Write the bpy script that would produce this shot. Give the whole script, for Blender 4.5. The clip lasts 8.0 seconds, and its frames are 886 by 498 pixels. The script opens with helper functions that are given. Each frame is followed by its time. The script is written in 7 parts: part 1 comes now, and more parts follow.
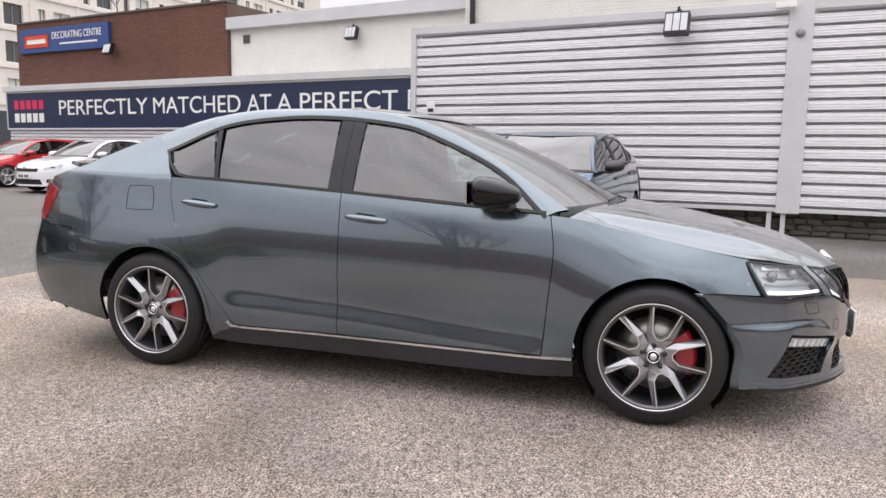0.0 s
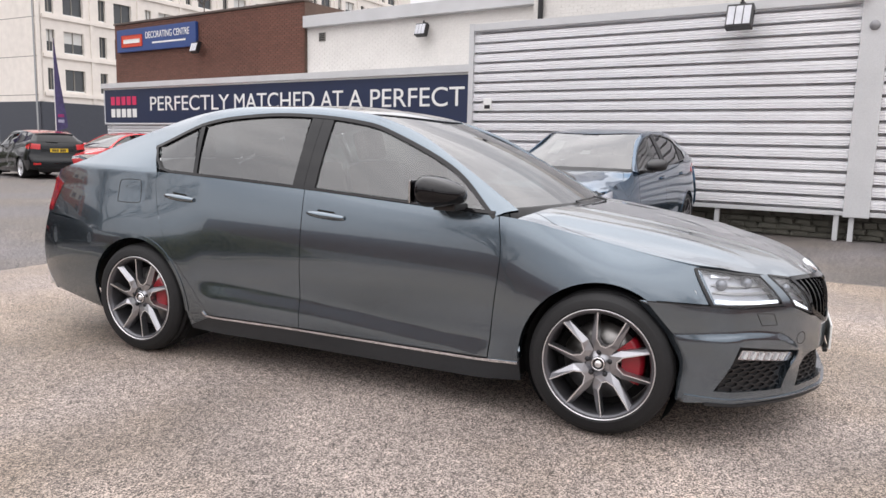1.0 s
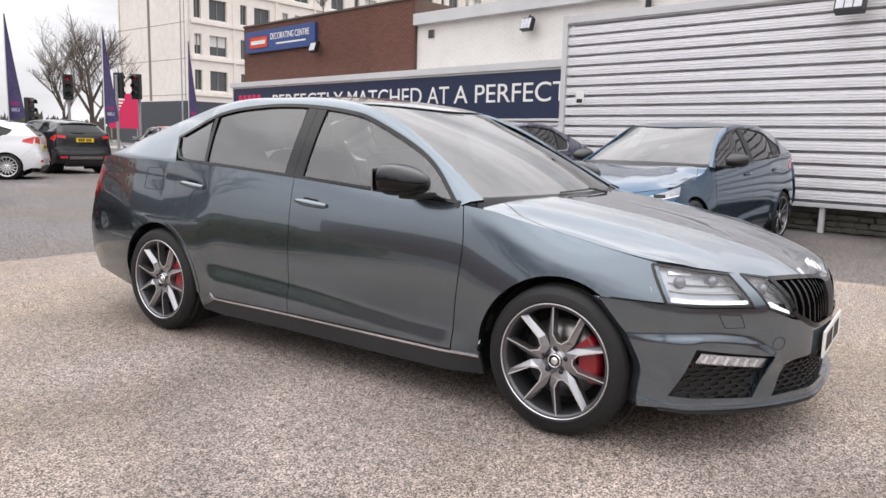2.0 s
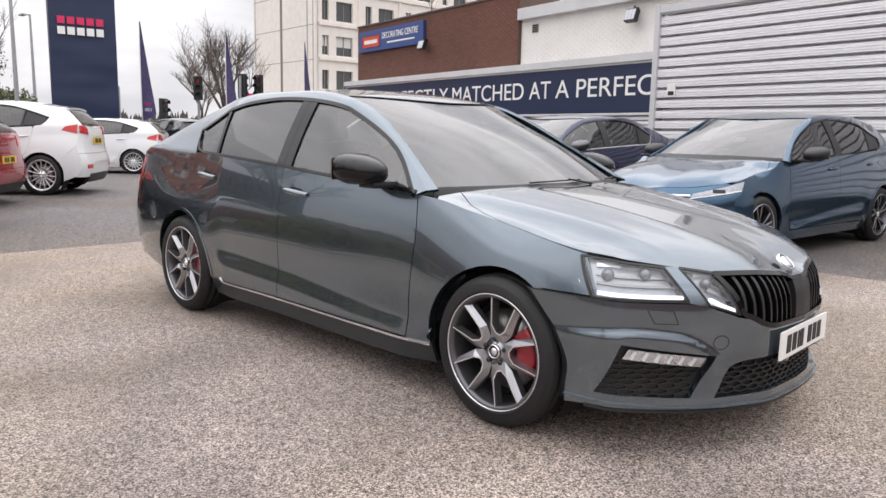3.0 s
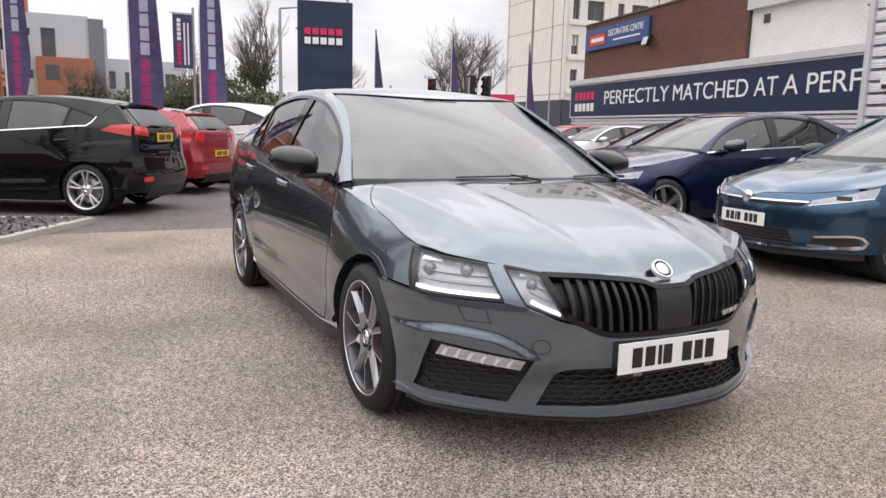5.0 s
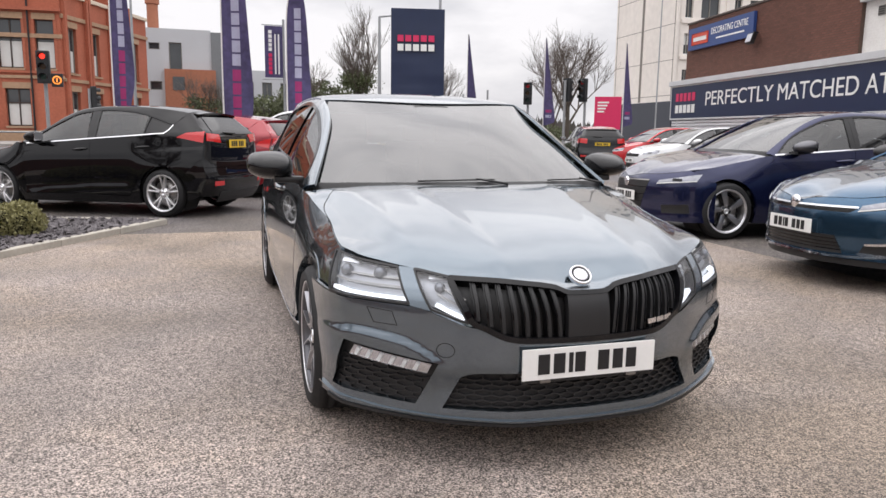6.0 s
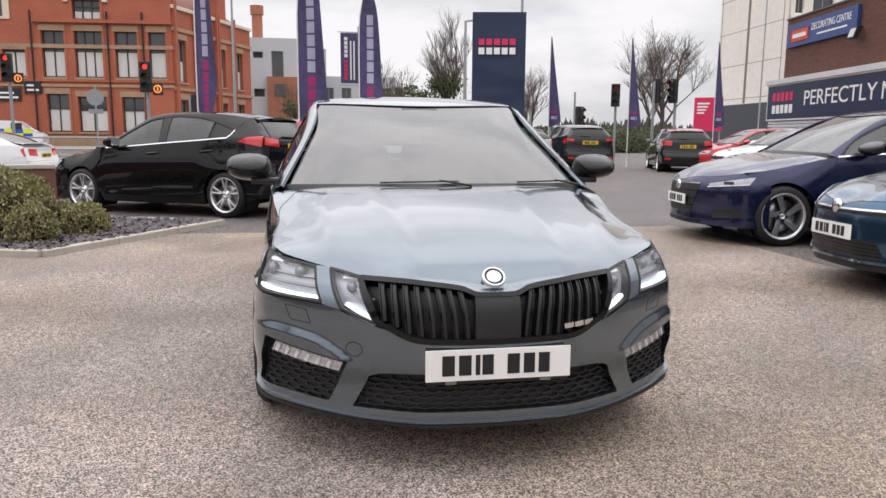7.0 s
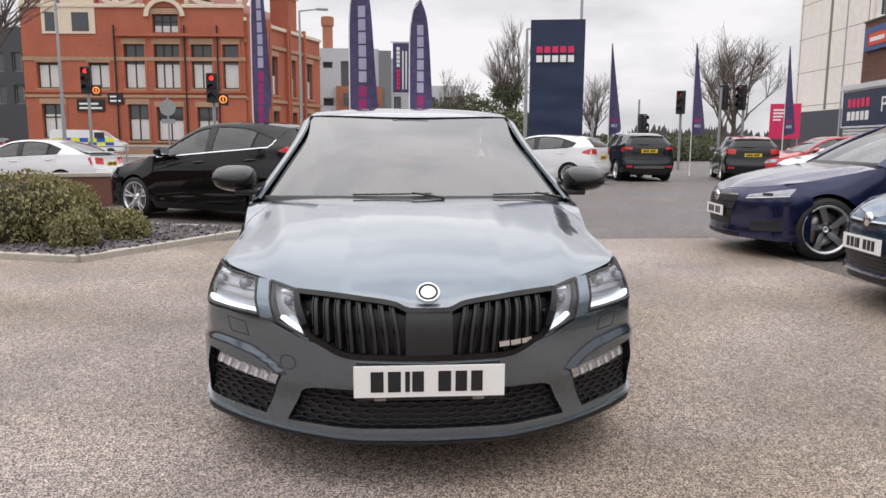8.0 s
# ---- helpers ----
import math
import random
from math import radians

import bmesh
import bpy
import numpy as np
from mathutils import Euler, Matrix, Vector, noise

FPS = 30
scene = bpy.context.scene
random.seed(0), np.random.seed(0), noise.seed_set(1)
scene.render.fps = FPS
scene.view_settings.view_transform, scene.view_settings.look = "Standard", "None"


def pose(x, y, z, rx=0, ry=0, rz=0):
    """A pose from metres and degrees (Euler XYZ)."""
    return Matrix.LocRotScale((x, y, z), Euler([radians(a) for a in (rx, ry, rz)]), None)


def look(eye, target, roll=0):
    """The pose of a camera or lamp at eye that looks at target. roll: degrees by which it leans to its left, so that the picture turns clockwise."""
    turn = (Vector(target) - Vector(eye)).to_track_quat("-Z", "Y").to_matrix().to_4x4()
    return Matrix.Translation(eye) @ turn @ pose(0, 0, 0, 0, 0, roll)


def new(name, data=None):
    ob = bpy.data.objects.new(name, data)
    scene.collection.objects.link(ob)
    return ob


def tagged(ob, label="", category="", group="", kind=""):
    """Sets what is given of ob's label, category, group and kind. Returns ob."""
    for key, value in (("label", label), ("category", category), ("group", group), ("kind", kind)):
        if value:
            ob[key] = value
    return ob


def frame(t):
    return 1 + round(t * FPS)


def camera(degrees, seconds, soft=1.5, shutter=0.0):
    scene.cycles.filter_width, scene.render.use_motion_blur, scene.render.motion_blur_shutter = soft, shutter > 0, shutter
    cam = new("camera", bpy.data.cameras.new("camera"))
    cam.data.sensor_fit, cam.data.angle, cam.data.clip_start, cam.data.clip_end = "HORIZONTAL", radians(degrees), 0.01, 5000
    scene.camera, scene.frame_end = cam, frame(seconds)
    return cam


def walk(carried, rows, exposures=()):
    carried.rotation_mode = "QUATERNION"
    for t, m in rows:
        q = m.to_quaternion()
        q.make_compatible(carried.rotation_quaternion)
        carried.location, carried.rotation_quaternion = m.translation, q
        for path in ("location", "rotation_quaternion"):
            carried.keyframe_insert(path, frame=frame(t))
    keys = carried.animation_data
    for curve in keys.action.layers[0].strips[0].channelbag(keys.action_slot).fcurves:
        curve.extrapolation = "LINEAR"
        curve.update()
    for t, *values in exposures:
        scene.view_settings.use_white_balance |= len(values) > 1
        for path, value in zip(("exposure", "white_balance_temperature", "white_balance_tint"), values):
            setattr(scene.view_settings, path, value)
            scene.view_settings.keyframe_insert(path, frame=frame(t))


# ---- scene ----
cam = camera(62.6, 8.0)
PATH = [
    (0, (1.402, -4.156, 1.202), (0.798, -2.267, 0.942), 0.9),
    (0.5, (1.644, -4.019, 1.215), (0.942, -2.166, 0.948), 1.1),
    (1, (1.988, -3.913, 1.225), (1.164, -2.111, 0.95), 1.4),
    (1.5, (2.279, -3.73, 1.188), (1.314, -2.002, 0.904), 1.5),
    (1.7, (2.403, -3.654, 1.211), (1.377, -1.962, 0.924), 1.5),
    (2.8, (3.099, -3.182, 1.175), (1.763, -1.724, 0.87), 1.3),
    (3, (3.197, -3.086, 1.19), (1.821, -1.668, 0.882), 1.2),
    (3.5, (3.507, -2.822, 1.201), (2.014, -1.529, 0.886), 1.1),
    (4, (3.79, -2.56, 1.206), (2.196, -1.396, 0.885), 1.3),
    (4.5, (3.983, -2.22, 1.204), (2.294, -1.198, 0.88), 1.3),
    (4.7, (4.055, -2.098, 1.202), (2.332, -1.135, 0.878), 1.4),
    (5.8, (4.442, -1.361, 1.193), (2.574, -0.721, 0.874), 0.9),
    (6, (4.47, -1.253, 1.213), (2.587, -0.658, 0.895), 0.8),
    (6.5, (4.598, -0.91, 1.221), (2.678, -0.451, 0.905), 0.5),
    (7, (4.64, -0.616, 1.211), (2.693, -0.278, 0.9), 0.4),
    (7.5, (4.614, -0.346, 1.222), (2.651, -0.115, 0.919), 0.3),
    (8, (4.663, -0.142, 1.234), (2.691, 0.01, 0.943), 0.3),
]
walk(cam, [(t, look(eye, target, roll)) for t, eye, target, roll in PATH], ((0, 0.27), (1.5, 0.30), (3.0, 0.20), (4.5, 0.11), (6.5, 0.05), (8.0, -0.01)))

# ---- daylight: bright overcast ----
world = bpy.data.worlds.new("overcast_sky")
scene.world = world
world.use_nodes = True
wn, wl = world.node_tree.nodes, world.node_tree.links
wn.clear()
w_out, w_bg = wn.new("ShaderNodeOutputWorld"), wn.new("ShaderNodeBackground")
w_sky = wn.new("ShaderNodeTexSky")
w_sky.sky_type, w_sky.sun_disc = "NISHITA", False
w_sky.sun_elevation, w_sky.sun_rotation, w_sky.dust_density = radians(80), radians(180), 3.0
w_gain = wn.new("ShaderNodeMixRGB")
w_gain.blend_type, w_gain.inputs[0].default_value, w_gain.inputs[2].default_value = "MULTIPLY", 1.0, (0.12, 0.12, 0.12, 1)
wl.new(w_sky.outputs[0], w_gain.inputs[1])
w_co = wn.new("ShaderNodeTexCoord")
w_map = wn.new("ShaderNodeMapping")
w_map.inputs["Scale"].default_value = (1.6, 1.6, 5.0)
w_cloud = wn.new("ShaderNodeTexNoise")
w_cloud.inputs["Scale"].default_value, w_cloud.inputs["Detail"].default_value = 1.7, 7.0
w_cloud.inputs["Roughness"].default_value = 0.55
wl.new(w_co.outputs["Generated"], w_map.inputs[0])
wl.new(w_map.outputs[0], w_cloud.inputs[0])
w_ramp = wn.new("ShaderNodeValToRGB")
w_ramp.color_ramp.elements[0].position, w_ramp.color_ramp.elements[0].color = 0.36, (0.70, 0.69, 0.725, 1)
w_ramp.color_ramp.elements[1].position, w_ramp.color_ramp.elements[1].color = 0.58, (1.0, 0.972, 0.992, 1)
wl.new(w_cloud.outputs[0], w_ramp.inputs[0])
w_sep, w_rise = wn.new("ShaderNodeSeparateXYZ"), wn.new("ShaderNodeMapRange")
wl.new(w_co.outputs["Generated"], w_sep.inputs[0])
wl.new(w_sep.outputs[2], w_rise.inputs[0])
w_rise.inputs[1].default_value, w_rise.inputs[2].default_value = 0.18, 0.9
w_rise.inputs[3].default_value, w_rise.inputs[4].default_value = 1.0, 2.25
w_high, w_side = wn.new("ShaderNodeMapRange"), wn.new("ShaderNodeMath")
wl.new(w_sep.outputs[2], w_high.inputs[0])
w_high.inputs[1].default_value, w_high.inputs[2].default_value = 0.18, 0.9
w_high.inputs[3].default_value, w_high.inputs[4].default_value = 0.0, -0.2
w_side.operation = "MULTIPLY_ADD"
wl.new(w_high.outputs[0], w_side.inputs[0])
wl.new(w_sep.outputs[0], w_side.inputs[1])
wl.new(w_rise.outputs[0], w_side.inputs[2])
w_lift = wn.new("ShaderNodeVectorMath")
w_lift.operation = "SCALE"
wl.new(w_ramp.outputs[0], w_lift.inputs[0])
wl.new(w_side.outputs[0], w_lift.inputs["Scale"])
w_mix = wn.new("ShaderNodeMixRGB")
w_mix.inputs[0].default_value = 0.92
wl.new(w_gain.outputs[0], w_mix.inputs[1])
wl.new(w_lift.outputs[0], w_mix.inputs[2])
wl.new(w_mix.outputs[0], w_bg.inputs[0])
w_bg.inputs[1].default_value = 1.0
wl.new(w_bg.outputs[0], w_out.inputs[0])

sun = new("sun", bpy.data.lights.new("sun", "SUN"))
sun.data.energy, sun.data.angle, sun.data.color = 1.1, radians(130), (1.0, 0.97, 0.955)
sun.matrix_world = look((0, 0, 30), (0, 3, 0))

# ---- materials ----
MATS = {}


def mat(name, color, rough=0.5, metal=0.0, var=0.12, scale=6.0, grain=60.0, bump=0.0, coat=0.0, spec=0.5, per_piece=0.0):
    """Painted or raw surface: base colour with broad stains and fine grain, and fine relief."""
    if name in MATS:
        return MATS[name]
    m = bpy.data.materials.new(name)
    m.use_nodes = True
    n, l = m.node_tree.nodes, m.node_tree.links
    b = n["Principled BSDF"]
    b.inputs["Base Color"].default_value = (*color, 1)
    b.inputs["Roughness"].default_value = rough
    b.inputs["Metallic"].default_value = metal
    b.inputs["Specular IOR Level"].default_value = spec
    b.inputs["Coat Weight"].default_value = coat
    b.inputs["Coat Roughness"].default_value = 0.03
    if var > 0 or bump > 0:
        co = n.new("ShaderNodeTexCoord")
        big, fine = n.new("ShaderNodeTexNoise"), n.new("ShaderNodeTexNoise")
        big.inputs["Scale"].default_value, big.inputs["Detail"].default_value = scale, 4
        fine.inputs["Scale"].default_value, fine.inputs["Detail"].default_value = grain, 3
        l.new(co.outputs["Object"], big.inputs[0])
        l.new(co.outputs["Object"], fine.inputs[0])
        add = n.new("ShaderNodeMath")
        add.operation = "ADD"
        l.new(big.outputs[0], add.inputs[0])
        l.new(fine.outputs[0], add.inputs[1])
        total = add
        if per_piece > 0:
            info = n.new("ShaderNodeObjectInfo")
            geo = n.new("ShaderNodeNewGeometry")
            s1, s2 = n.new("ShaderNodeMath"), n.new("ShaderNodeMath")
            s1.operation, s2.operation = "ADD", "MULTIPLY_ADD"
            l.new(info.outputs["Random"], s1.inputs[0])
            l.new(geo.outputs["Random Per Island"], s1.inputs[1])
            l.new(s1.outputs[0], s2.inputs[0])
            s2.inputs[1].default_value = per_piece
            l.new(add.outputs[0], s2.inputs[2])
            total = s2
        mr = n.new("ShaderNodeMapRange")
        mr.inputs[1].default_value, mr.inputs[2].default_value = 0.6, 1.4 + 2 * per_piece
        mr.inputs[3].default_value, mr.inputs[4].default_value = 1 - var, 1 + var
        l.new(total.outputs[0], mr.inputs[0])
        sc = n.new("ShaderNodeVectorMath")
        sc.operation = "SCALE"
        sc.inputs[0].default_value = color
        l.new(mr.outputs[0], sc.inputs["Scale"])
        l.new(sc.outputs[0], b.inputs["Base Color"])
        if bump > 0:
            bp = n.new("ShaderNodeBump")
            bp.inputs["Strength"].default_value, bp.inputs["Distance"].default_value = 1.0, bump
            l.new(fine.outputs[0], bp.inputs["Height"])
            l.new(bp.outputs[0], b.inputs["Normal"])
    MATS[name] = m
    return m


def glow(name, color, strength):
    if name not in MATS:
        m = mat(name, color, 0.4, var=0)
        b = m.node_tree.nodes["Principled BSDF"]
        b.inputs["Emission Color"].default_value = (*color, 1)
        b.inputs["Emission Strength"].default_value = strength
    return MATS[name]


def glass(name, tint, clear=0.85, gloss=0.06):
    """Thin car or window glass: mirror gloss over a tinted see-through sheet."""
    if name in MATS:
        return MATS[name]
    m = bpy.data.materials.new(name)
    m.use_nodes = True
    n, l = m.node_tree.nodes, m.node_tree.links
    n.clear()
    out, mix = n.new("ShaderNodeOutputMaterial"), n.new("ShaderNodeMixShader")
    tr, gl, lw = n.new("ShaderNodeBsdfTransparent"), n.new("ShaderNodeBsdfGlossy"), n.new("ShaderNodeLayerWeight")
    steep, fr = n.new("ShaderNodeMath"), n.new("ShaderNodeMath")
    tr.inputs[0].default_value = (*[c * clear for c in tint], 1)
    gl.inputs["Roughness"].default_value = 0.0
    lw.inputs[0].default_value = 0.5
    steep.operation, fr.operation = "POWER", "MULTIPLY_ADD"
    steep.inputs[1].default_value = 4.0
    fr.inputs[1].default_value, fr.inputs[2].default_value = 1 - gloss, gloss
    l.new(lw.outputs["Facing"], steep.inputs[0])
    l.new(steep.outputs[0], fr.inputs[0])
    l.new(fr.outputs[0], mix.inputs[0])
    l.new(tr.outputs[0], mix.inputs[1])
    l.new(gl.outputs[0], mix.inputs[2])
    l.new(mix.outputs[0], out.inputs[0])
    MATS[name] = m
    return m


def asphalt(name, dark, light, stone, wet=0.35):
    """Worn tarmac: pale chippings in a dark binder, damp patches that shine more."""
    m = bpy.data.materials.new(name)
    m.use_nodes = True
    n, l = m.node_tree.nodes, m.node_tree.links
    b = n["Principled BSDF"]
    co = n.new("ShaderNodeTexCoord")
    chips, patch, fine = n.new("ShaderNodeTexVoronoi"), n.new("ShaderNodeTexNoise"), n.new("ShaderNodeTexNoise")
    chips.inputs["Scale"].default_value = stone
    patch.inputs["Scale"].default_value, patch.inputs["Detail"].default_value = 0.75, 6
    fine.inputs["Scale"].default_value, fine.inputs["Detail"].default_value = stone * 2.2, 2
    for t in (chips, patch, fine):
        l.new(co.outputs["Object"], t.inputs["Vector"])
    bw = n.new("ShaderNodeRGBToBW")
    l.new(chips.outputs["Color"], bw.inputs[0])
    a = n.new("ShaderNodeMath")
    a.operation = "MULTIPLY_ADD"
    l.new(bw.outputs[0], a.inputs[0])
    a.inputs[1].default_value = 0.72
    half = n.new("ShaderNodeMath")
    half.operation = "MULTIPLY"
    half.inputs[1].default_value = 0.5
    l.new(fine.outputs[0], half.inputs[0])
    l.new(half.outputs[0], a.inputs[2])
    ramp = n.new("ShaderNodeValToRGB")
    ramp.color_ramp.elements[0].position, ramp.color_ramp.elements[0].color = 0.44, (*dark, 1)
    ramp.color_ramp.elements[1].position, ramp.color_ramp.elements[1].color = 0.80, (*[1.95 * c for c in light], 1)
    mid = ramp.color_ramp.elements.new(0.62)
    mid.color = (*[0.88 * c for c in light], 1)
    l.new(a.outputs[0], ramp.inputs[0])
    mr = n.new("ShaderNodeMapRange")
    mr.inputs[1].default_value, mr.inputs[2].default_value = 0.35, 0.68
    mr.inputs[3].default_value, mr.inputs[4].default_value = 0.70, 1.24
    l.new(patch.outputs[0], mr.inputs[0])
    sc = n.new("ShaderNodeVectorMath")
    sc.operation = "SCALE"
    l.new(ramp.outputs[0], sc.inputs[0])
    l.new(mr.outputs[0], sc.inputs["Scale"])
    broad, tint, hue = n.new("ShaderNodeTexNoise"), n.new("ShaderNodeMapRange"), n.new("ShaderNodeMixRGB")
    broad.inputs["Scale"].default_value, broad.inputs["Detail"].default_value = 0.33, 5
    broad.inputs["Roughness"].default_value = 0.62
    l.new(co.outputs["Object"], broad.inputs["Vector"])
    l.new(broad.outputs[0], tint.inputs[0])
    tint.inputs[1].default_value, tint.inputs[2].default_value = 0.42, 0.58
    l.new(tint.outputs[0], hue.inputs[0])
    hue.inputs[1].default_value, hue.inputs[2].default_value = (0.98, 0.925, 0.84, 1), (1.0, 1.0, 1.04, 1)
    wash = n.new("ShaderNodeMixRGB")
    wash.blend_type, wash.inputs[0].default_value = "MULTIPLY", 1.0
    l.new(sc.outputs[0], wash.inputs[1])
    l.new(hue.outputs[0], wash.inputs[2])
    mottle, level, worn = n.new("ShaderNodeTexNoise"), n.new("ShaderNodeMapRange"), n.new("ShaderNodeVectorMath")
    mottle.inputs["Scale"].default_value, mottle.inputs["Detail"].default_value = 24.0, 7
    mottle.inputs["Roughness"].default_value = 0.72
    l.new(co.outputs["Object"], mottle.inputs["Vector"])
    l.new(mottle.outputs[0], level.inputs[0])
    level.inputs[1].default_value, level.inputs[2].default_value = 0.32, 0.68
    level.inputs[3].default_value, level.inputs[4].default_value = 0.66, 1.30
    worn.operation = "SCALE"
    l.new(wash.outputs[0], worn.inputs[0])
    l.new(level.outputs[0], worn.inputs["Scale"])
    l.new(worn.outputs[0], b.inputs["Base Color"])
    rr = n.new("ShaderNodeMapRange")
    rr.inputs[1].default_value, rr.inputs[2].default_value = 0.4, 0.6
    rr.inputs[3].default_value, rr.inputs[4].default_value = wet, 0.7
    l.new(patch.outputs[0], rr.inputs[0])
    l.new(rr.outputs[0], b.inputs["Roughness"])
    bp = n.new("ShaderNodeBump")
    bp.inputs["Strength"].default_value, bp.inputs["Distance"].default_value = 1.0, 0.006
    l.new(chips.outputs["Distance"], bp.inputs["Height"])
    l.new(bp.outputs[0], b.inputs["Normal"])
    MATS[name] = m
    return m


def paint(name, color, metal=0.55, ior=1.42, spec=0.5):
    """Car paint: metallic base with flakes under a clear coat."""
    if name in MATS:
        return MATS[name]
    m = mat(name, color, 0.20, metal, 0.05, 1.5, 900.0, 0.0, 1.0, spec)
    m.node_tree.nodes["Principled BSDF"].inputs["Coat Roughness"].default_value = 0.02
    m.node_tree.nodes["Principled BSDF"].inputs["Coat IOR"].default_value = ior
    return m


BLACK = mat("black_plastic", (0.012, 0.012, 0.013), 0.45, var=0.2, bump=0.0004, grain=300)
GLOSS_BLACK = mat("gloss_black", (0.005, 0.005, 0.006), 0.05, var=0, spec=0.35)
RUBBER = mat("tyre_rubber", (0.010, 0.010, 0.011), 0.72, var=0.25, bump=0.0008, grain=120)
CHROME = mat("chrome", (0.75, 0.75, 0.77), 0.12, 1.0, var=0)
ALLOY = mat("machined_alloy", (0.82, 0.82, 0.84), 0.28, 0.9, var=0.06, grain=200)
ALLOY_DARK = mat("anthracite_alloy", (0.035, 0.036, 0.04), 0.35, 0.6, var=0.1)
GUNMETAL = mat("gunmetal_alloy", (0.13, 0.13, 0.14), 0.30, 0.85, var=0.08, grain=150)
STEEL = mat("brake_steel", (0.3, 0.29, 0.28), 0.35, 1.0, var=0.15)
CALIPER = mat("red_caliper", (0.27, 0.005, 0.015), 0.35, var=0.08, coat=0.5)
CABIN = mat("dark_cabin_trim", (0.06, 0.06, 0.063), 0.8, var=0.2, grain=200, bump=0.0006)
LINER = mat("pale_headlining", (0.30, 0.30, 0.29), 0.9, var=0.06, grain=150)
# sill below the doors: body grey with its shade put into the colour
SHADED_SILL = mat("shaded_sill_grey", (0.030, 0.033, 0.037), 0.45, 0.2, var=0.1)
UNDER = mat("underbody_black", (0.008, 0.008, 0.008), 0.9, var=0.1)
WINDOW = glass("tinted_glass", (0.80, 0.92, 0.88), 0.66, 0.14)
SCREEN = glass("windscreen_glass", (0.85, 0.95, 0.92), 0.24, 0.18)
PRIVACY = glass("privacy_glass", (0.6, 0.66, 0.65), 0.22, 0.14)
PARKED_GLASS = glass("dark_tinted_glass", (0.6, 0.66, 0.65), 0.32, 0.11)
LENS = glass("lamp_lens", (0.95, 0.97, 1.0), 0.95, 0.07)
RED_LENS = mat("red_lamp_lens", (0.56, 0.014, 0.016), 0.12, var=0.05, coat=1.0)
SMOKED_LENS = mat("dark_red_lamp_lens", (0.22, 0.006, 0.014), 0.10, var=0.2, scale=30, coat=1.0)
PLATE_W = mat("plate_white", (0.80, 0.80, 0.78), 0.35, var=0.03)
PLATE_Y = mat("plate_yellow", (0.75, 0.50, 0.03), 0.35, var=0.03)
INK = mat("black_ink", (0.01, 0.01, 0.012), 0.5, var=0)
NAVY = mat("navy_sign_vinyl", (0.010, 0.020, 0.060), 0.4, var=0.12, scale=1.5)
WHITE = mat("white_paint", (0.78, 0.78, 0.76), 0.5, var=0.06, scale=2)
PINK = mat("crimson_vinyl", (0.60, 0.02, 0.10), 0.45, var=0.05)
PROJECTOR = mat("projector_glass", (0.20, 0.21, 0.23), 0.08, 0.5, var=0)
LAMP_UNIT = mat("clear_lamp_unit", (0.26, 0.27, 0.30), 0.15, 0.5, var=0.3, scale=25, coat=1.0)
REFLECTOR = mat("lamp_reflector", (0.46, 0.47, 0.49), 0.35, 0.4, var=0.05)
DRL = glow("daytime_lamp", (0.95, 0.97, 1.0), 0.9)

# ---- mesh helpers ----


def part(name, bm, material, parent=None, label="", smooth=False):
    """Links a bmesh as one mesh object, under a thing or a part."""
    me = bpy.data.meshes.new(name)
    if smooth:
        for f in bm.faces:
            f.smooth = True
    bm.to_mesh(me)
    bm.free()
    for m in material if isinstance(material, (list, tuple)) else (material,):
        me.materials.append(m)
    ob = new(name, me)
    if parent is not None:
        ob.parent = parent
    if label:
        ob["label"] = label
    return ob


def thing(name, m, label, category, group="", kind=""):
    """An empty at a thing's base that carries its parts."""
    ob = new(name)
    ob.matrix_world = m
    return tagged(ob, label, category, group, kind)


def box(x0, y0, z0, x1, y1, z1, bevel=0.0, bm=None, m=None):
    bm = bm or bmesh.new()
    got = bmesh.ops.create_cube(bm, size=1.0)["verts"]
    t = Matrix.Translation(((x0 + x1) / 2, (y0 + y1) / 2, (z0 + z1) / 2)) @ Matrix.Diagonal((x1 - x0, y1 - y0, z1 - z0, 1))
    bmesh.ops.transform(bm, matrix=(m @ t) if m else t, verts=got)
    if bevel > 0:
        es = list({e for v in got for e in v.link_edges})
        bmesh.ops.bevel(bm, geom=es, offset=bevel, segments=2, affect="EDGES", profile=0.7)
    return bm


def rod(p, q, r0, r1=None, n=10, bm=None, caps=True):
    """A tapered round bar from p to q."""
    bm = bm or bmesh.new()
    p, q = Vector(p), Vector(q)
    d = (q - p).normalized()
    a = d.orthogonal().normalized()
    b = d.cross(a)
    r1 = r0 if r1 is None else r1
    lo, hi = [], []
    for k in range(n):
        t = 2 * math.pi * k / n
        o = a * math.cos(t) + b * math.sin(t)
        lo.append(bm.verts.new(p + o * r0))
        hi.append(bm.verts.new(q + o * r1))
    for k in range(n):
        f = bm.faces.new((lo[k], lo[(k + 1) % n], hi[(k + 1) % n], hi[k]))
        f.smooth = True
    if caps:
        for ring in (lo[::-1], hi):
            f = bm.faces.new(ring)
            for e in f.edges:
                e.smooth = False
    return bm


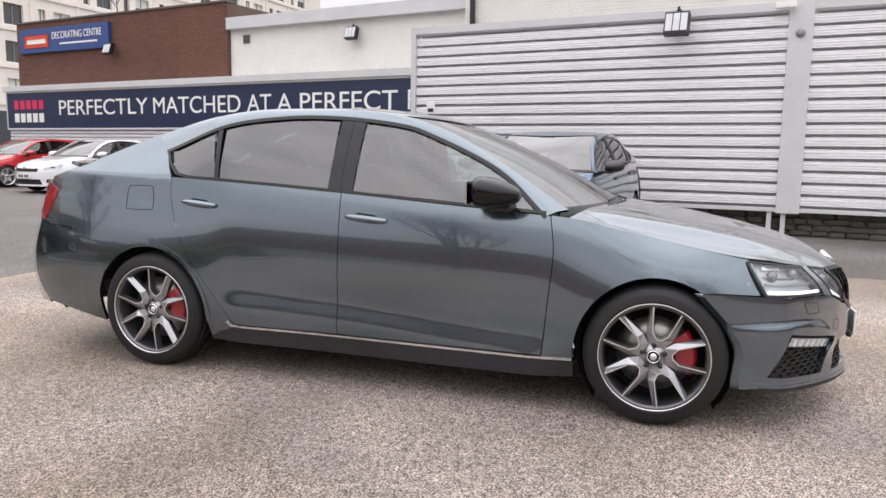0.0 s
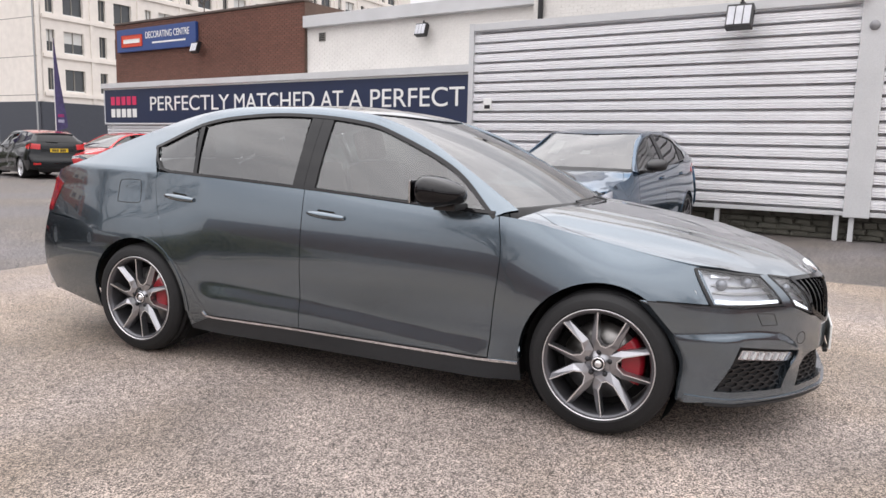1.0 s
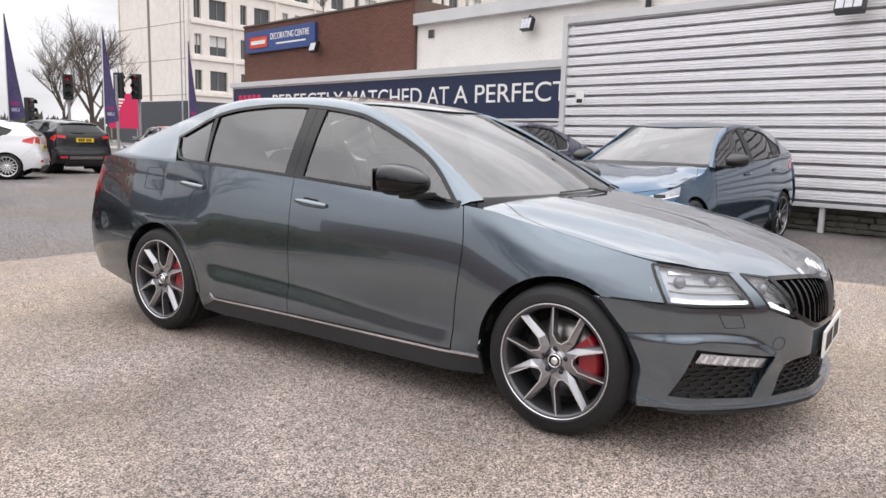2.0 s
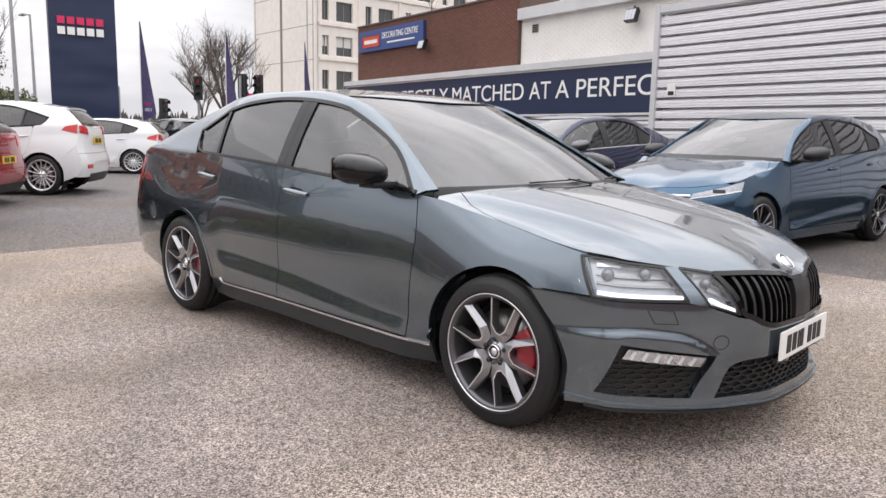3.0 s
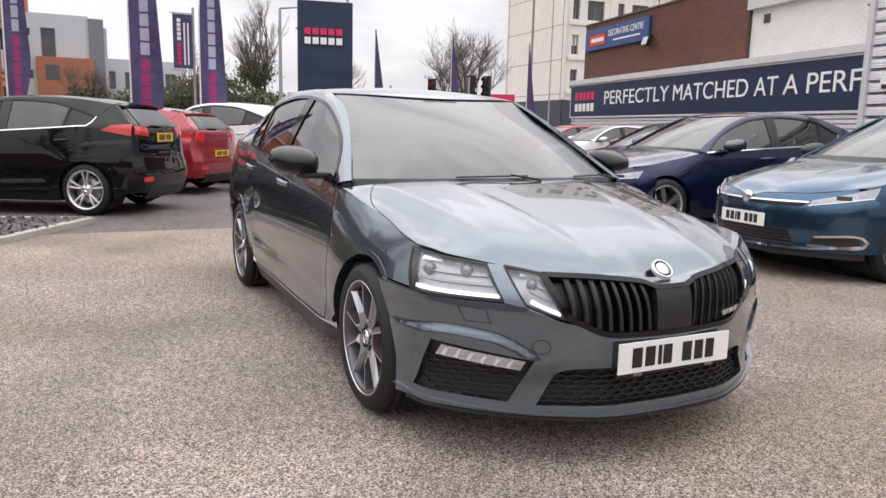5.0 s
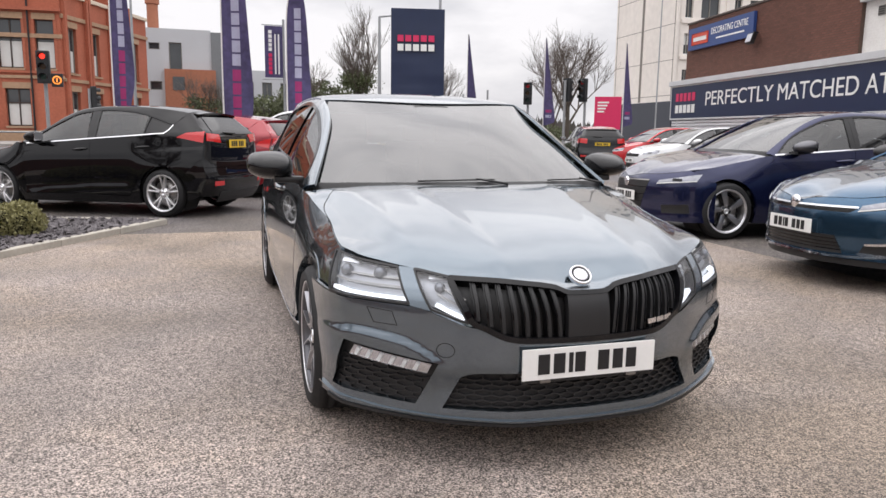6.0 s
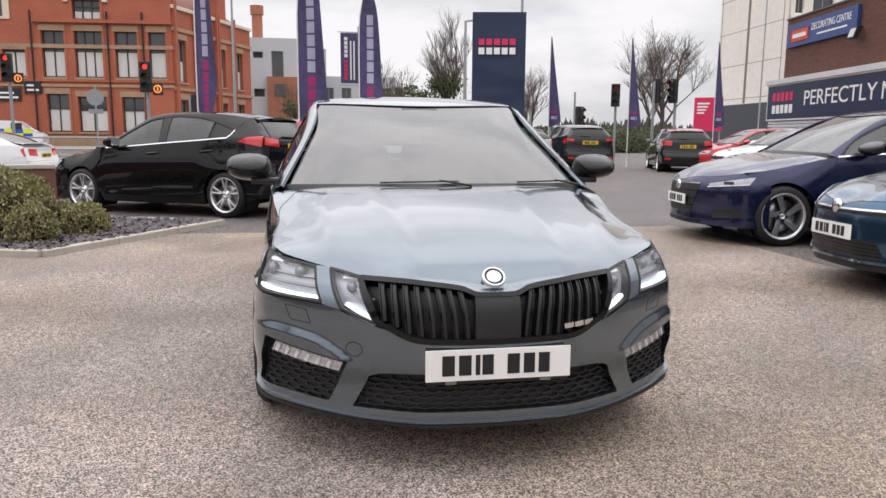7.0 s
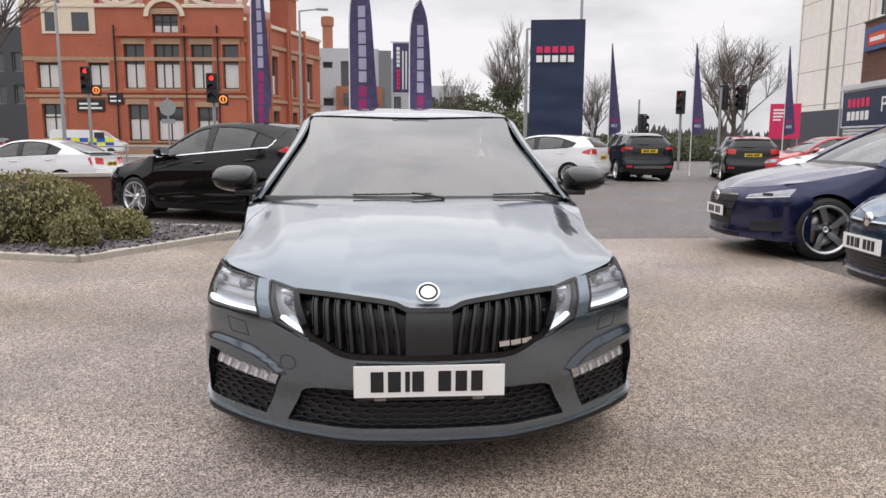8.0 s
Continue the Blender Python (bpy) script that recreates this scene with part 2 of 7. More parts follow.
def lathe(profile, n=48, bm=None, a0=0.0, a1=360.0):
    """Turns (radius, y) points round the y axis."""
    bm = bm or bmesh.new()
    full = abs(a1 - a0) > 359
    rings = []
    for k in range(n if full else n + 1):
        a = radians(a0 + (a1 - a0) * k / n)
        rings.append([bm.verts.new((r * math.cos(a), y, r * math.sin(a))) for r, y in profile])
    for k in range(n):
        p, q = rings[k], rings[(k + 1) % len(rings)]
        for i in range(len(profile) - 1):
            f = bm.faces.new((p[i], q[i], q[i + 1], p[i + 1]))
            f.smooth = True
    return bm


def spline(pts):
    """A smooth monotone curve through (x, value) points, as a function of x."""
    xs, ys = np.array([p[0] for p in pts], float), np.array([p[1] for p in pts], float)
    h, d = np.diff(xs), np.diff(ys) / np.diff(xs)
    m = np.zeros(len(xs))
    m[0], m[-1] = d[0], d[-1]
    for i in range(1, len(xs) - 1):
        m[i] = 0 if d[i - 1] * d[i] <= 0 else 2 * d[i - 1] * d[i] / (d[i - 1] + d[i])

    def f(x):
        x = min(max(x, xs[0]), xs[-1])
        i = int(min(np.searchsorted(xs, x, "right") - 1, len(xs) - 2))
        t = (x - xs[i]) / h[i]
        return (1 + 2 * t) * (1 - t) ** 2 * ys[i] + t * (1 - t) ** 2 * h[i] * m[i] + t * t * (3 - 2 * t) * ys[i + 1] + t * t * (t - 1) * h[i] * m[i + 1]
    return f


def bend(pts, n, sharp=False):
    """n points evenly along a smooth (or straight) line through the given points."""
    p = [np.array(q, float) for q in pts]
    if sharp or len(p) < 3:
        fine = p
    else:
        e = [2 * p[0] - p[1], *p, 2 * p[-1] - p[-2]]
        fine = []
        for i in range(1, len(e) - 2):
            for t in np.linspace(0, 1, 8, endpoint=False):
                a, b, c, d = e[i - 1], e[i], e[i + 1], e[i + 2]
                fine.append(0.5 * (2 * b + (c - a) * t + (2 * a - 5 * b + 4 * c - d) * t * t + (3 * b - a - 3 * c + d) * t ** 3))
        fine.append(p[-1])
    s = np.concatenate([[0], np.cumsum([np.linalg.norm(b - a) for a, b in zip(fine, fine[1:])])])
    want, out = np.linspace(0, s[-1], n), []
    for w in want:
        i = int(min(max(np.searchsorted(s, w, "right") - 1, 0), len(fine) - 2))
        t = 0 if s[i + 1] == s[i] else (w - s[i]) / (s[i + 1] - s[i])
        out.append(fine[i] * (1 - t) + fine[i + 1] * t)
    return np.array(out)


def arc(cx, cz, r, a0, a1, n=9):
    return [(cx + r * math.cos(radians(a0 + (a1 - a0) * k / (n - 1))), cz + r * math.sin(radians(a0 + (a1 - a0) * k / (n - 1)))) for k in range(n)]


def coons(bottom, top, left, right):
    """A grid of points that fills four border lines (bottom and top run the same way, left and right run upwards)."""
    nu, nv = len(bottom), len(left)
    u, v = np.linspace(0, 1, nu)[:, None, None], np.linspace(0, 1, nv)[None, :, None]
    b, t, l, r = bottom[:, None, :], top[:, None, :], left[None, :, :], right[None, :, :]
    return (1 - v) * b + v * t + (1 - u) * l + u * r - ((1 - u) * (1 - v) * bottom[0] + u * (1 - v) * bottom[-1] + (1 - u) * v * top[0] + u * v * top[-1])


def ruled(bottom, top, left, right=None):
    """A grid of straight ribs between two lines, its first and last ribs bent to border lines."""
    nu, nv = len(bottom), len(left)
    u, v = np.linspace(0, 1, nu)[:, None, None], np.linspace(0, 1, nv)[None, :, None]
    straight = left[0] + (left[-1] - left[0]) * v
    grid = bottom[:, None, :] * (1 - v) + top[:, None, :] * v + (1 - u) ** 12 * (left[None, :, :] - straight)
    if right is not None:
        grid = grid + u ** 9 * (right - (right[0] + (right[-1] - right[0]) * v))
    return grid


def skin(grid, lift=None, proud=0.0, edge=0.012, flip=False, bm=None, gap=0.0):
    """A sheet over a grid of points, lifted onto a surface, with its rim turned inwards."""
    nu, nv = grid.shape[:2]
    if gap > 0:
        mid = grid.mean(axis=(0, 1))
        g = grid.copy()
        span = np.abs(grid - mid).max(axis=(0, 1)) + 1e-6
        grid = mid + (g - mid) * (1 - gap / span)
    P = np.array([[lift(*grid[i, j]) for j in range(nv)] for i in range(nu)]) if lift else np.array(grid)
    du, dv = np.gradient(P, axis=0), np.gradient(P, axis=1)
    N = np.cross(du, dv)
    N /= np.linalg.norm(N, axis=2, keepdims=True) + 1e-9
    if flip:
        N = -N
    P = P + N * proud
    bm = bm or bmesh.new()
    V = [[bm.verts.new(P[i, j]) for j in range(nv)] for i in range(nu)]
    for i in range(nu - 1):
        for j in range(nv - 1):
            q = (V[i][j], V[i + 1][j], V[i + 1][j + 1], V[i][j + 1])
            f = bm.faces.new(q[::-1] if flip else q)
            f.smooth = True
    if edge > 0:
        ring = [(i, 0) for i in range(nu)] + [(nu - 1, j) for j in range(1, nv)] + [(i, nv - 1) for i in range(nu - 2, -1, -1)] + [(0, j) for j in range(nv - 2, 0, -1)]
        low = [bm.verts.new(P[i, j] - N[i, j] * edge) for i, j in ring]
        k = len(ring)
        for a in range(k):
            p, q = V[ring[a][0]][ring[a][1]], V[ring[(a + 1) % k][0]][ring[(a + 1) % k][1]]
            q4 = (low[a], low[(a + 1) % k], q, p)
            f = bm.faces.new(q4[::-1] if flip else q4)
            for e in f.edges:
                if p in e.verts and q in e.verts:
                    e.smooth = False
    return bm


def ribbon(pts, width, lift, proud=0.003, edge=0.006, flip=False, bm=None, taper=1.0):
    """A thin raised strip along a line on a surface; width is measured across it in the surface's own plane."""
    p = np.array(pts, float)
    d = np.gradient(p, axis=0)
    d /= np.linalg.norm(d, axis=1, keepdims=True) + 1e-9
    n = np.stack([-d[:, 1], d[:, 0]], axis=1) * width / 2 * np.linspace(1, taper, len(p))[:, None]
    grid = np.stack([p - n, p + n], axis=1)
    k = len(p) // 2
    a, b, c = (np.array(lift(*q)) for q in (grid[k - 1, 0], grid[k, 0], grid[k, 1]))
    away = np.array((0.35 * b[0], b[1], 0.0))
    flip = float(np.dot(np.cross(b - a, c - b), away)) < 0
    return skin(grid, lift, proud, edge, flip, bm)


def words(name, text, size, material, m, parent=None, depth=0.004, width=None, label=""):
    """Lettering as a mesh, in the plane x, y of the pose m, its middle at the origin; width squeezes or stretches it to fit."""
    cu = bpy.data.curves.new(name, "FONT")
    cu.body, cu.size, cu.extrude, cu.align_x, cu.align_y = text, size, depth / 2, "CENTER", "CENTER"
    tmp = bpy.data.objects.new(name, cu)
    scene.collection.objects.link(tmp)
    me = bpy.data.meshes.new_from_object(tmp.evaluated_get(bpy.context.evaluated_depsgraph_get()))
    bpy.data.objects.remove(tmp)
    me.materials.append(material)
    if width:
        xs = [v.co.x for v in me.vertices]
        k = width / (max(xs) - min(xs))
        for v in me.vertices:
            v.co.x *= k
    ob = new(name, me)
    if parent is not None:
        ob.parent = parent
        ob.matrix_local = m
    else:
        ob.matrix_world = m
    if label:
        ob["label"] = label
    return ob

# ---- car noses ----


def honeycomb(sh, lift, inside, u0, u1, z0, z1, cw, ch, bar, proud, bm=None):
    """Bars of a honeycomb of wide cells, over the part of the surface for which inside(u, z) holds."""
    bm = bm or bmesh.new()
    rows = int((z1 - z0) / (ch * 0.75)) + 2
    cols = int((u1 - u0) / cw) + 2
    for r in range(rows):
        for c in range(cols):
            cx, cz = u0 + (c + 0.5 * (r % 2)) * cw, z0 + r * ch * 0.75
            pt = [(cx - cw / 2, cz + ch * 0.25), (cx - cw / 2, cz - ch * 0.25), (cx, cz - ch / 2), (cx + cw / 2, cz - ch * 0.25)]
            for a, b in zip(pt, pt[1:]):
                if inside((a[0] + b[0]) / 2, (a[1] + b[1]) / 2):
                    ribbon(np.array([a, b]), bar, lift, proud, 0.010, False, bm)
    return bm


def quad(a, b, c, d, nu=10, nv=6):
    """A grid between four corners: a to b below, d to c above."""
    return coons(bend([a, b], nu), bend([d, c], nu), bend([a, d], nv), bend([b, c], nv))


def in_poly(pts):
    def f(x, y):
        hit = False
        for (x0, y0), (x1, y1) in zip(pts, pts[1:] + pts[:1]):
            if (y0 > y) != (y1 > y) and x < (x1 - x0) * (y - y0) / (y1 - y0) + x0:
                hit = not hit
        return hit
    return f


def nose_hero(root, sh, s, color):
    """Sporty saloon nose: bumper with honeycomb intakes, split lamps, slatted twin grille."""
    crease = spline([(0.48, 0.405), (0.52, 0.425), (0.67, 0.496), (0.84, 0.514), (1.0, 0.497), (1.2, 0.49)])

    def lift(u, z):
        p = np.array(sh.front(u, z))
        a = abs(u)
        if a > 0.48 and z < crease(a):
            k = min(1, (crease(a) - z) / 0.022) * min(1, max(0, (z - 0.26) / 0.10)) * min(1, (a - 0.48) / 0.08) * min(1, max(0, (1.10 - a) / 0.14))
            n = np.array((0.75 + 0.25 * (1 - a), math.copysign(0.25 + 0.5 * a, u), 0))
            p = p + n / np.linalg.norm(n) * 0.013 * k
        if z < 0.25:
            k = min(1, max(0, (0.240 - z) / 0.016))
            n = np.array((1.0, math.copysign(0.6 * a * a, u), 0))
            p = p + n * 0.003 * k * min(1, max(0, (1.1 - a) / 0.3))
        return p
    bm = bmesh.new()
    for sg in (-1, 1):
        m = lambda pts: [(sg * u, z) for u, z in pts]
        top = [(1.16, 0.618), (1.0, 0.617), (0.90, 0.613), (0.63, 0.603), (0.56, 0.588), (0.50, 0.567), (0.44, 0.545), (0.40, 0.538), (0.34, 0.512), (0.28, 0.499), (0.16, 0.494), (0.0, 0.493)]
        segs = [
            ([(1.0, 0.212), (0.93, 0.222)], [(1.0, 0.285), (0.93, 0.27)], 5, 5),
            ([(0.93, 0.222), (0.61, 0.204)], [(0.93, 0.27), (0.61, 0.248)], 14, 5),
            ([(0.61, 0.204), (0.52, 0.202)], [(0.61, 0.248), (0.52, 0.242)], 6, 5),
            ([(0.52, 0.202), (0.25, 0.200), (0.0, 0.199)], [(0.52, 0.242), (0.25, 0.242), (0.0, 0.242)], 16, 5),
            ([(0.61, 0.248), (0.52, 0.242)], [(0.53, 0.408), (0.46, 0.36)], 6, 10),
        ]
        for lo, hi, nu, nv in segs:
            lo, hi = bend(m(lo), nu), bend(m(hi), nu)
            skin(coons(lo, hi, bend([lo[0], hi[0]], nv), bend([lo[-1], hi[-1]], nv)), lift, 0, 0, sg > 0, bm)
        outer = coons(bend(m([(1.0, 0.285), (0.93, 0.27)]), 5), bend(m([(1.045, 0.49), (0.86, 0.46)]), 5), bend(m([(1.0, 0.285), (1.0, 0.38), (1.045, 0.49)]), 10), bend(m([(0.93, 0.27), (0.86, 0.46)]), 10))
        skin(outer, lift, 0, 0, sg > 0, bm)
        ups = [
            (m([(1.045, 0.49), (0.86, 0.46)]), m([(1.16, 0.618), (1.0, 0.617), (0.90, 0.613)]), 5, 12),
            (m([(0.86, 0.46), (0.53, 0.408)]), m([(0.90, 0.613), (0.63, 0.603), (0.56, 0.588)]), 16, 12),
            (m([(0.53, 0.408), (0.46, 0.36)]), m([(0.56, 0.588), (0.50, 0.567)]), 6, 12),
            (m([(0.46, 0.36), (0.40, 0.378), (0.2, 0.385), (0.0, 0.387)]), m(top[5:]), 20, 12),
        ]
        for lo, hi, nu, nv in ups:
            lo, hi = bend(lo, nu), bend(hi, nu)
            skin(coons(lo, hi, bend([lo[0], hi[0]], nv), bend([lo[-1], hi[-1]], nv)), lift, 0, 0, sg > 0, bm)
    bmesh.ops.remove_doubles(bm, verts=bm.verts, dist=0.0012)
    rim = [e for e in bm.edges if len(e.link_faces) == 1]
    got = bmesh.ops.extrude_edge_only(bm, edges=rim)
    for v in got["geom"]:
        if isinstance(v, bmesh.types.BMVert):
            v.co += Vector((-0.035, -math.copysign(0.02 * min(1, abs(v.co.y) / 0.5), v.co.y), 0))
    for e in rim:
        e.smooth = False
    bumper = part("front_bumper", bm, color, root)
    # splitter blade and bright crease of the lip
    part("splitter", ribbon(bend([(-0.95, 0.216), (-0.6, 0.198), (-0.3, 0.194), (0.0, 0.193), (0.3, 0.194), (0.6, 0.198), (0.95, 0.216)], 50), 0.012, lift, 0.006, 0.05), BLACK, bumper)
    part("lip_edge", ribbon(bend([(-1.0, 0.245), (-0.86, 0.232), (-0.6, 0.214), (-0.3, 0.208), (0.0, 0.207), (0.3, 0.208), (0.6, 0.214), (0.86, 0.232), (1.0, 0.245)], 60), 0.006, lift, 0.011, 0.02), color, bumper)
    inner = lambda d: (lambda u, z: np.array(sh.front(u, z)) - np.array((d, math.copysign(d * 0.35 * min(1, abs(u) * 2), u), 0)))
    for sg in (-1, 1):
        m = lambda pts: [(sg * u, z) for u, z in pts]
        pk = m([(0.935, 0.262), (0.60, 0.240), (0.52, 0.414), (0.865, 0.466)])
        g = quad(*pk) if sg < 0 else quad(pk[1], pk[0], pk[3], pk[2])
        pocket = part("side_intake", skin(g, inner(0.028), 0, 0.0), BLACK, bumper)
        tagged(part("honeycomb", honeycomb(sh, inner(0.018), in_poly(m([(0.915, 0.272), (0.61, 0.235), (0.575, 0.355), (0.862, 0.395)])), *((-0.93, -0.56) if sg < 0 else (0.56, 0.93)), 0.235, 0.41, 0.056, 0.025, 0.005, 0.0), BLACK, pocket), kind="stuff")
        # fog lamp: clear lens over bright reflector steps
        fl = m([(0.845, 0.402), (0.572, 0.362), (0.555, 0.398), (0.825, 0.438)])
        fg = lambda k: quad(*fl, 16, 4) if sg < 0 else quad(fl[1], fl[0], fl[3], fl[2], 16, 4)
        lamp = part("fog_lamp", skin(fg(0), inner(0.010), 0, 0.01), CHROME, pocket)
        for k in range(6):
            t = 0.10 + 0.15 * k
            uu = 0.84 - (0.84 - 0.565) * t
            zz = 0.42 - 0.04 * t
            part("reflector", ribbon(np.array(m([(uu + 0.008, zz - 0.014), (uu - 0.006, zz + 0.014)])), 0.012, inner(0.006), 0.003, 0.008, sg > 0), WHITE, lamp)
        part("lamp_lens", skin(fg(0), inner(0.002), 0, 0.006), LENS, lamp).visible_shadow = False
        rim_pts = bend(m([(0.862, 0.468), (0.52, 0.415)]), 20)
        part("intake_trim", ribbon(rim_pts, 0.010, lift, -0.004, 0.02, sg > 0), GLOSS_BLACK, pocket)
        # head lamps
        for corners, proj in (([(0.945, 0.623), (0.635, 0.611), (0.700, 0.727), (0.990, 0.762)], 2), ([(0.562, 0.598), (0.436, 0.556), (0.522, 0.706), (0.642, 0.724)], 1)):
            c = m(corners)
            cc = c if sg < 0 else [c[1], c[0], c[3], c[2]]
            bowl = part("headlamp", skin(quad(*cc, 14, 10), inner(0.045), 0, 0), REFLECTOR, root)
            part("lamp_bezel", skin(quad(*cc, 14, 10), lambda u, z: np.array(sh.front(u, z)) - np.array((0.001, 0, 0)), 0, 0.045, False), LENS, bowl).visible_shadow = False
            ctr = np.array(c).mean(axis=0)
            span = (corners[0][0] - corners[1][0])
            for k in range(proj):
                uo = ctr[0] + sg * span * ((0.24 if k == 0 else -0.20) if proj == 2 else 0.0)
                p = inner(0.034)(uo, ctr[1] + 0.018)
                b2 = bmesh.new()
                bmesh.ops.create_uvsphere(b2, u_segments=16, v_segments=10, radius=0.024 if proj == 2 else 0.020)
                bmesh.ops.translate(b2, verts=b2.verts, vec=p)
                part("projector", b2, PROJECTOR, bowl, smooth=True)
                part("projector_shroud", ribbon(np.array([(uo - 0.045, ctr[1] + 0.052), (uo + 0.045, ctr[1] + 0.052)]), 0.012, inner(0.02), 0, 0.02), ALLOY, bowl)
            lo, li = corners[0], corners[1]
            dl = bend(m([(lo[0] - 0.015, lo[1] + 0.016), ((lo[0] + li[0]) / 2, (lo[1] + li[1]) / 2 + 0.013), (li[0] + 0.012, li[1] + 0.014)]), 12)
            part("running_light", ribbon(dl, 0.013, inner(0.010), 0, 0.02, sg > 0), DRL, bowl, "lit white running light strip")
            part("lamp_step", ribbon(dl + np.array((0, 0.034)), 0.008, inner(0.022), 0, 0.02, sg > 0), STEEL, bowl)
            part("lamp_step", ribbon(dl + np.array((0, 0.060)), 0.006, inner(0.03), 0, 0.02, sg > 0), STEEL, bowl)
            rimp = m(corners + corners[:1])
            for a, b in zip(rimp, rimp[1:]):
                part("lamp_seal", ribbon(bend([a, b], 8), 0.007, lambda u, z: sh.front(u, z), 0.002, 0.02, sg > 0), BLACK, bowl)
        dv = m([(0.632, 0.606), (0.562, 0.592), (0.645, 0.727), (0.697, 0.730)])
        dv = dv if sg < 0 else [dv[1], dv[0], dv[3], dv[2]]
        part("lamp_divider", skin(quad(*dv, 5, 10), lambda u, z: sh.front(u, z), 0, 0.02), color, bumper)
        ws = m([(0.752, 0.536), (0.672, 0.532), (0.69, 0.580), (0.778, 0.588)])
        for a, b in zip(ws, ws[1:] + ws[:1]):
            part("washer_cover_joint", ribbon(bend([a, b], 5), 0.003, lift, 0.0006, 0.001, sg > 0), BLACK, bumper)
        sj = bend(m([(1.16, 0.620), (1.0, 0.619), (0.905, 0.616)]), 8)
        part("panel_joint", ribbon(sj, 0.005, lift, 0.001, 0.002, sg > 0), BLACK, bumper)
        # grille half
        gp = [(0.0, 0.497), (0.16, 0.498), (0.30, 0.506), (0.385, 0.543), (0.425, 0.562), (0.46, 0.63), (0.515, 0.703), (0.34, 0.699), (0.2, 0.688), (0.12, 0.676), (0.08, 0.660), (0.0, 0.659)]
        low = bend(m(gp[:5]), 24)
        high = bend(m([gp[6], *gp[7:]]), 24)[::-1]
        gl, gr = bend([low[0], high[0]], 8), bend([low[-1], high[-1]], 8)
        g = coons(low, high, gl, gr)
        grille = part("grille", skin(g, inner(0.05), 0, 0, sg < 0), BLACK, root)
        frame_line = bend(m(gp[:5] + gp[5:7]), 30)
        part("grille_frame", ribbon(frame_line, 0.020, lift, 0.004, 0.04, sg < 0), GLOSS_BLACK, grille)
        part("grille_frame", ribbon(bend(m(gp[6:]), 26), 0.015, lift, 0.003, 0.04, sg < 0), GLOSS_BLACK, grille)
        zt = spline([(u, z) for u, z in sorted(gp[6:])])
        zl = spline([(u, z) for u, z in sorted(gp[:7])])
        for k in range(8):
            u = 0.118 + 0.042 * k
            du = 0.018
            for off, w_, mt in ((0.0, 0.012, BLACK), (0.010, 0.004, GLOSS_BLACK)):
                line = bend(m([(u + off + du, zt(u + du) - 0.010), (u + off, (zt(u) + zl(u)) / 2), (u + off - 0.008, zl(u) + 0.010)]), 8)
                part("grille_slat", ribbon(line, w_, inner(0.010 - off * 0.4), 0, 0.045, sg > 0), mt, grille)
        if sg > 0:
            for k in range(3):
                part("badge_bar", ribbon(bend([(0.255 + 0.042 * k, 0.540 + 0.002 * k), (0.292 + 0.042 * k, 0.543 + 0.002 * k)], 4), 0.018, inner(-0.004), 0, 0.012, True), CHROME, grille)
    part("grille_centre", skin(quad((-0.085, 0.500), (0.085, 0.500), (0.085, 0.660), (-0.085, 0.660), 8, 8), inner(0.0), 0, 0.03), BLACK, bumper)
    # lower intake
    lp = [(-0.525, 0.236), (0.525, 0.236), (0.46, 0.366), (-0.46, 0.366)]
    low = coons(bend(lp[:2], 30), bend([lp[3], (0, 0.392), lp[2]], 30), bend([lp[0], lp[3]], 6), bend([lp[1], lp[2]], 6))
    li = part("lower_intake", skin(low, inner(0.034), 0, 0), BLACK, bumper)
    tagged(part("honeycomb", honeycomb(sh, inner(0.020), in_poly([(-0.515, 0.246), (0.515, 0.246), (0.455, 0.36), (-0.455, 0.36)]), -0.53, 0.53, 0.242, 0.38, 0.058, 0.025, 0.005, 0.0), BLACK, li), kind="stuff")
    # towing eye cap
    part("towing_cap_joint", ribbon(np.array([(-0.51 + 0.030 * math.cos(radians(a)), 0.456 + 0.026 * math.sin(radians(a))) for a in range(0, 361, 20)]), 0.003, lift, 0.0006, 0.001), BLACK, bumper)
    plate(root, pose(2.253, 0, 0.420, 0, 0, 90), False)
    for k in (-0.17, 0.17):
        part("plate_holder", box(2.236, k - 0.02, 0.350, 2.253, k + 0.02, 0.362, 0.003), STEEL, bumper)
    part("plate_surround", box(2.226, -0.255, 0.348, 2.245, 0.255, 0.366, 0.004), BLACK, bumper)
    # round badge on the bonnet nose: plain chrome ring and disc
    tilt = pose(2.155, 0, 0.708, 0, -48, 0) @ pose(0, 0, 0, 0, 0, 90)
    b1 = lathe([(0.0, -0.004), (0.036, -0.004), (0.036, 0.006)], 32)
    d = part("bonnet_badge", b1, ALLOY_DARK, root)
    d.matrix_local = tilt
    part("badge_ring", lathe([(0.034, 0.004), (0.035, -0.008), (0.041, -0.008), (0.043, 0.0), (0.043, 0.008)], 36), CHROME, d)
    part("badge_ground", lathe([(0.0, -0.006), (0.033, -0.006), (0.034, -0.003)], 28), ALLOY_DARK, d)
    part("badge_mark", lathe([(0.0, -0.0095), (0.024, -0.009), (0.027, -0.006)], 24), ALLOY, d)


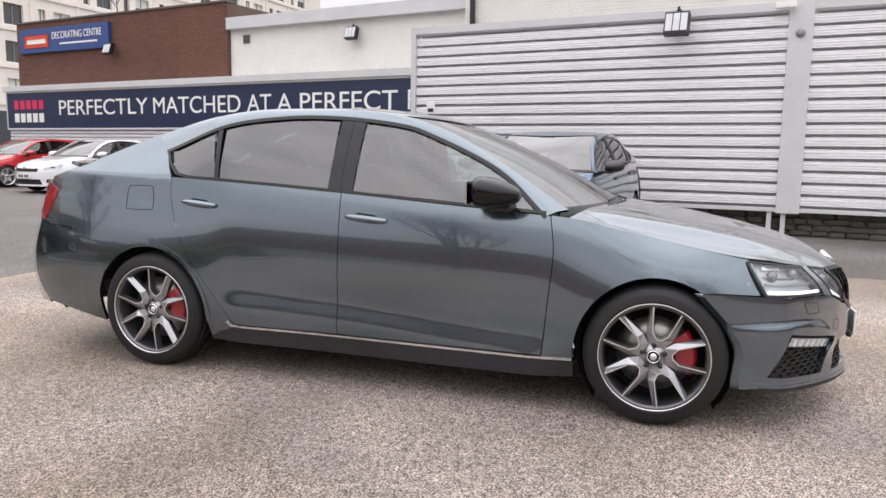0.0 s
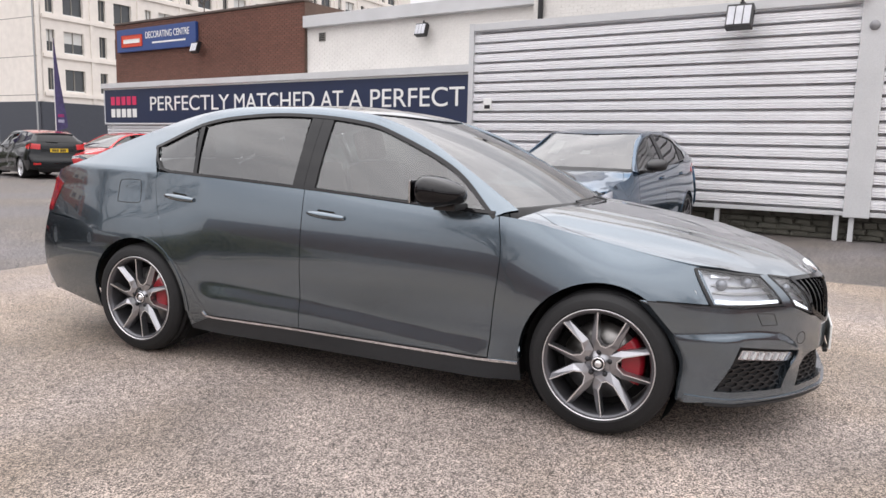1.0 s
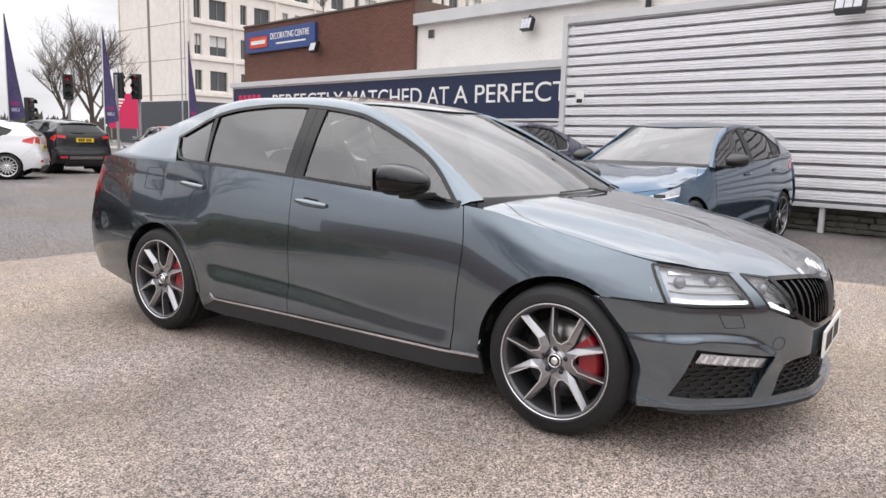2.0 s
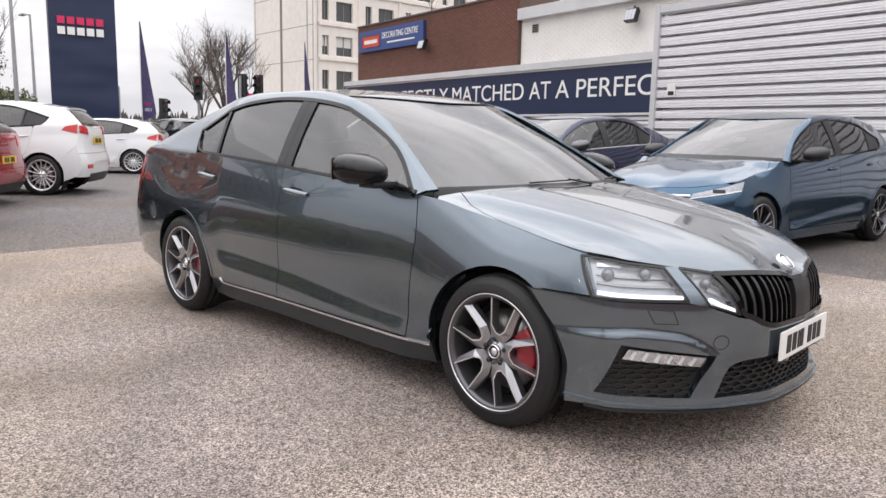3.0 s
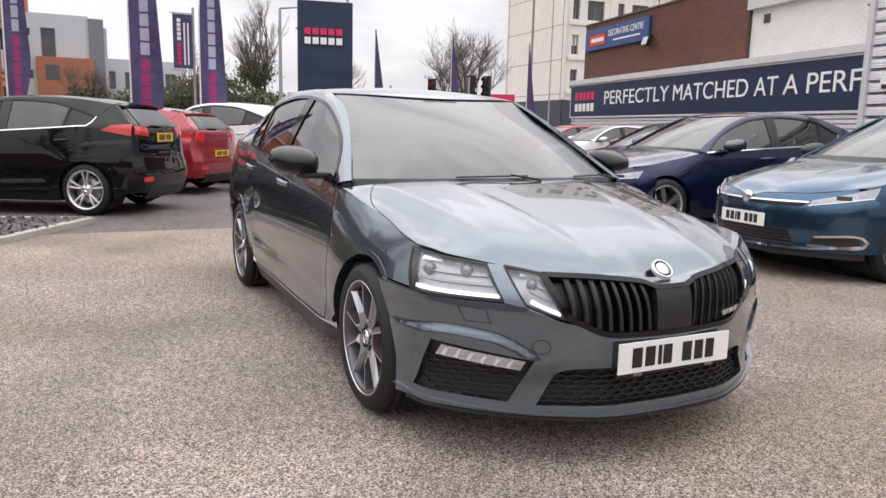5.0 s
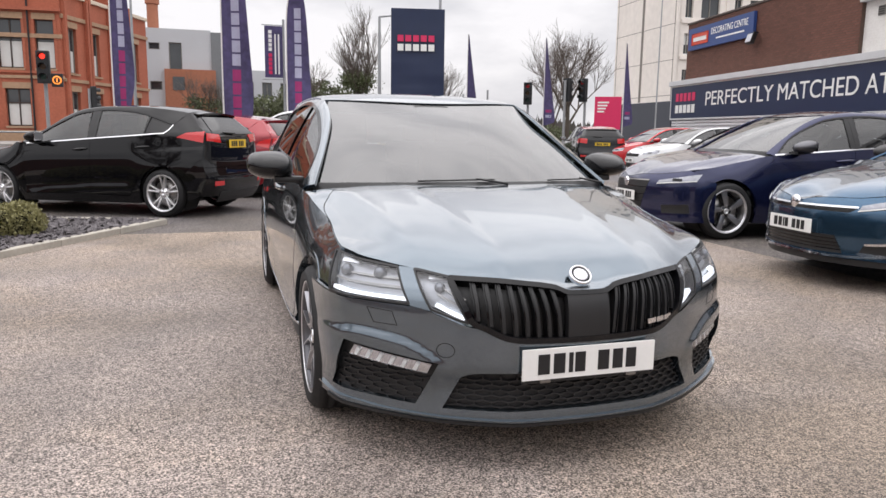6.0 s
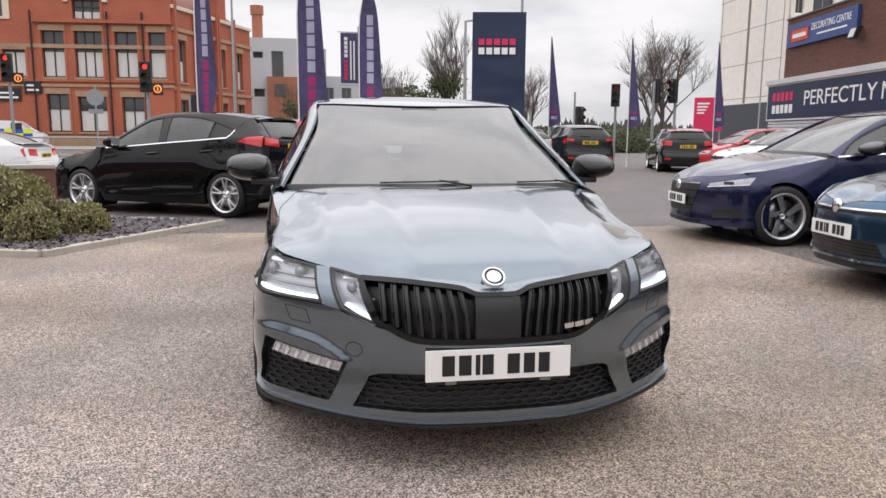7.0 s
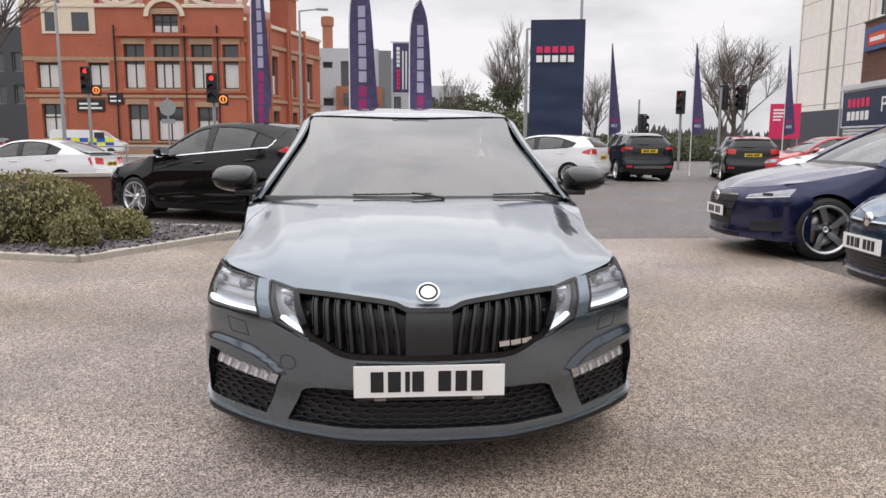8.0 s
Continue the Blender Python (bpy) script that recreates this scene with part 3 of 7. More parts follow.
def nose_plain(root, sh, s, color):
    """A simpler nose for parked cars: bumper, intakes, lamps, grille and plate."""
    us = np.linspace(-1.12, 1.12, 37)
    top = spline(s.get("nose_top", [(0, 0.662), (0.08, 0.664), (0.12, 0.678), (0.34, 0.701), (0.53, 0.706), (0.67, 0.724), (0.90, 0.758), (1.0, 0.66), (1.16, 0.62)]))
    zl0 = s.get("nose_low", 0.19)
    P = np.array([[sh.front(u, zl0 + (top(abs(u)) - zl0) * k) for k in np.linspace(0, 1, 14)] for u in us])
    bumper = part("front_bumper", skin(P, None, 0, 0.02), color, root)
    F = lambda u, z: sh.front(u, z)
    g = s.get("grille", ((0.40, 0.565), (0.44, 0.66)))
    (u0, z0), (u1, z1) = g
    gr = part("grille", skin(quad((-u0, z0), (u0, z0), (u1, z1), (-u1, z1), 20, 6), F, 0.004, 0.006), BLACK, bumper)
    part("grille_surround", ribbon(bend([(-u1, z1), (-0.5 * u1, z1 - 0.004), (0, z1 - 0.008), (0.5 * u1, z1 - 0.004), (u1, z1)], 24), 0.014, F, 0.008, 0.012), s.get("grille_trim", CHROME), gr)
    for k in range(1, 4):
        z = z0 + (z1 - z0) * k / 4
        part("grille_bar", ribbon(bend([(-u0 - (u1 - u0) * k / 4, z), (u0 + (u1 - u0) * k / 4, z)], 16), 0.007, F, 0.007, 0.006), GLOSS_BLACK, gr)
    li = s.get("intake", ((0.52, 0.24), (0.46, 0.37)))
    (u0, z0), (u1, z1) = li
    ik = part("lower_intake", skin(quad((-u0, z0), (u0, z0), (u1, z1), (-u1, z1), 20, 5), F, 0.004, 0.006), BLACK, bumper)
    for k in range(1, 5):
        z = z0 + (z1 - z0) * k / 5
        part("intake_bar", ribbon(bend([(-u0 - (u1 - u0) * k / 5, z), (u0 + (u1 - u0) * k / 5, z)], 16), 0.006, F, 0.007, 0.006), GLOSS_BLACK, ik)
    hl = s.get("headlamp", [(0.93, 0.66), (0.54, 0.615), (0.56, 0.68), (0.98, 0.755)])
    for sg in (-1, 1):
        c = [(sg * u, z) for u, z in hl]
        cc = c if sg < 0 else [c[1], c[0], c[3], c[2]]
        lamp = part("headlamp", skin(quad(*cc, 12, 5), F, 0.006, 0.02), LAMP_UNIT, root)
        part("running_light", ribbon(bend([c[0], c[1]], 10), 0.008, F, 0.010, 0.006, sg > 0), WHITE, lamp)
        m = np.array(c).mean(axis=0)
        part("projector", ribbon(bend([(m[0] - 0.05, m[1]), (m[0] + 0.05, m[1])], 5), 0.03, F, 0.009, 0.006), GLOSS_BLACK, lamp)
        fo = [(sg * u, z) for u, z in s.get("fog", [(0.86, 0.30), (0.60, 0.28), (0.62, 0.37), (0.84, 0.40)])]
        ff = fo if sg < 0 else [fo[1], fo[0], fo[3], fo[2]]
        fp = part("fog_pocket", skin(quad(*ff, 8, 5), F, 0.004, 0.006), BLACK, bumper)
        if s.get("fog_trim"):
            part("fog_trim", ribbon(bend([fo[2], fo[3], fo[0], fo[1]], 16), 0.018, F, 0.010, 0.008, sg < 0), s["fog_trim"], fp)
    if s.get("chrome_lip"):
        z = s["chrome_lip"]
        part("chrome_lip", ribbon(bend([(-0.92, z + 0.05), (-0.6, z + 0.008), (-0.3, z), (0, z), (0.3, z), (0.6, z + 0.008), (0.92, z + 0.05)], 40), 0.018, F, 0.012, 0.014), CHROME, bumper)
        part("front_valance", skin(np.array([[sh.front(u, zz) for zz in np.linspace(0.20, z - 0.006, 4)] for u in np.linspace(-0.95, 0.95, 31)]), None, -0.02, 0.02), BLACK, bumper)
    p = sh.front(0.0001, 0.44)
    if s.get("front_plate", True):
        plate(root, pose(p[0] + 0.016, 0, s.get("plate_z", 0.45), 0, 0, 90), False)
    e = sh.front(0.0001, s.get("emblem_z", 0.66))
    em = part("emblem", lathe([(0.0, -0.012), (0.045, -0.010), (0.055, 0.0), (0.055, 0.01)], 24), CHROME, root)
    em.matrix_local = pose(e[0] + 0.008, 0, e[2], 0, -15, 90)
    for y0, y1 in ((0.10, 0.62), (-0.50, 0.02)):
        xb = s["doorfront"][-1][0]
        part("wiper", rod((xb + 0.18 - 0.14 * (y0 / 0.72) ** 2, y0, sh.inner(xb + 0.06) + 0.012), (xb + 0.17 - 0.18 * (y1 / 0.72) ** 2, y1, sh.inner(xb + 0.06) + 0.016), 0.010, 0.006), BLACK, root)

# ---- cars: one surface description, many panels ----
SALOON = dict(
    axle=1.34, tyre=0.318, rim=0.243, arch=0.362, nose=2.25, tail=-2.37,
    width=[(-2.4, 0.70), (-2.2, 0.80), (-2.0, 0.845), (-1.6, 0.885), (-1.0, 0.897), (0, 0.90), (1.0, 0.895), (1.5, 0.887), (1.75, 0.868), (1.95, 0.80)],
    belt=[(-2.4, 1.05), (-1.9, 1.07), (-1.3, 1.055), (-0.9, 1.038), (-0.2, 0.998), (0.45, 0.955), (0.86, 0.928), (1.0, 0.912), (1.12, 0.884), (1.42, 0.82), (1.8, 0.75)],
    crease=[(-2.4, 0.95), (-1.93, 0.955), (-1.2, 0.925), (-0.2, 0.885), (0.85, 0.825), (1.3, 0.72), (1.8, 0.655)],
    low=[(-2.4, 0.50), (-0.85, 0.475), (-0.2, 0.45), (0.85, 0.375), (1.8, 0.36)],
    wintop=[(0.835, 0.925), (0.58, 1.131), (0.21, 1.300), (0.03, 1.350), (-0.285, 1.383), (-0.61, 1.383), (-0.96, 1.335), (-1.31, 1.195)],
    inner=[(0.93, 0.955), (0.60, 1.15), (0.30, 1.31), (0.02, 1.395), (-0.3, 1.425), (-0.7, 1.425), (-1.1, 1.375), (-1.42, 1.28), (-1.88, 1.10)],
    crown=0.028, roof_front=0.05, roof_rear=-1.16, glass_rear=-1.82, hatch=False, door_mid=-0.195,
    quarter=[(-2.09, 1.035), (-1.88, 1.10), (-1.7, 1.175), (-1.55, 1.235), (-1.42, 1.28)],
    doorback=[(-0.80, 0.285), (-0.86, 0.355), (-1.042, 0.587), (-1.133, 0.735), (-1.205, 0.93), (-1.217, 1.052)],
    doorfront=[(0.838, 0.285), (0.862, 0.55), (0.877, 0.76), (0.855, 0.924)],
    qglass=-0.93, wing_low=0.455, wing_top=0.378, corner=0.985,
    plan=[(0, 2.245, 0.0), (0.25, 2.229, 0.24), (0.45, 2.155, 0.44), (0.62, 2.06, 0.60), (0.78, 1.95, 0.745), (0.9, 1.85, 0.835), (1.0, 1.70, 0.872), (1.16, 1.53, 0.886)],
    lean=[(0.12, 0.04), (0.17, 0.010), (0.205, 0.004), (0.24, 0.004), (0.32, 0.012), (0.40, 0.0), (0.52, 0.0), (0.58, 0.004), (0.62, 0.012), (0.66, 0.030), (0.69, 0.055), (0.72, 0.085), (0.78, 0.16)],
    bonnet=[(0.80, 0.99), (1.0, 0.972), (1.4, 0.915), (1.8, 0.835), (2.05, 0.765), (2.15, 0.715)],
)


class Shape:
    """The outer surface of a car, from a few section curves. x runs forwards, y to its left, z up; the origin lies on the ground between the axles."""

    def __init__(self, s):
        self.s = s
        self.width, self.belt, self.crease, self.low = (spline(s[k]) for k in ("width", "belt", "crease", "low"))
        inner = sorted(s["inner"])
        self.inner = spline(inner)
        rx = s["tail"] + 0.20
        ups = [(z, x) for x, z in s["quarter"] if z > 0.8][: 5 if s["hatch"] else 1]
        self.rear_edge = spline([(0.2, rx + 0.08), (0.30, rx + 0.03), (0.42, rx - 0.05), (0.55, rx - 0.06), (0.765, rx), *ups])
        self.lean, self.bonnet = spline(s["lean"]), spline(s["bonnet"])
        self.plan_x, self.plan_y = spline([(p[0], p[1]) for p in s["plan"]]), spline([(p[0], p[2]) for p in s["plan"]])

    def y(self, x, z):
        w, b, c, lo = self.width(x), self.belt(x), self.crease(x), self.low(x)
        full = 0.034 + 0.020 * max(min(1, max(0, (-x - 0.85) / 0.45)), 0.5 * min(1, max(0, (x - 0.9) / 0.4)))
        zw = lo + 0.20 * (c - lo)
        if z <= c:
            # barrel side: widest at zw, a pressed ledge low on the doors, tucked under below
            over = full * max(0.0, (z - zw) / (c - zw)) ** 1.8
            q = max(0.0, (zw - z) / (zw - 0.16))
            plain = 0.066 * q * q
            if z <= lo - 0.09:
                t = min(1, (lo - 0.09 - z) / 0.19)
                ledge = 0.040 * t * t
            elif z <= lo:
                ledge = 0.016 * (1 - (lo - z) / 0.09)
            else:
                ledge = 0.016 * max(0.0, (c - z) / (c - lo)) ** 2.2
            k = min(1, max(0, (x + 0.98) / 0.22)) * min(1, max(0, (1.0 - x) / 0.22))
            k = k * k * (3 - 2 * k)
            return w - over - plain + (plain - ledge) * k - 0.06 * max(0.0, 0.29 - z)
        fr = min(1, max(0, (x - 0.85) / 0.5))
        soft = min(1, max(0, (1.72 - x) / 0.3))
        s0 = 1.8 * full / (c - zw)
        lip_f = full + s0 * (b - c) + 1.7 * soft * (b - c) ** 2
        lip = (1 - fr) * (full + 0.024) + fr * lip_f
        if z <= b:
            t = (z - c) / max(b - c, 0.02)
            door = full + 0.024 * (0.75 * t + 0.25 * t * t)
            wing = full + s0 * (z - c) + 1.7 * soft * (z - c) ** 2
            return w - (1 - fr) * door - fr * wing
        d = z - b
        k = 0.40 + 0.55 * min(1, max(0, (-x - 1.0) / 0.9)) + 0.35 * min(1, max(0, (x - 0.1) / 0.8))
        return w - lip - k * d - 0.32 * d * d

    def side(self, sgn):
        return lambda x, z: (x, sgn * self.y(x, z), z)

    def front(self, u, z):
        a = abs(u)
        px, py = self.plan_x(a), self.plan_y(a)
        e = 0.02
        tx, ty = self.plan_x(min(1.16, a + e)) - self.plan_x(max(0, a - e)), self.plan_y(min(1.16, a + e)) - self.plan_y(max(0, a - e))
        n = math.hypot(tx, ty)
        k = self.lean(z) * (1 - 0.55 * max(0, (a - 0.6) / 0.4))
        return (px - ty / n * k, math.copysign(py + tx / n * k, u), z)

    def rear(self, u, z):
        """u from -1 (its right side) to 1."""
        a, n = min(1.0, abs(u)), 3.0
        xe = self.rear_edge(z)
        xt = min(self.s["tail"] + self.rear_lean(z), xe - 0.03)
        x = xt + (xe - xt) * (1 - (1 - a ** n) ** (1 / n))
        return (x, math.copysign((self.y(xe, z) + 0.001) * a, u), z)

    def rear_lean(self, z):
        return spline(self.s.get("rearlean", [(0.2, 0.10), (0.3, 0.03), (0.48, 0.0), (0.60, 0.02), (0.70, 0.06), (0.9, 0.12), (1.0, 0.13), (1.12, 0.16)]))(z)

    def edge(self, x, sgn):
        """A point of the roof's side border."""
        z = self.inner(x)
        return np.array((x, sgn * (self.y(x, z) - 0.02), z))

    def roof(self, x, v):
        z = self.inner(x)
        w = self.y(x, z) - 0.02
        return (x, v * w, z + self.s["crown"] * (1 - abs(v) ** 2.4))


def wheel(parent, m, s, style, label=""):
    """A road wheel: tyre, barrel, spokes, hub, bolts and brake. Its outer face looks along -y of m."""
    R, r = s["tyre"], s["rim"]
    root = new("wheel")
    root.parent = parent
    root.matrix_local = m
    if label:
        root["label"] = label
    w = 0.108
    part("tyre", lathe([(r, 0.012 - w), (r + 0.004, -w - 0.001), (r + 0.010, -w - 0.005), (r + 0.012, -w - 0.002), (r + 0.030, -w - 0.009), (r + 0.032, -w - 0.006), (R - 0.034, -w - 0.008), (R - 0.030, -w - 0.002), (R - 0.014, -w + 0.010), (R - 0.010, -w + 0.016), (R - 0.005, -w + 0.030), (R - 0.002, -w + 0.048), (R - 0.010, -w + 0.050), (R - 0.010, -w + 0.058), (R, -w + 0.060), (R, -0.016), (R - 0.009, -0.015), (R - 0.009, -0.007), (R, -0.006), (R, w - 0.06), (R - 0.012, w - 0.012), (r, w)], 64), RUBBER, root)
    bm = lathe([(r + 0.002, -w + 0.010), (r - 0.002, -w + 0.002), (r - 0.014, -w + 0.006), (r - 0.022, -w + 0.02), (r - 0.026, 0.06), (r - 0.026, w)], 64)
    part("rim", bm, style.get("barrel", ALLOY), root)
    part("rim_edge", lathe([(r + 0.002, -w + 0.008), (r + 0.001, -w - 0.001), (r - 0.003, -w + 0.0), (r - 0.004, -w + 0.006)], 64), ALLOY, root)
    P = lambda rr, a, y: Vector((rr * math.cos(radians(a)), y, rr * math.sin(radians(a))))
    bm, bmf = bmesh.new(), bmesh.new()
    ro = r - 0.010
    if style.get("folded"):
        units, c = 5, 76.5
        for sd in (-1, 1):
            E = [P(ro, c + sd * 16.4, -w + 0.006), P(0.112, c + sd * 19.5, -w + 0.012), P(0.080, c + sd * 9.0, -w + 0.018), P(0.078, c, -w + 0.018)]
            I = [P(ro, c + sd * 15.0, -w + 0.006), P(0.115, c + sd * 17.0, -w + 0.012), P(0.085, c + sd * 7.0, -w + 0.018), P(0.0835, c, -w + 0.018)]
            D = [P(ro, c + sd * 14.4, -w + 0.050), P(0.116, c + sd * 16.0, -w + 0.052), P(0.086, c + sd * 6.5, -w + 0.054), P(0.085, c, -w + 0.054)]
            O = [P(ro, c + sd * 20.2, -w + 0.026), P(0.112, c + sd * 32.5, -w + 0.030), P(0.062, c + sd * 36.0, -w + 0.028), P(0.050, c, -w + 0.024)]
            B = [P(ro, c + sd * 20.2, -w + 0.06), P(0.114, c + sd * 32.0, -w + 0.06), P(0.066, c + sd * 36.0, -w + 0.06), P(0.050, c, -w + 0.06)]
            for lines, mesh in (((I, E), bmf), ((E, O), bm), ((O, B), bm), ((D, I), bm)):
                va, vb = [mesh.verts.new(p) for p in lines[0]], [mesh.verts.new(p) for p in lines[1]]
                for q in range(3):
                    f = (va[q], va[q + 1], vb[q + 1], vb[q])
                    mesh.faces.new(f if sd > 0 else f[::-1])
    else:
        n, twin = style["spokes"], style.get("twin", 0)
        units = n // 2 if twin else n
        for sd in ((-1, 1) if twin else (0,)):
            a0, a1 = radians(90 + sd * twin * 0.42), radians(90 + sd * twin + style.get("swirl", 0))
            p0, p1 = Vector((0.058 * math.cos(a0), 0, 0.058 * math.sin(a0))), Vector((ro * math.cos(a1), 0, ro * math.sin(a1)))
            d = (p1 - p0).normalized()
            across = Vector((-d.z, 0, d.x))
            w0, w1 = style.get("w0", 0.018), style.get("w1", 0.026)
            for mesh, ins, yo, th in ((bm, 0.0, 0.003, 0.035), (bmf, style.get("inset", 0.0), 0.0, 0.003)):
                ring = []
                for t in (0, 0.5, 1):
                    c = p0 + (p1 - p0) * t
                    hw = (w0 + (w1 - w0) * t) / 2 - ins * 0.5
                    yy = -w + 0.03 - 0.018 * t - 0.006 * math.sin(math.pi * t) + yo
                    ring.append([mesh.verts.new(c + across * hw * k + Vector((0, yy + o, 0))) for k, o in ((-1, 0.002), (0, 0), (1, 0.002), (1.15, th), (-1.15, th))])
                for a, b in zip(ring, ring[1:]):
                    for q in range(5):
                        mesh.faces.new((a[q], a[(q + 1) % 5], b[(q + 1) % 5], b[q]))
                mesh.faces.new(ring[0][::-1])
                mesh.faces.new(ring[2])
    bmesh.ops.remove_doubles(bm, verts=bm.verts, dist=0.0005)
    bmesh.ops.remove_doubles(bmf, verts=bmf.verts, dist=0.0005)
    bmesh.ops.recalc_face_normals(bm, faces=bm.faces)
    bmesh.ops.recalc_face_normals(bmf, faces=bmf.faces)
    first = part("spoke", bm, style.get("dark", ALLOY_DARK), root)
    face = part("spoke_face", bmf, style.get("face", ALLOY), first, "bright machined spoke face")
    for k in range(1, units):
        o1, o2 = new("spoke", first.data), new("spoke_face", face.data)
        o1.parent, o2.parent = root, o1
        o1.matrix_local = pose(0, 0, 0, 0, 360.0 * k / units, 0)
        o2["label"] = "bright machined spoke face"
    part("hub", lathe([(0.0, -w + 0.028), (0.034, -w + 0.029), (0.036, -w + 0.034), (0.055, -w + 0.034), (0.072, -w + 0.045), (0.074, -w + 0.09), (0.0, -w + 0.09)], 32), style.get("dark", ALLOY_DARK), root)
    cap = part("centre_cap", lathe([(0.0, -w + 0.022), (0.022, -w + 0.022), (0.024, -w + 0.019), (0.029, -w + 0.020), (0.031, -w + 0.026), (0.031, -w + 0.034)], 28), ALLOY if style.get("capbright", 1) else BLACK, root)
    if style.get("folded"):
        part("cap_ring", lathe([(0.024, -w + 0.019), (0.0245, -w + 0.016), (0.029, -w + 0.0165), (0.031, -w + 0.022)], 28), CHROME, cap)
        part("cap_mark", lathe([(0.0, -w + 0.017), (0.014, -w + 0.0175), (0.016, -w + 0.021)], 20), ALLOY, cap)
    for k in range(5):
        a = radians(90 + 72 * k)
        bm = lathe([(0.0, -w + 0.020), (0.009, -w + 0.020), (0.0115, -w + 0.024), (0.0115, -w + 0.04)], 8)
        bmesh.ops.translate(bm, verts=bm.verts, vec=(0.052 * math.cos(a), 0, 0.052 * math.sin(a)))
        part("wheel_bolt", bm, style.get("bolt", STEEL), root)
    part("brake_disc", lathe([(0.06, -0.01), (0.17, -0.01), (0.17, 0.012), (0.06, 0.012)], 40), STEEL, root)
    if style.get("caliper"):
        bm = lathe([(0.095, -0.055), (0.165, -0.058), (0.185, -0.045), (0.19, 0.03), (0.12, 0.03)], 10, a0=style["caliper"] - 34, a1=style["caliper"] + 34)
        part("brake_caliper", bm, CALIPER, root, "red-painted brake caliper")
    part("wheel_shield", lathe([(0.03, 0.03), (r - 0.03, 0.03), (r - 0.028, 0.05)], 32), UNDER, root)
    return root


def plate(parent, m, yellow=False, count=(0.055, 0.055, 0.02, 0.05, 0.0, 0.055, 0.05, 0.05), w=0.52, h=0.111):
    """A number plate in the x, z plane of m that faces -y; its characters are plain bars."""
    p = part("number_plate", box(-w / 2, -0.004, -h / 2, w / 2, 0.004, h / 2, 0.0015), PLATE_Y if yellow else PLATE_W, parent)
    p.matrix_local = m
    x = -w / 2 + 0.058
    for c in count:
        if c:
            part("plate_bar", box(x, -0.0062, -0.036, x + c * 0.80, -0.0042, 0.036), INK, p)
            x += c + 0.004
        else:
            x += 0.036
    return p


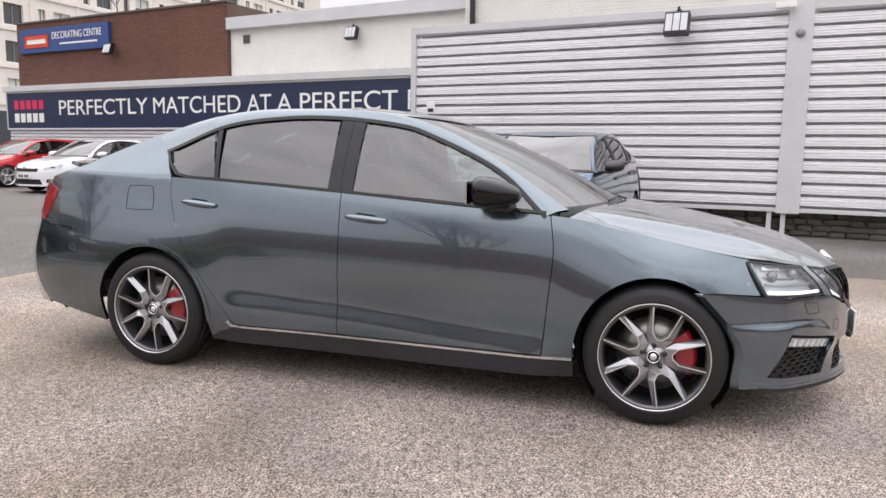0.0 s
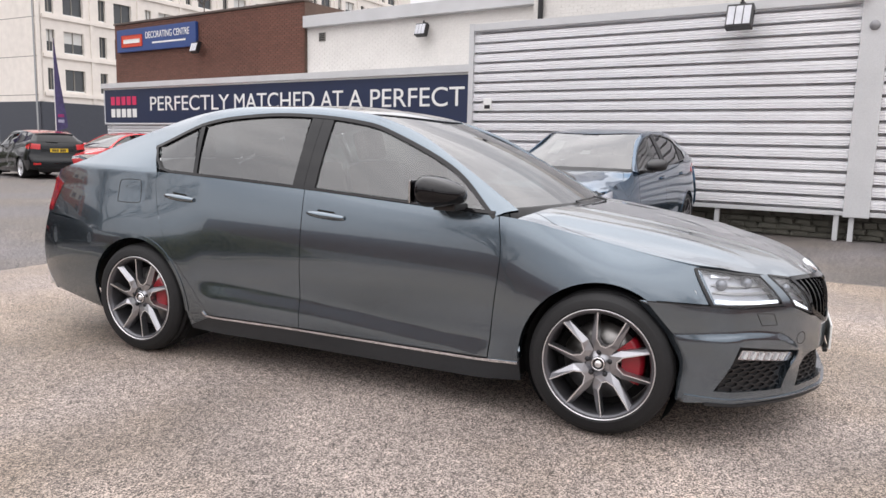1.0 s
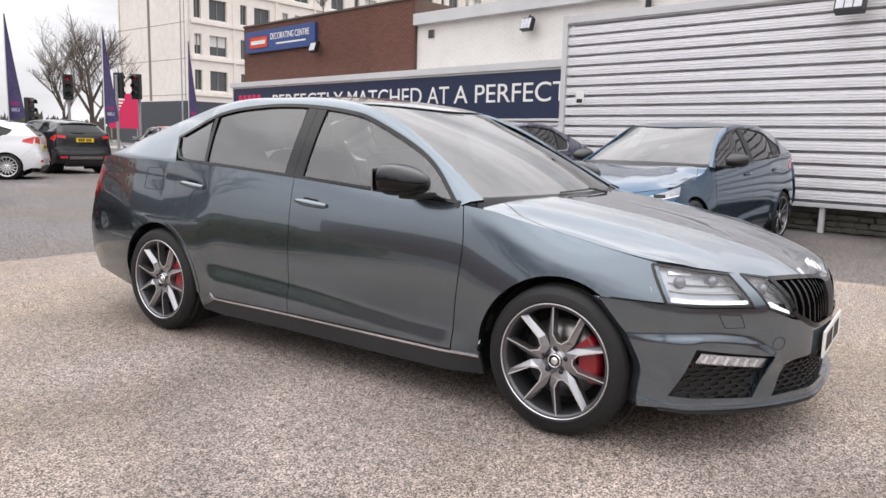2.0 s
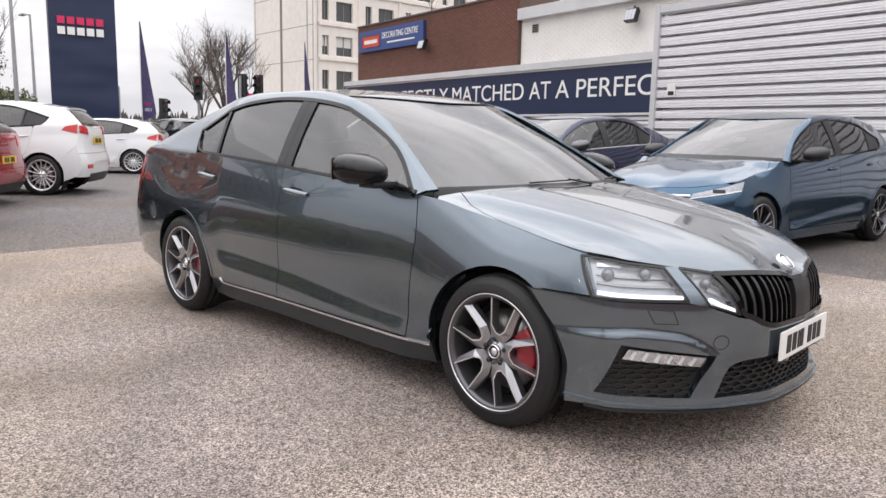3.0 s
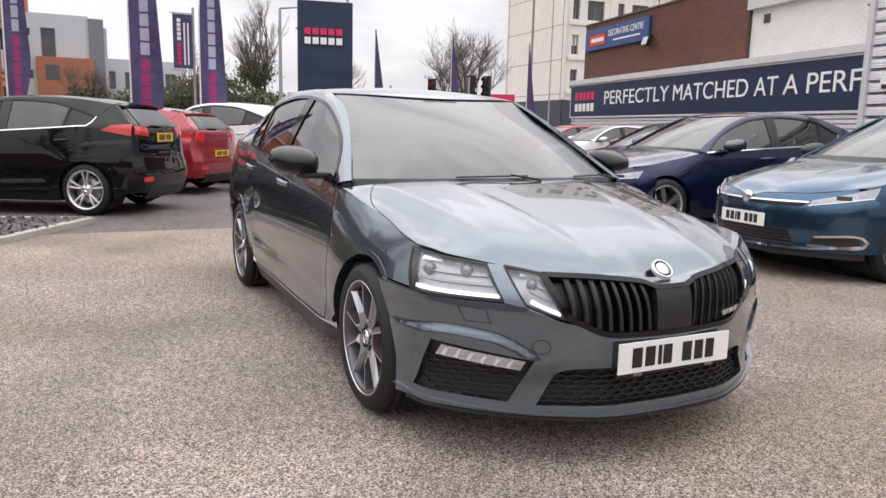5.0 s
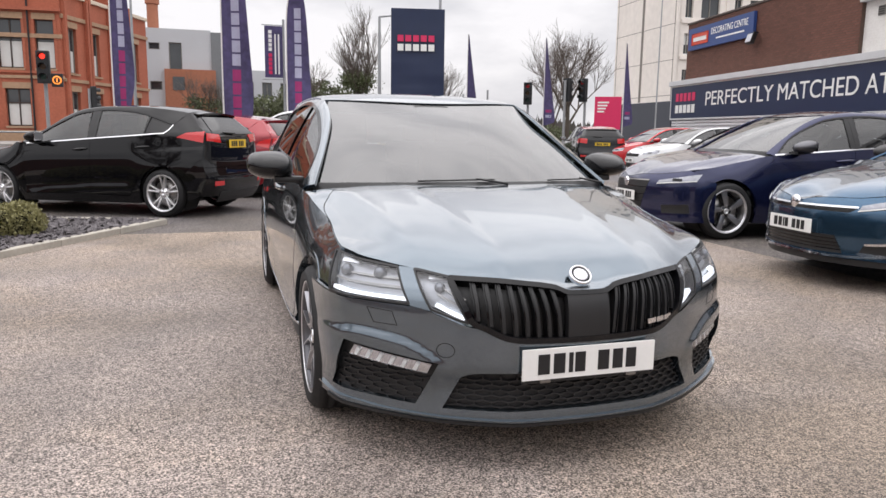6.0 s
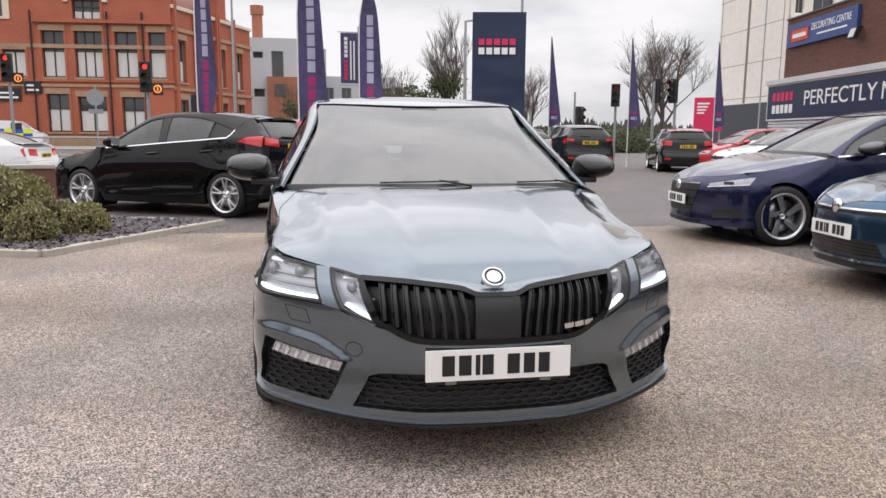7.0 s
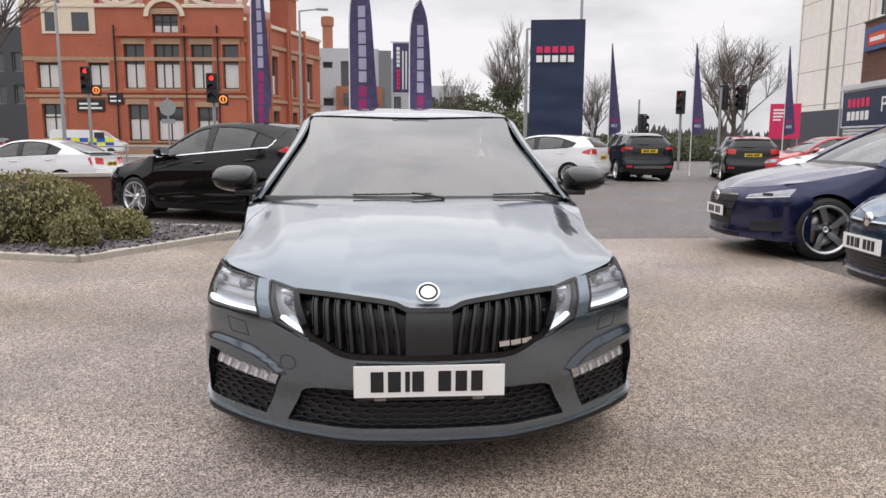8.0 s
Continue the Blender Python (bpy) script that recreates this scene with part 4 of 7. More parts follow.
def build_car(name, s, m, color, label, category="car", group="", style=None, hero=False, rear_yellow=True, screen_pale=None):
    """A car of panels: every panel is a sheet on one common surface."""
    root = thing(name, m, label, category, group)
    sh = Shape(s)
    A, R = s["axle"], s["arch"]
    fine = 2 if hero else 1
    N = lambda k: k * fine if hero else max(4, k)
    # unseen core that closes the car below the windows
    x1, x0 = s["nose"] - 0.30, s["tail"] + 0.25
    part("floor_pan", box(-A + R + 0.03, -0.80, 0.17, A - R - 0.03, 0.80, 0.36), UNDER, root)
    part("rear_axle_housing", box(-A - R - 0.02, -0.60, 0.24, -A + R + 0.04, 0.60, 0.60), UNDER, root)
    part("engine_bay", box(A - R - 0.04, -0.60, 0.24, A + R + 0.02, 0.60, 0.64), UNDER, root)
    part("radiator_box", box(A + R, -0.60, 0.22, x1 - 0.04, 0.60, 0.50), UNDER, root)
    part("boot_floor", box(x0 + 0.10, -0.60, 0.30, -A - R, 0.60, 0.70), UNDER, root)
    for sgn in (-1, 1):
        L, fl = sh.side(sgn), sgn > 0
        rear_x = s["tail"] + 0.20
        # front wing
        af = arc(A, s["tyre"], R, 186, 57, 15)
        df = s["doorfront"]
        wing_b = bend([(df[0][0] + 0.004, 0.27), (A - R - 0.002, 0.27), *af, (A + 0.205, 0.622), (A + s.get("wing_low", 0.497), 0.622)], N(40), True)
        wing_top = [(x, sh.belt(x)) for x in np.linspace(df[-1][0] + 0.006, A + s.get("wing_top", 0.436), 40)]
        hinge = bend([(df[0][0] + 0.004, 0.27), *[(x + 0.004, z) for x, z in df[1:]], wing_top[0]], N(14))
        wing = ruled(wing_b, bend(wing_top, N(40)), hinge)
        part("front_wing", skin(wing, L, 0, 0.02, fl), color, root)
        part("wheel_arch", ribbon(arc(A, s["tyre"], R + 0.004, 185, 35, 26), 0.022, L, 0.003, 0.05, fl), color if hero else s.get("archmat", color), root)
        # doors
        dm, bz = s["door_mid"], df[0][1]
        top = lambda a, b: [(x, sh.belt(x)) for x in np.linspace(a, b, 10)]
        fd = coons(bend([(dm + 0.002, bz + 0.006), (df[0][0], bz)], N(18)), bend(top(dm + 0.002, df[-1][0]), N(18)), bend([(dm + 0.002, bz + 0.006), (dm + 0.002, sh.belt(dm))], N(18)), bend(df, N(18)))
        d = part("front_door", skin(fd, L, 0.001, 0.02, fl), color, root)
        db = s["doorback"]
        rd = coons(bend([db[0], (dm - 0.002, bz + 0.006)], N(18)), bend(top(db[-1][0], dm - 0.002), N(18)), bend(db, N(18)), bend([(dm - 0.002, bz + 0.006), (dm - 0.002, sh.belt(dm))], N(18)))
        d2 = part("rear_door", skin(rd, L, 0.001, 0.02, fl), color, root)
        hx = s.get("handles", (-0.05, -1.02))
        for dd, x in ((d, hx[0]), (d2, hx[1])):
            z = sh.crease(x) - 0.005
            part("door_handle", handle(sh, x, z, sgn), color if hero else s.get("handlemat", color), dd)
            if hero:
                # black crescent laid on the door: painted shade of the scoop's upper part
                bmh = skin(coons(bend([(x - 0.060, z + 0.012), (x + 0.055, z + 0.004)], 8), bend([(x - 0.050, z + 0.032), (x + 0.045, z + 0.024)], 8), bend([(x - 0.060, z + 0.012), (x - 0.050, z + 0.032)], 4), bend([(x + 0.055, z + 0.004), (x + 0.045, z + 0.024)], 4)), L, 0.0025, 0.002, fl)
                part("handle_recess", bmh, GLOSS_BLACK, dd)
        # sill
        sb = coons(bend([(-A + R, 0.175), (A - R + 0.005, 0.175)], N(20)), bend([(-A + R - 0.02, 0.33), (db[0][0], db[0][1] - 0.012), (dm, bz - 0.004), (df[0][0], bz - 0.010), (A - R + 0.005, bz - 0.010)], N(20)), bend([(-A + R, 0.175), (-A + R - 0.02, 0.33)], 5), bend([(A - R + 0.005, 0.175), (A - R + 0.005, bz - 0.010)], 5))
        part("sill", skin(sb, L, -0.006, 0.02, fl), SHADED_SILL if hero else color, root)
        if hero:
            part("sill_trim", ribbon(bend([(db[0][0] - 0.05, db[0][1] + 0.012), (db[0][0] - 0.01, db[0][1] - 0.010), (dm, bz - 0.006), (A - R, bz - 0.014)], 30), 0.012, L, 0.004, 0.01, fl), CHROME, root)
        # rear quarter
        qt = bend(s["quarter"], N(40))
        ql = bend([(sh.rear_edge(z), z) for z in np.linspace(0.77, s["quarter"][0][1], 8)], N(20))
        tip = s["wintop"][-1]
        qr = bend([(db[0][0] - 0.004, 0.27), *[(x - 0.004, z) for x, z in bend(db, 24)[1:]], (tip[0] + 0.05, tip[1] - 0.09), tip, s["quarter"][-1]], N(20), True)
        leg = bend(arc(-A, s["tyre"], R, 42, -6, 8), 12)
        seam = min(range(len(qr)), key=lambda i: abs(qr[i][1] - 0.80))
        qb = bend([(rear_x, 0.77), (-1.9 * A / 1.34, 0.75), *arc(-A, s["tyre"], R, 144, 42, 11)], N(40), True)
        upper = bend([qb[-1], qr[seam], *qr[seam + 1:]], N(20), True)
        bmq = skin(ruled(qb, qt, ql, upper), L, 0, 0.02, fl)
        low_leg = bend([*leg, (-A + R + 0.005, 0.20)], N(14), True)
        hinge = bend([qr[seam], *qr[:seam][::-1]], N(14), True)
        skin(np.stack([low_leg + (hinge - low_leg) * t for t in np.linspace(0, 1, 8)], axis=1), L, 0, 0.02, fl, bmq)
        part("rear_quarter", bmq, color, root)
        part("wheel_arch", ribbon(arc(-A, s["tyre"], R + 0.004, 145, -5, 26), 0.022, L, 0.003, 0.05, fl), color if hero else s.get("archmat", color), root)
        if hero and sgn < 0:
            ff = [(-1.505, 0.885), (-1.49, 0.872), (-1.345, 0.872), (-1.325, 0.89), (-1.335, 0.985), (-1.355, 1.0), (-1.47, 1.0), (-1.50, 0.985), (-1.505, 0.885)]
            part("fuel_flap_joint", ribbon(bend(ff, 40), 0.004, L, 0.001, 0.002, fl), BLACK, root)
        # rear bumper side
        rb = coons(bend([(rear_x + 0.03, 0.30), (-A - R + 0.01, 0.22)], N(8)), bend([(rear_x, 0.765), (-1.9 * A / 1.34, 0.745), (-A - 0.296, 0.532)], N(8), True), bend([(rear_x + 0.03, 0.30), (rear_x - 0.05, 0.42), (rear_x - 0.06, 0.55), (rear_x, 0.765)], N(8)), bend([(-A - R + 0.01, 0.22), (-A - R + 0.002, 0.36), (-A - 0.345, 0.43), (-A - 0.296, 0.532)], N(8)))
        part("rear_bumper_side", skin(rb, L, 0, 0.02, fl), color, root)
        ts = s.get("side_lamp", [(-2.168, 0.785), (-2.12, 0.785), (-2.03, 0.955), (-2.105, 0.995)])
        part("tail_lamp", skin(quad(*ts, 8, 6), L, 0.003 if hero else 0.006, 0.02, fl), SMOKED_LENS if hero else RED_LENS, root)
        # roof rail and pillars
        wt = s["wintop"]
        outer = [np.array(L(x, z)) for x, z in bend(wt, 40)]
        tail_in = lambda x: np.array((0, sgn * 0.02 * min(1, max(0, (s["quarter"][-1][0] + 0.22 - x) / 0.22)), 0))
        inn = bend([sh.edge(x, sgn) + tail_in(x) for x in np.linspace(s["inner"][0][0], s["quarter"][-1][0], 24)], 40)
        bmr = skin(np.stack([np.array(outer), np.array([0.5 * (a + b) + np.array((0, sgn * 0.008, 0.006)) for a, b in zip(outer, inn)]), inn], axis=1), None, 0, 0.015, not fl)
        part("roof_rail", bmr, color, root)
        # windows
        tip = wt[-1]
        line = bend(wt, 60)
        cut = lambda x: next((p[1] for p in line if p[0] <= x), tip[1])
        trim = 0.012
        fw_t = [(x, z - trim) for x, z in line if x > dm + 0.05]
        bt = lambda x: sh.belt(x) + 0.010
        x_f = fw_t[2][0]
        fw = coons(bend([(dm + 0.055, bt(dm)), (x_f, bt(x_f))], 16), bend(fw_t[2:][::-1], 16), bend([(dm + 0.055, bt(dm)), fw_t[-1]], 8), bend([(x_f, bt(x_f)), fw_t[2]], 8))
        part("front_window", skin(fw, L, -0.008, 0.0, fl), s.get("glass", WINDOW if hero else PARKED_GLASS), root).visible_shadow = False
        qx = s["qglass"]
        qs = -0.05
        rw_t = [(x, z - trim) for x, z in line if qx + qs + 0.012 < x < dm - 0.07]
        rw = coons(bend([(qx + 0.012, bt(qx)), (dm - 0.075, bt(dm))], 12), bend(rw_t[::-1], 12), bend([(qx + 0.012, bt(qx)), rw_t[-1]], 8), bend([(dm - 0.075, bt(dm)), rw_t[0]], 8))
        part("rear_window_pane", skin(rw, L, -0.008, 0.0, fl), s.get("glass_r", PRIVACY if hero else PARKED_GLASS), root).visible_shadow = False
        q_t = [(x, z - trim) for x, z in line if tip[0] + 0.03 < x < qx + qs - 0.012]
        qg = coons(bend([q_t[-1], (tip[0] + 0.10, tip[1] - 0.11), (tip[0] + 0.20, bt(tip[0] + 0.2)), (qx - 0.012, bt(qx))], 14), bend(q_t[::-1], 14), bend([q_t[-1], q_t[-1]], 6), bend([(qx - 0.012, bt(qx)), q_t[0]], 6))
        pane = skin(qg, L, -0.008, 0.0, fl)
        for f in pane.faces:
            f.smooth = hero
        part("quarter_window", pane, PRIVACY if hero else BLACK, root).visible_shadow = False
        surround = [(x, z - 0.008) for x, z in line]
        part("window_trim", ribbon(surround, 0.018, L, 0.003, 0.012, not fl), GLOSS_BLACK, root)
        low_line = bend([(tip[0] + 0.015, tip[1] - 0.01), (tip[0] + 0.09, tip[1] - 0.11), (tip[0] + 0.19, sh.belt(tip[0] + 0.19) + 0.008), *[(x, sh.belt(x) + 0.008) for x in np.linspace(tip[0] + 0.28, wt[0][0], 10)]], 30)
        part("window_trim", ribbon(low_line, 0.014, L, 0.004, 0.012, fl), s.get("belt_trim", GLOSS_BLACK), root)
        for a, b in ((dm + 0.055, dm - 0.01), (dm - 0.012, dm - 0.08), (qx + 0.013, qx - 0.013)):
            o = -0.05 if a == qx + 0.013 else 0.0
            za, zb = cut(a + o) - 0.01, cut(b + o) - 0.01
            pil = coons(bend([(b, sh.belt(b)), (a, sh.belt(a))], 3), bend([(b + o, zb), (a + o, za)], 3), bend([(b, sh.belt(b)), (b + o, zb)], 8), bend([(a, sh.belt(a)), (a + o, za)], 8))
            part("window_pillar", skin(pil, L, 0.0, 0.03, fl), GLOSS_BLACK if hero else BLACK, root)
        # door mirror
        mx = s.get("mirror_x", 0.60)
        mirror(root, sh, mx, sgn, GLOSS_BLACK if hero else s.get("mirrormat", color))
    # bonnet
    zb = spline(s.get("bonnet_edge", [(0, 0.666), (0.08, 0.668), (0.12, 0.682), (0.2, 0.694), (0.34, 0.705), (0.53, 0.710), (0.67, 0.729), (0.92, 0.766), (1.0, 0.776)]))
    cn = s.get("corner", 0.92)
    xa, xc0 = df[-1][0] + 0.085, df[-1][0] + 0.20
    side_end = np.array(sh.front(cn, zb(cn)))
    ridge = s.get("ridge", 0.017)

    def bonnet(a, v):
        """a 0 at the windscreen to 1 at the nose, v -1 to 1 across."""
        w, sg = abs(v) ** 2.4, (1 if v >= 0 else -1)
        end = np.array(sh.front(cn * v if v else 1e-6, zb(cn * abs(v))))
        y0 = v * (sh.y(xa, sh.belt(xa)) - 0.005)
        x0 = xc0 + (xa - xc0) * abs(v) ** 2
        x = x0 + (end[0] - x0) * a
        xs = xa + (side_end[0] - xa) * a
        ys = sh.y(xs, sh.belt(xs)) - 0.005
        y_lin = y0 + (end[1] - y0) * a
        y = y_lin + sg * w * (ys - (sh.y(xa, sh.belt(xa)) - 0.005 + (abs(side_end[1]) - sh.y(xa, sh.belt(xa)) + 0.005) * a))
        zc, zs = sh.bonnet(x), sh.belt(xs)
        z = (1 - w) * zc + w * zs
        xe = end[0]
        last = (1 - w) * sh.bonnet(xe) + w * sh.belt(side_end[0])
        z += (end[2] - last) * a ** 7
        r = abs(v) - (0.82 - 0.19 * a)
        fade = min(1, a / 0.15) * min(1, max(0, (0.99 - a) / 0.2))
        z -= ridge * fade * (min(1.0, max(0.0, r) / 0.12) * (1 - max(0, abs(v) - 0.9) / 0.1) - 0.35 * max(0.0, 1 - abs(r) / 0.07))
        z += 0.35 * ridge * fade * max(0.0, 1 - abs(abs(v) - (0.46 - 0.17 * a)) / 0.05)
        return (x, y, z)
    uu, vv = np.concatenate([np.linspace(0, 0.8, N(12)), np.linspace(0.83, 1, N(7))]), np.linspace(-1, 1, 28 * fine + 1)
    reach = lambda a: 1 - 0.17 * max(0.0, 1 - a / 0.5) ** 1.7
    part("bonnet", skin(np.array([[bonnet(u, v * reach(u)) for v in vv] for u in uu]), None, 0, 0.02), color, root)
    for sgn in (-1, 1):
        aa = np.linspace(0, 0.47, 20)
        strip = []
        for u in aa:
            lo, hi = reach(u) + 0.005, 1.0
            row = [np.array(bonnet(u, sgn * (lo + (hi - lo) * k))) for k in np.linspace(0, 1, 7)]
            for k, p in enumerate(row):
                p[1] += sgn * 0.005 * k / 6
            strip.append(row)
        part("wing_top", skin(np.array(strip), None, 0, 0.0, sgn < 0), color, root)
    # roof, screens
    rx = np.linspace(s["roof_rear"], s["roof_front"], N(16))
    arch_f = lambda v: 0.14 * (1 - v * v)
    roof = np.array([[sh.roof(x + arch_f(v) * max(0, (x - s["roof_rear"]) / (s["roof_front"] - s["roof_rear"])), v) for v in np.linspace(-1, 1, 21)] for x in rx])
    part("roof", skin(roof, None, 0, 0.015), s.get("roofmat", color), root)
    part("headliner", skin(roof[:, 1:-1] + np.array((-0.03, 0, -0.035)), None, 0, 0.0), LINER, root)
    base_x = df[-1][0] + 0.03
    vs = np.linspace(-1, 1, 21)
    top_l = [np.array(sh.roof(s["roof_front"] + arch_f(v) + 0.012, v)) + np.array((0, 0, -0.004)) for v in vs * 0.97]
    base_w = sh.y(base_x + 0.06, sh.inner(base_x + 0.06)) - 0.03
    base_l = [np.array((base_x + 0.22 * (1 - v * v), v * base_w, sh.inner(base_x + 0.06) - 0.005 + 0.012 * (1 - v * v))) for v in vs]
    screen = np.array([[b + (t - b) * k + np.array((0.35, 0, 0.9)) * 0.03 * math.sin(math.pi * k) * (1 - v * v * 0.5) for v, b, t in zip(vs, base_l, top_l)] for k in np.linspace(0, 1, 12)])
    if hero:
        for i0, i1 in ((6, 11), (15, 19)):
            up = np.array((0.006, 0, 0.012))
            a, b = screen[0][i0] * 0.92 + screen[1][i0] * 0.08 + up, screen[0][i1] * 0.80 + screen[1][i1] * 0.20 + up
            w_ = part("wiper", rod(a, b, 0.0045, 0.0035), BLACK, root)
            part("wiper_arm", rod(a * 0.25 + b * 0.75 + np.array((0.004, 0, 0.006)), b + np.array((0.03, 0.06, -0.02)), 0.004, 0.007), BLACK, w_)
    part("windscreen", skin(screen, None, -0.004, 0.0, True), SCREEN, root).visible_shadow = False
    frit = np.array([[b + (t - b) * k + np.array((0.35, 0, 0.9)) * 0.03 * math.sin(math.pi * k) * (1 - v * v * 0.5) for v, b, t in zip(vs, base_l, top_l)] for k in (0, 0.012 if hero else 0.045)])
    part("cowl", skin(np.array([[np.array(p) + np.array((0.07 * (1 - (p[1] / base_w) ** 2) + 0.005, 0, -0.05)) for p in base_l], [np.array(p) + np.array((0.0, 0, 0.002)) for p in base_l], [p + np.array((0.0, 0, 0.003)) for p in frit[1]]]), None, 0, 0.01, True), BLACK, root)
    tm = (top_l[10] - base_l[10])
    c0 = base_l[10] + tm * 0.90 + np.array((-0.02, 0, -0.005))
    ang = math.degrees(math.atan2(tm[2], -tm[0]))
    po = part("mirror_pod", box(-0.07, -0.11, -0.012, 0.07, 0.11, 0.012, 0.01), BLACK, root)
    po.matrix_local = pose(*c0, 0, ang, 0)
    part("inside_mirror", box(c0[0] - 0.10, -0.12, c0[2] - 0.075, c0[0] - 0.075, 0.12, c0[2] - 0.015, 0.01), BLACK, root)
    if s["hatch"]:
        rear_hatch(root, sh, s, color, hero)
    else:
        gl_top = [np.array(sh.roof(s["roof_rear"] - 0.012, v)) for v in vs * 0.97]
        gl_bot = [np.array((s["glass_rear"] - 0.06 * (1 - v * v), v * (sh.y(s["glass_rear"], sh.inner(s["glass_rear"])) - 0.06), sh.inner(s["glass_rear"]) + 0.008 * (1 - v * v))) for v in vs]
        rg = np.array([[b + (t - b) * k + np.array((-0.3, 0, 0.9)) * 0.02 * math.sin(math.pi * k) for b, t in zip(gl_bot, gl_top)] for k in np.linspace(0, 1, 10)])
        part("rear_screen", skin(rg, None, -0.004, 0.0), PRIVACY, root).visible_shadow = False
        q0 = s["quarter"][0]
        deck = np.array([[np.array((s["glass_rear"] - 0.065 * (1 - v * v) + (q0[0] - 0.10 * (1 - v * v) - s["glass_rear"]) * k, v * (0.60 + 0.02 * k), sh.inner(s["glass_rear"]) + 0.006 - 0.05 * k + 0.014 * math.sin(math.pi * k) + 0.045 * max(0, k - 0.75) / 0.25)) for v in vs] for k in np.linspace(0, 1, 12)])
        part("boot_lid", skin(deck[::-1], None, 0, 0.02), color, root)
        shelf = np.array([[np.array((s["tail"] + 0.28 + 0.55 * k, v * 0.72, 0.99 + 0.06 * k)) for v in (-1, 0, 1)] for k in (0, 1)])
        part("boot_shell", skin(shelf, None, 0, 0.05), color, root)
        rear_face(root, sh, s, color, hero, 0.30, 1.01)
    # nose
    (nose_hero if hero else nose_plain)(root, sh, s, color)
    # cabin
    cabin(root, sh, s, hero)
    # wheels
    st = style or {"spokes": 10, "twin": 17}
    for x in (A, -A):
        for sgn in (-1, 1):
            stt = dict(st)
            if st.get("caliper") is not None:
                stt["caliper"] = 8 if x > 0 else 12
                if sgn > 0:
                    stt["caliper"] = 180 - stt["caliper"]
            mm = pose(x, sgn * (sh.width(x) - 0.118), s["tyre"], 0, st.get("turn", 0), 0 if sgn < 0 else 180)
            wheel(root, mm, s, stt)
            part("wheel_well", lathe([(R - 0.01, sgn * 0.795), (R - 0.012, sgn * 0.45), (0.02, sgn * 0.45)], 24, a0=-42, a1=222), UNDER, root).matrix_local = pose(x, 0, s["tyre"])
    return root, sh


def handle(sh, x, z, sgn):
    """A bar door handle that stands off the door."""
    bm = bmesh.new()
    rows = []
    for k in range(13):
        t = k / 12
        xx = x - 0.11 + 0.22 * t
        off = 0.012 + 0.022 * math.sin(math.pi * t) ** 0.6
        zz = z + 0.012 - 0.016 * t
        h = 0.012 + 0.005 * math.sin(math.pi * t)
        y = sh.y(xx, zz)
        rows.append([bm.verts.new((xx, sgn * (y + o), zz + dz)) for o, dz in ((off - 0.012, -h), (off, -h * 0.6), (off + 0.003, 0), (off, h * 0.6), (off - 0.012, h))])
    for a, b in zip(rows, rows[1:]):
        for i in range(4):
            q = (a[i], b[i], b[i + 1], a[i + 1])
            f = bm.faces.new(q if sgn < 0 else q[::-1])
            f.smooth = True
    for r in (rows[0], rows[-1]):
        bm.faces.new(r)
    return bm


def mirror(root, sh, x, sgn, material):
    z = sh.belt(x) + 0.085
    y = sh.y(x, sh.belt(x) + 0.02)
    bm = bmesh.new()
    bmesh.ops.create_uvsphere(bm, u_segments=24, v_segments=16, radius=1.0)
    pw = lambda a, e: math.copysign(abs(a) ** e, a)
    for v in bm.verts:
        c = v.co
        fwd = max(0.0, c.x)
        sx = (0.062 if c.x < 0 else 0.165) * (1 - 0.30 * max(0, c.y))
        high = (0.072 - 0.010 * c.y) * (1 - 0.30 * fwd)
        v.co = Vector((pw(c.x, 0.8) * sx, pw(c.y, 0.72) * 0.118, pw(c.z, 0.72) * high + 0.008 * c.y - 0.012 * fwd))
        v.co.y *= sgn
        v.co += Vector((x - 0.025, sgn * (y + 0.145), z))
    if sgn < 0:
        bmesh.ops.reverse_faces(bm, faces=bm.faces)
    bmesh.ops.recalc_face_normals(bm, faces=bm.faces)
    mm = part("door_mirror", bm, material, root, smooth=True)
    bm = box(x - 0.02, min(sgn * (y - 0.02), sgn * (y + 0.13)), z - 0.085, x + 0.09, max(sgn * (y - 0.02), sgn * (y + 0.13)), z - 0.055, 0.012)
    part("mirror_arm", bm, BLACK, mm)
    bm = box(x - 0.089, min(sgn * (y + 0.06), sgn * (y + 0.235)), z - 0.05, x - 0.082, max(sgn * (y + 0.06), sgn * (y + 0.235)), z + 0.05, 0.002)
    part("mirror_glass", bm, CHROME, mm)


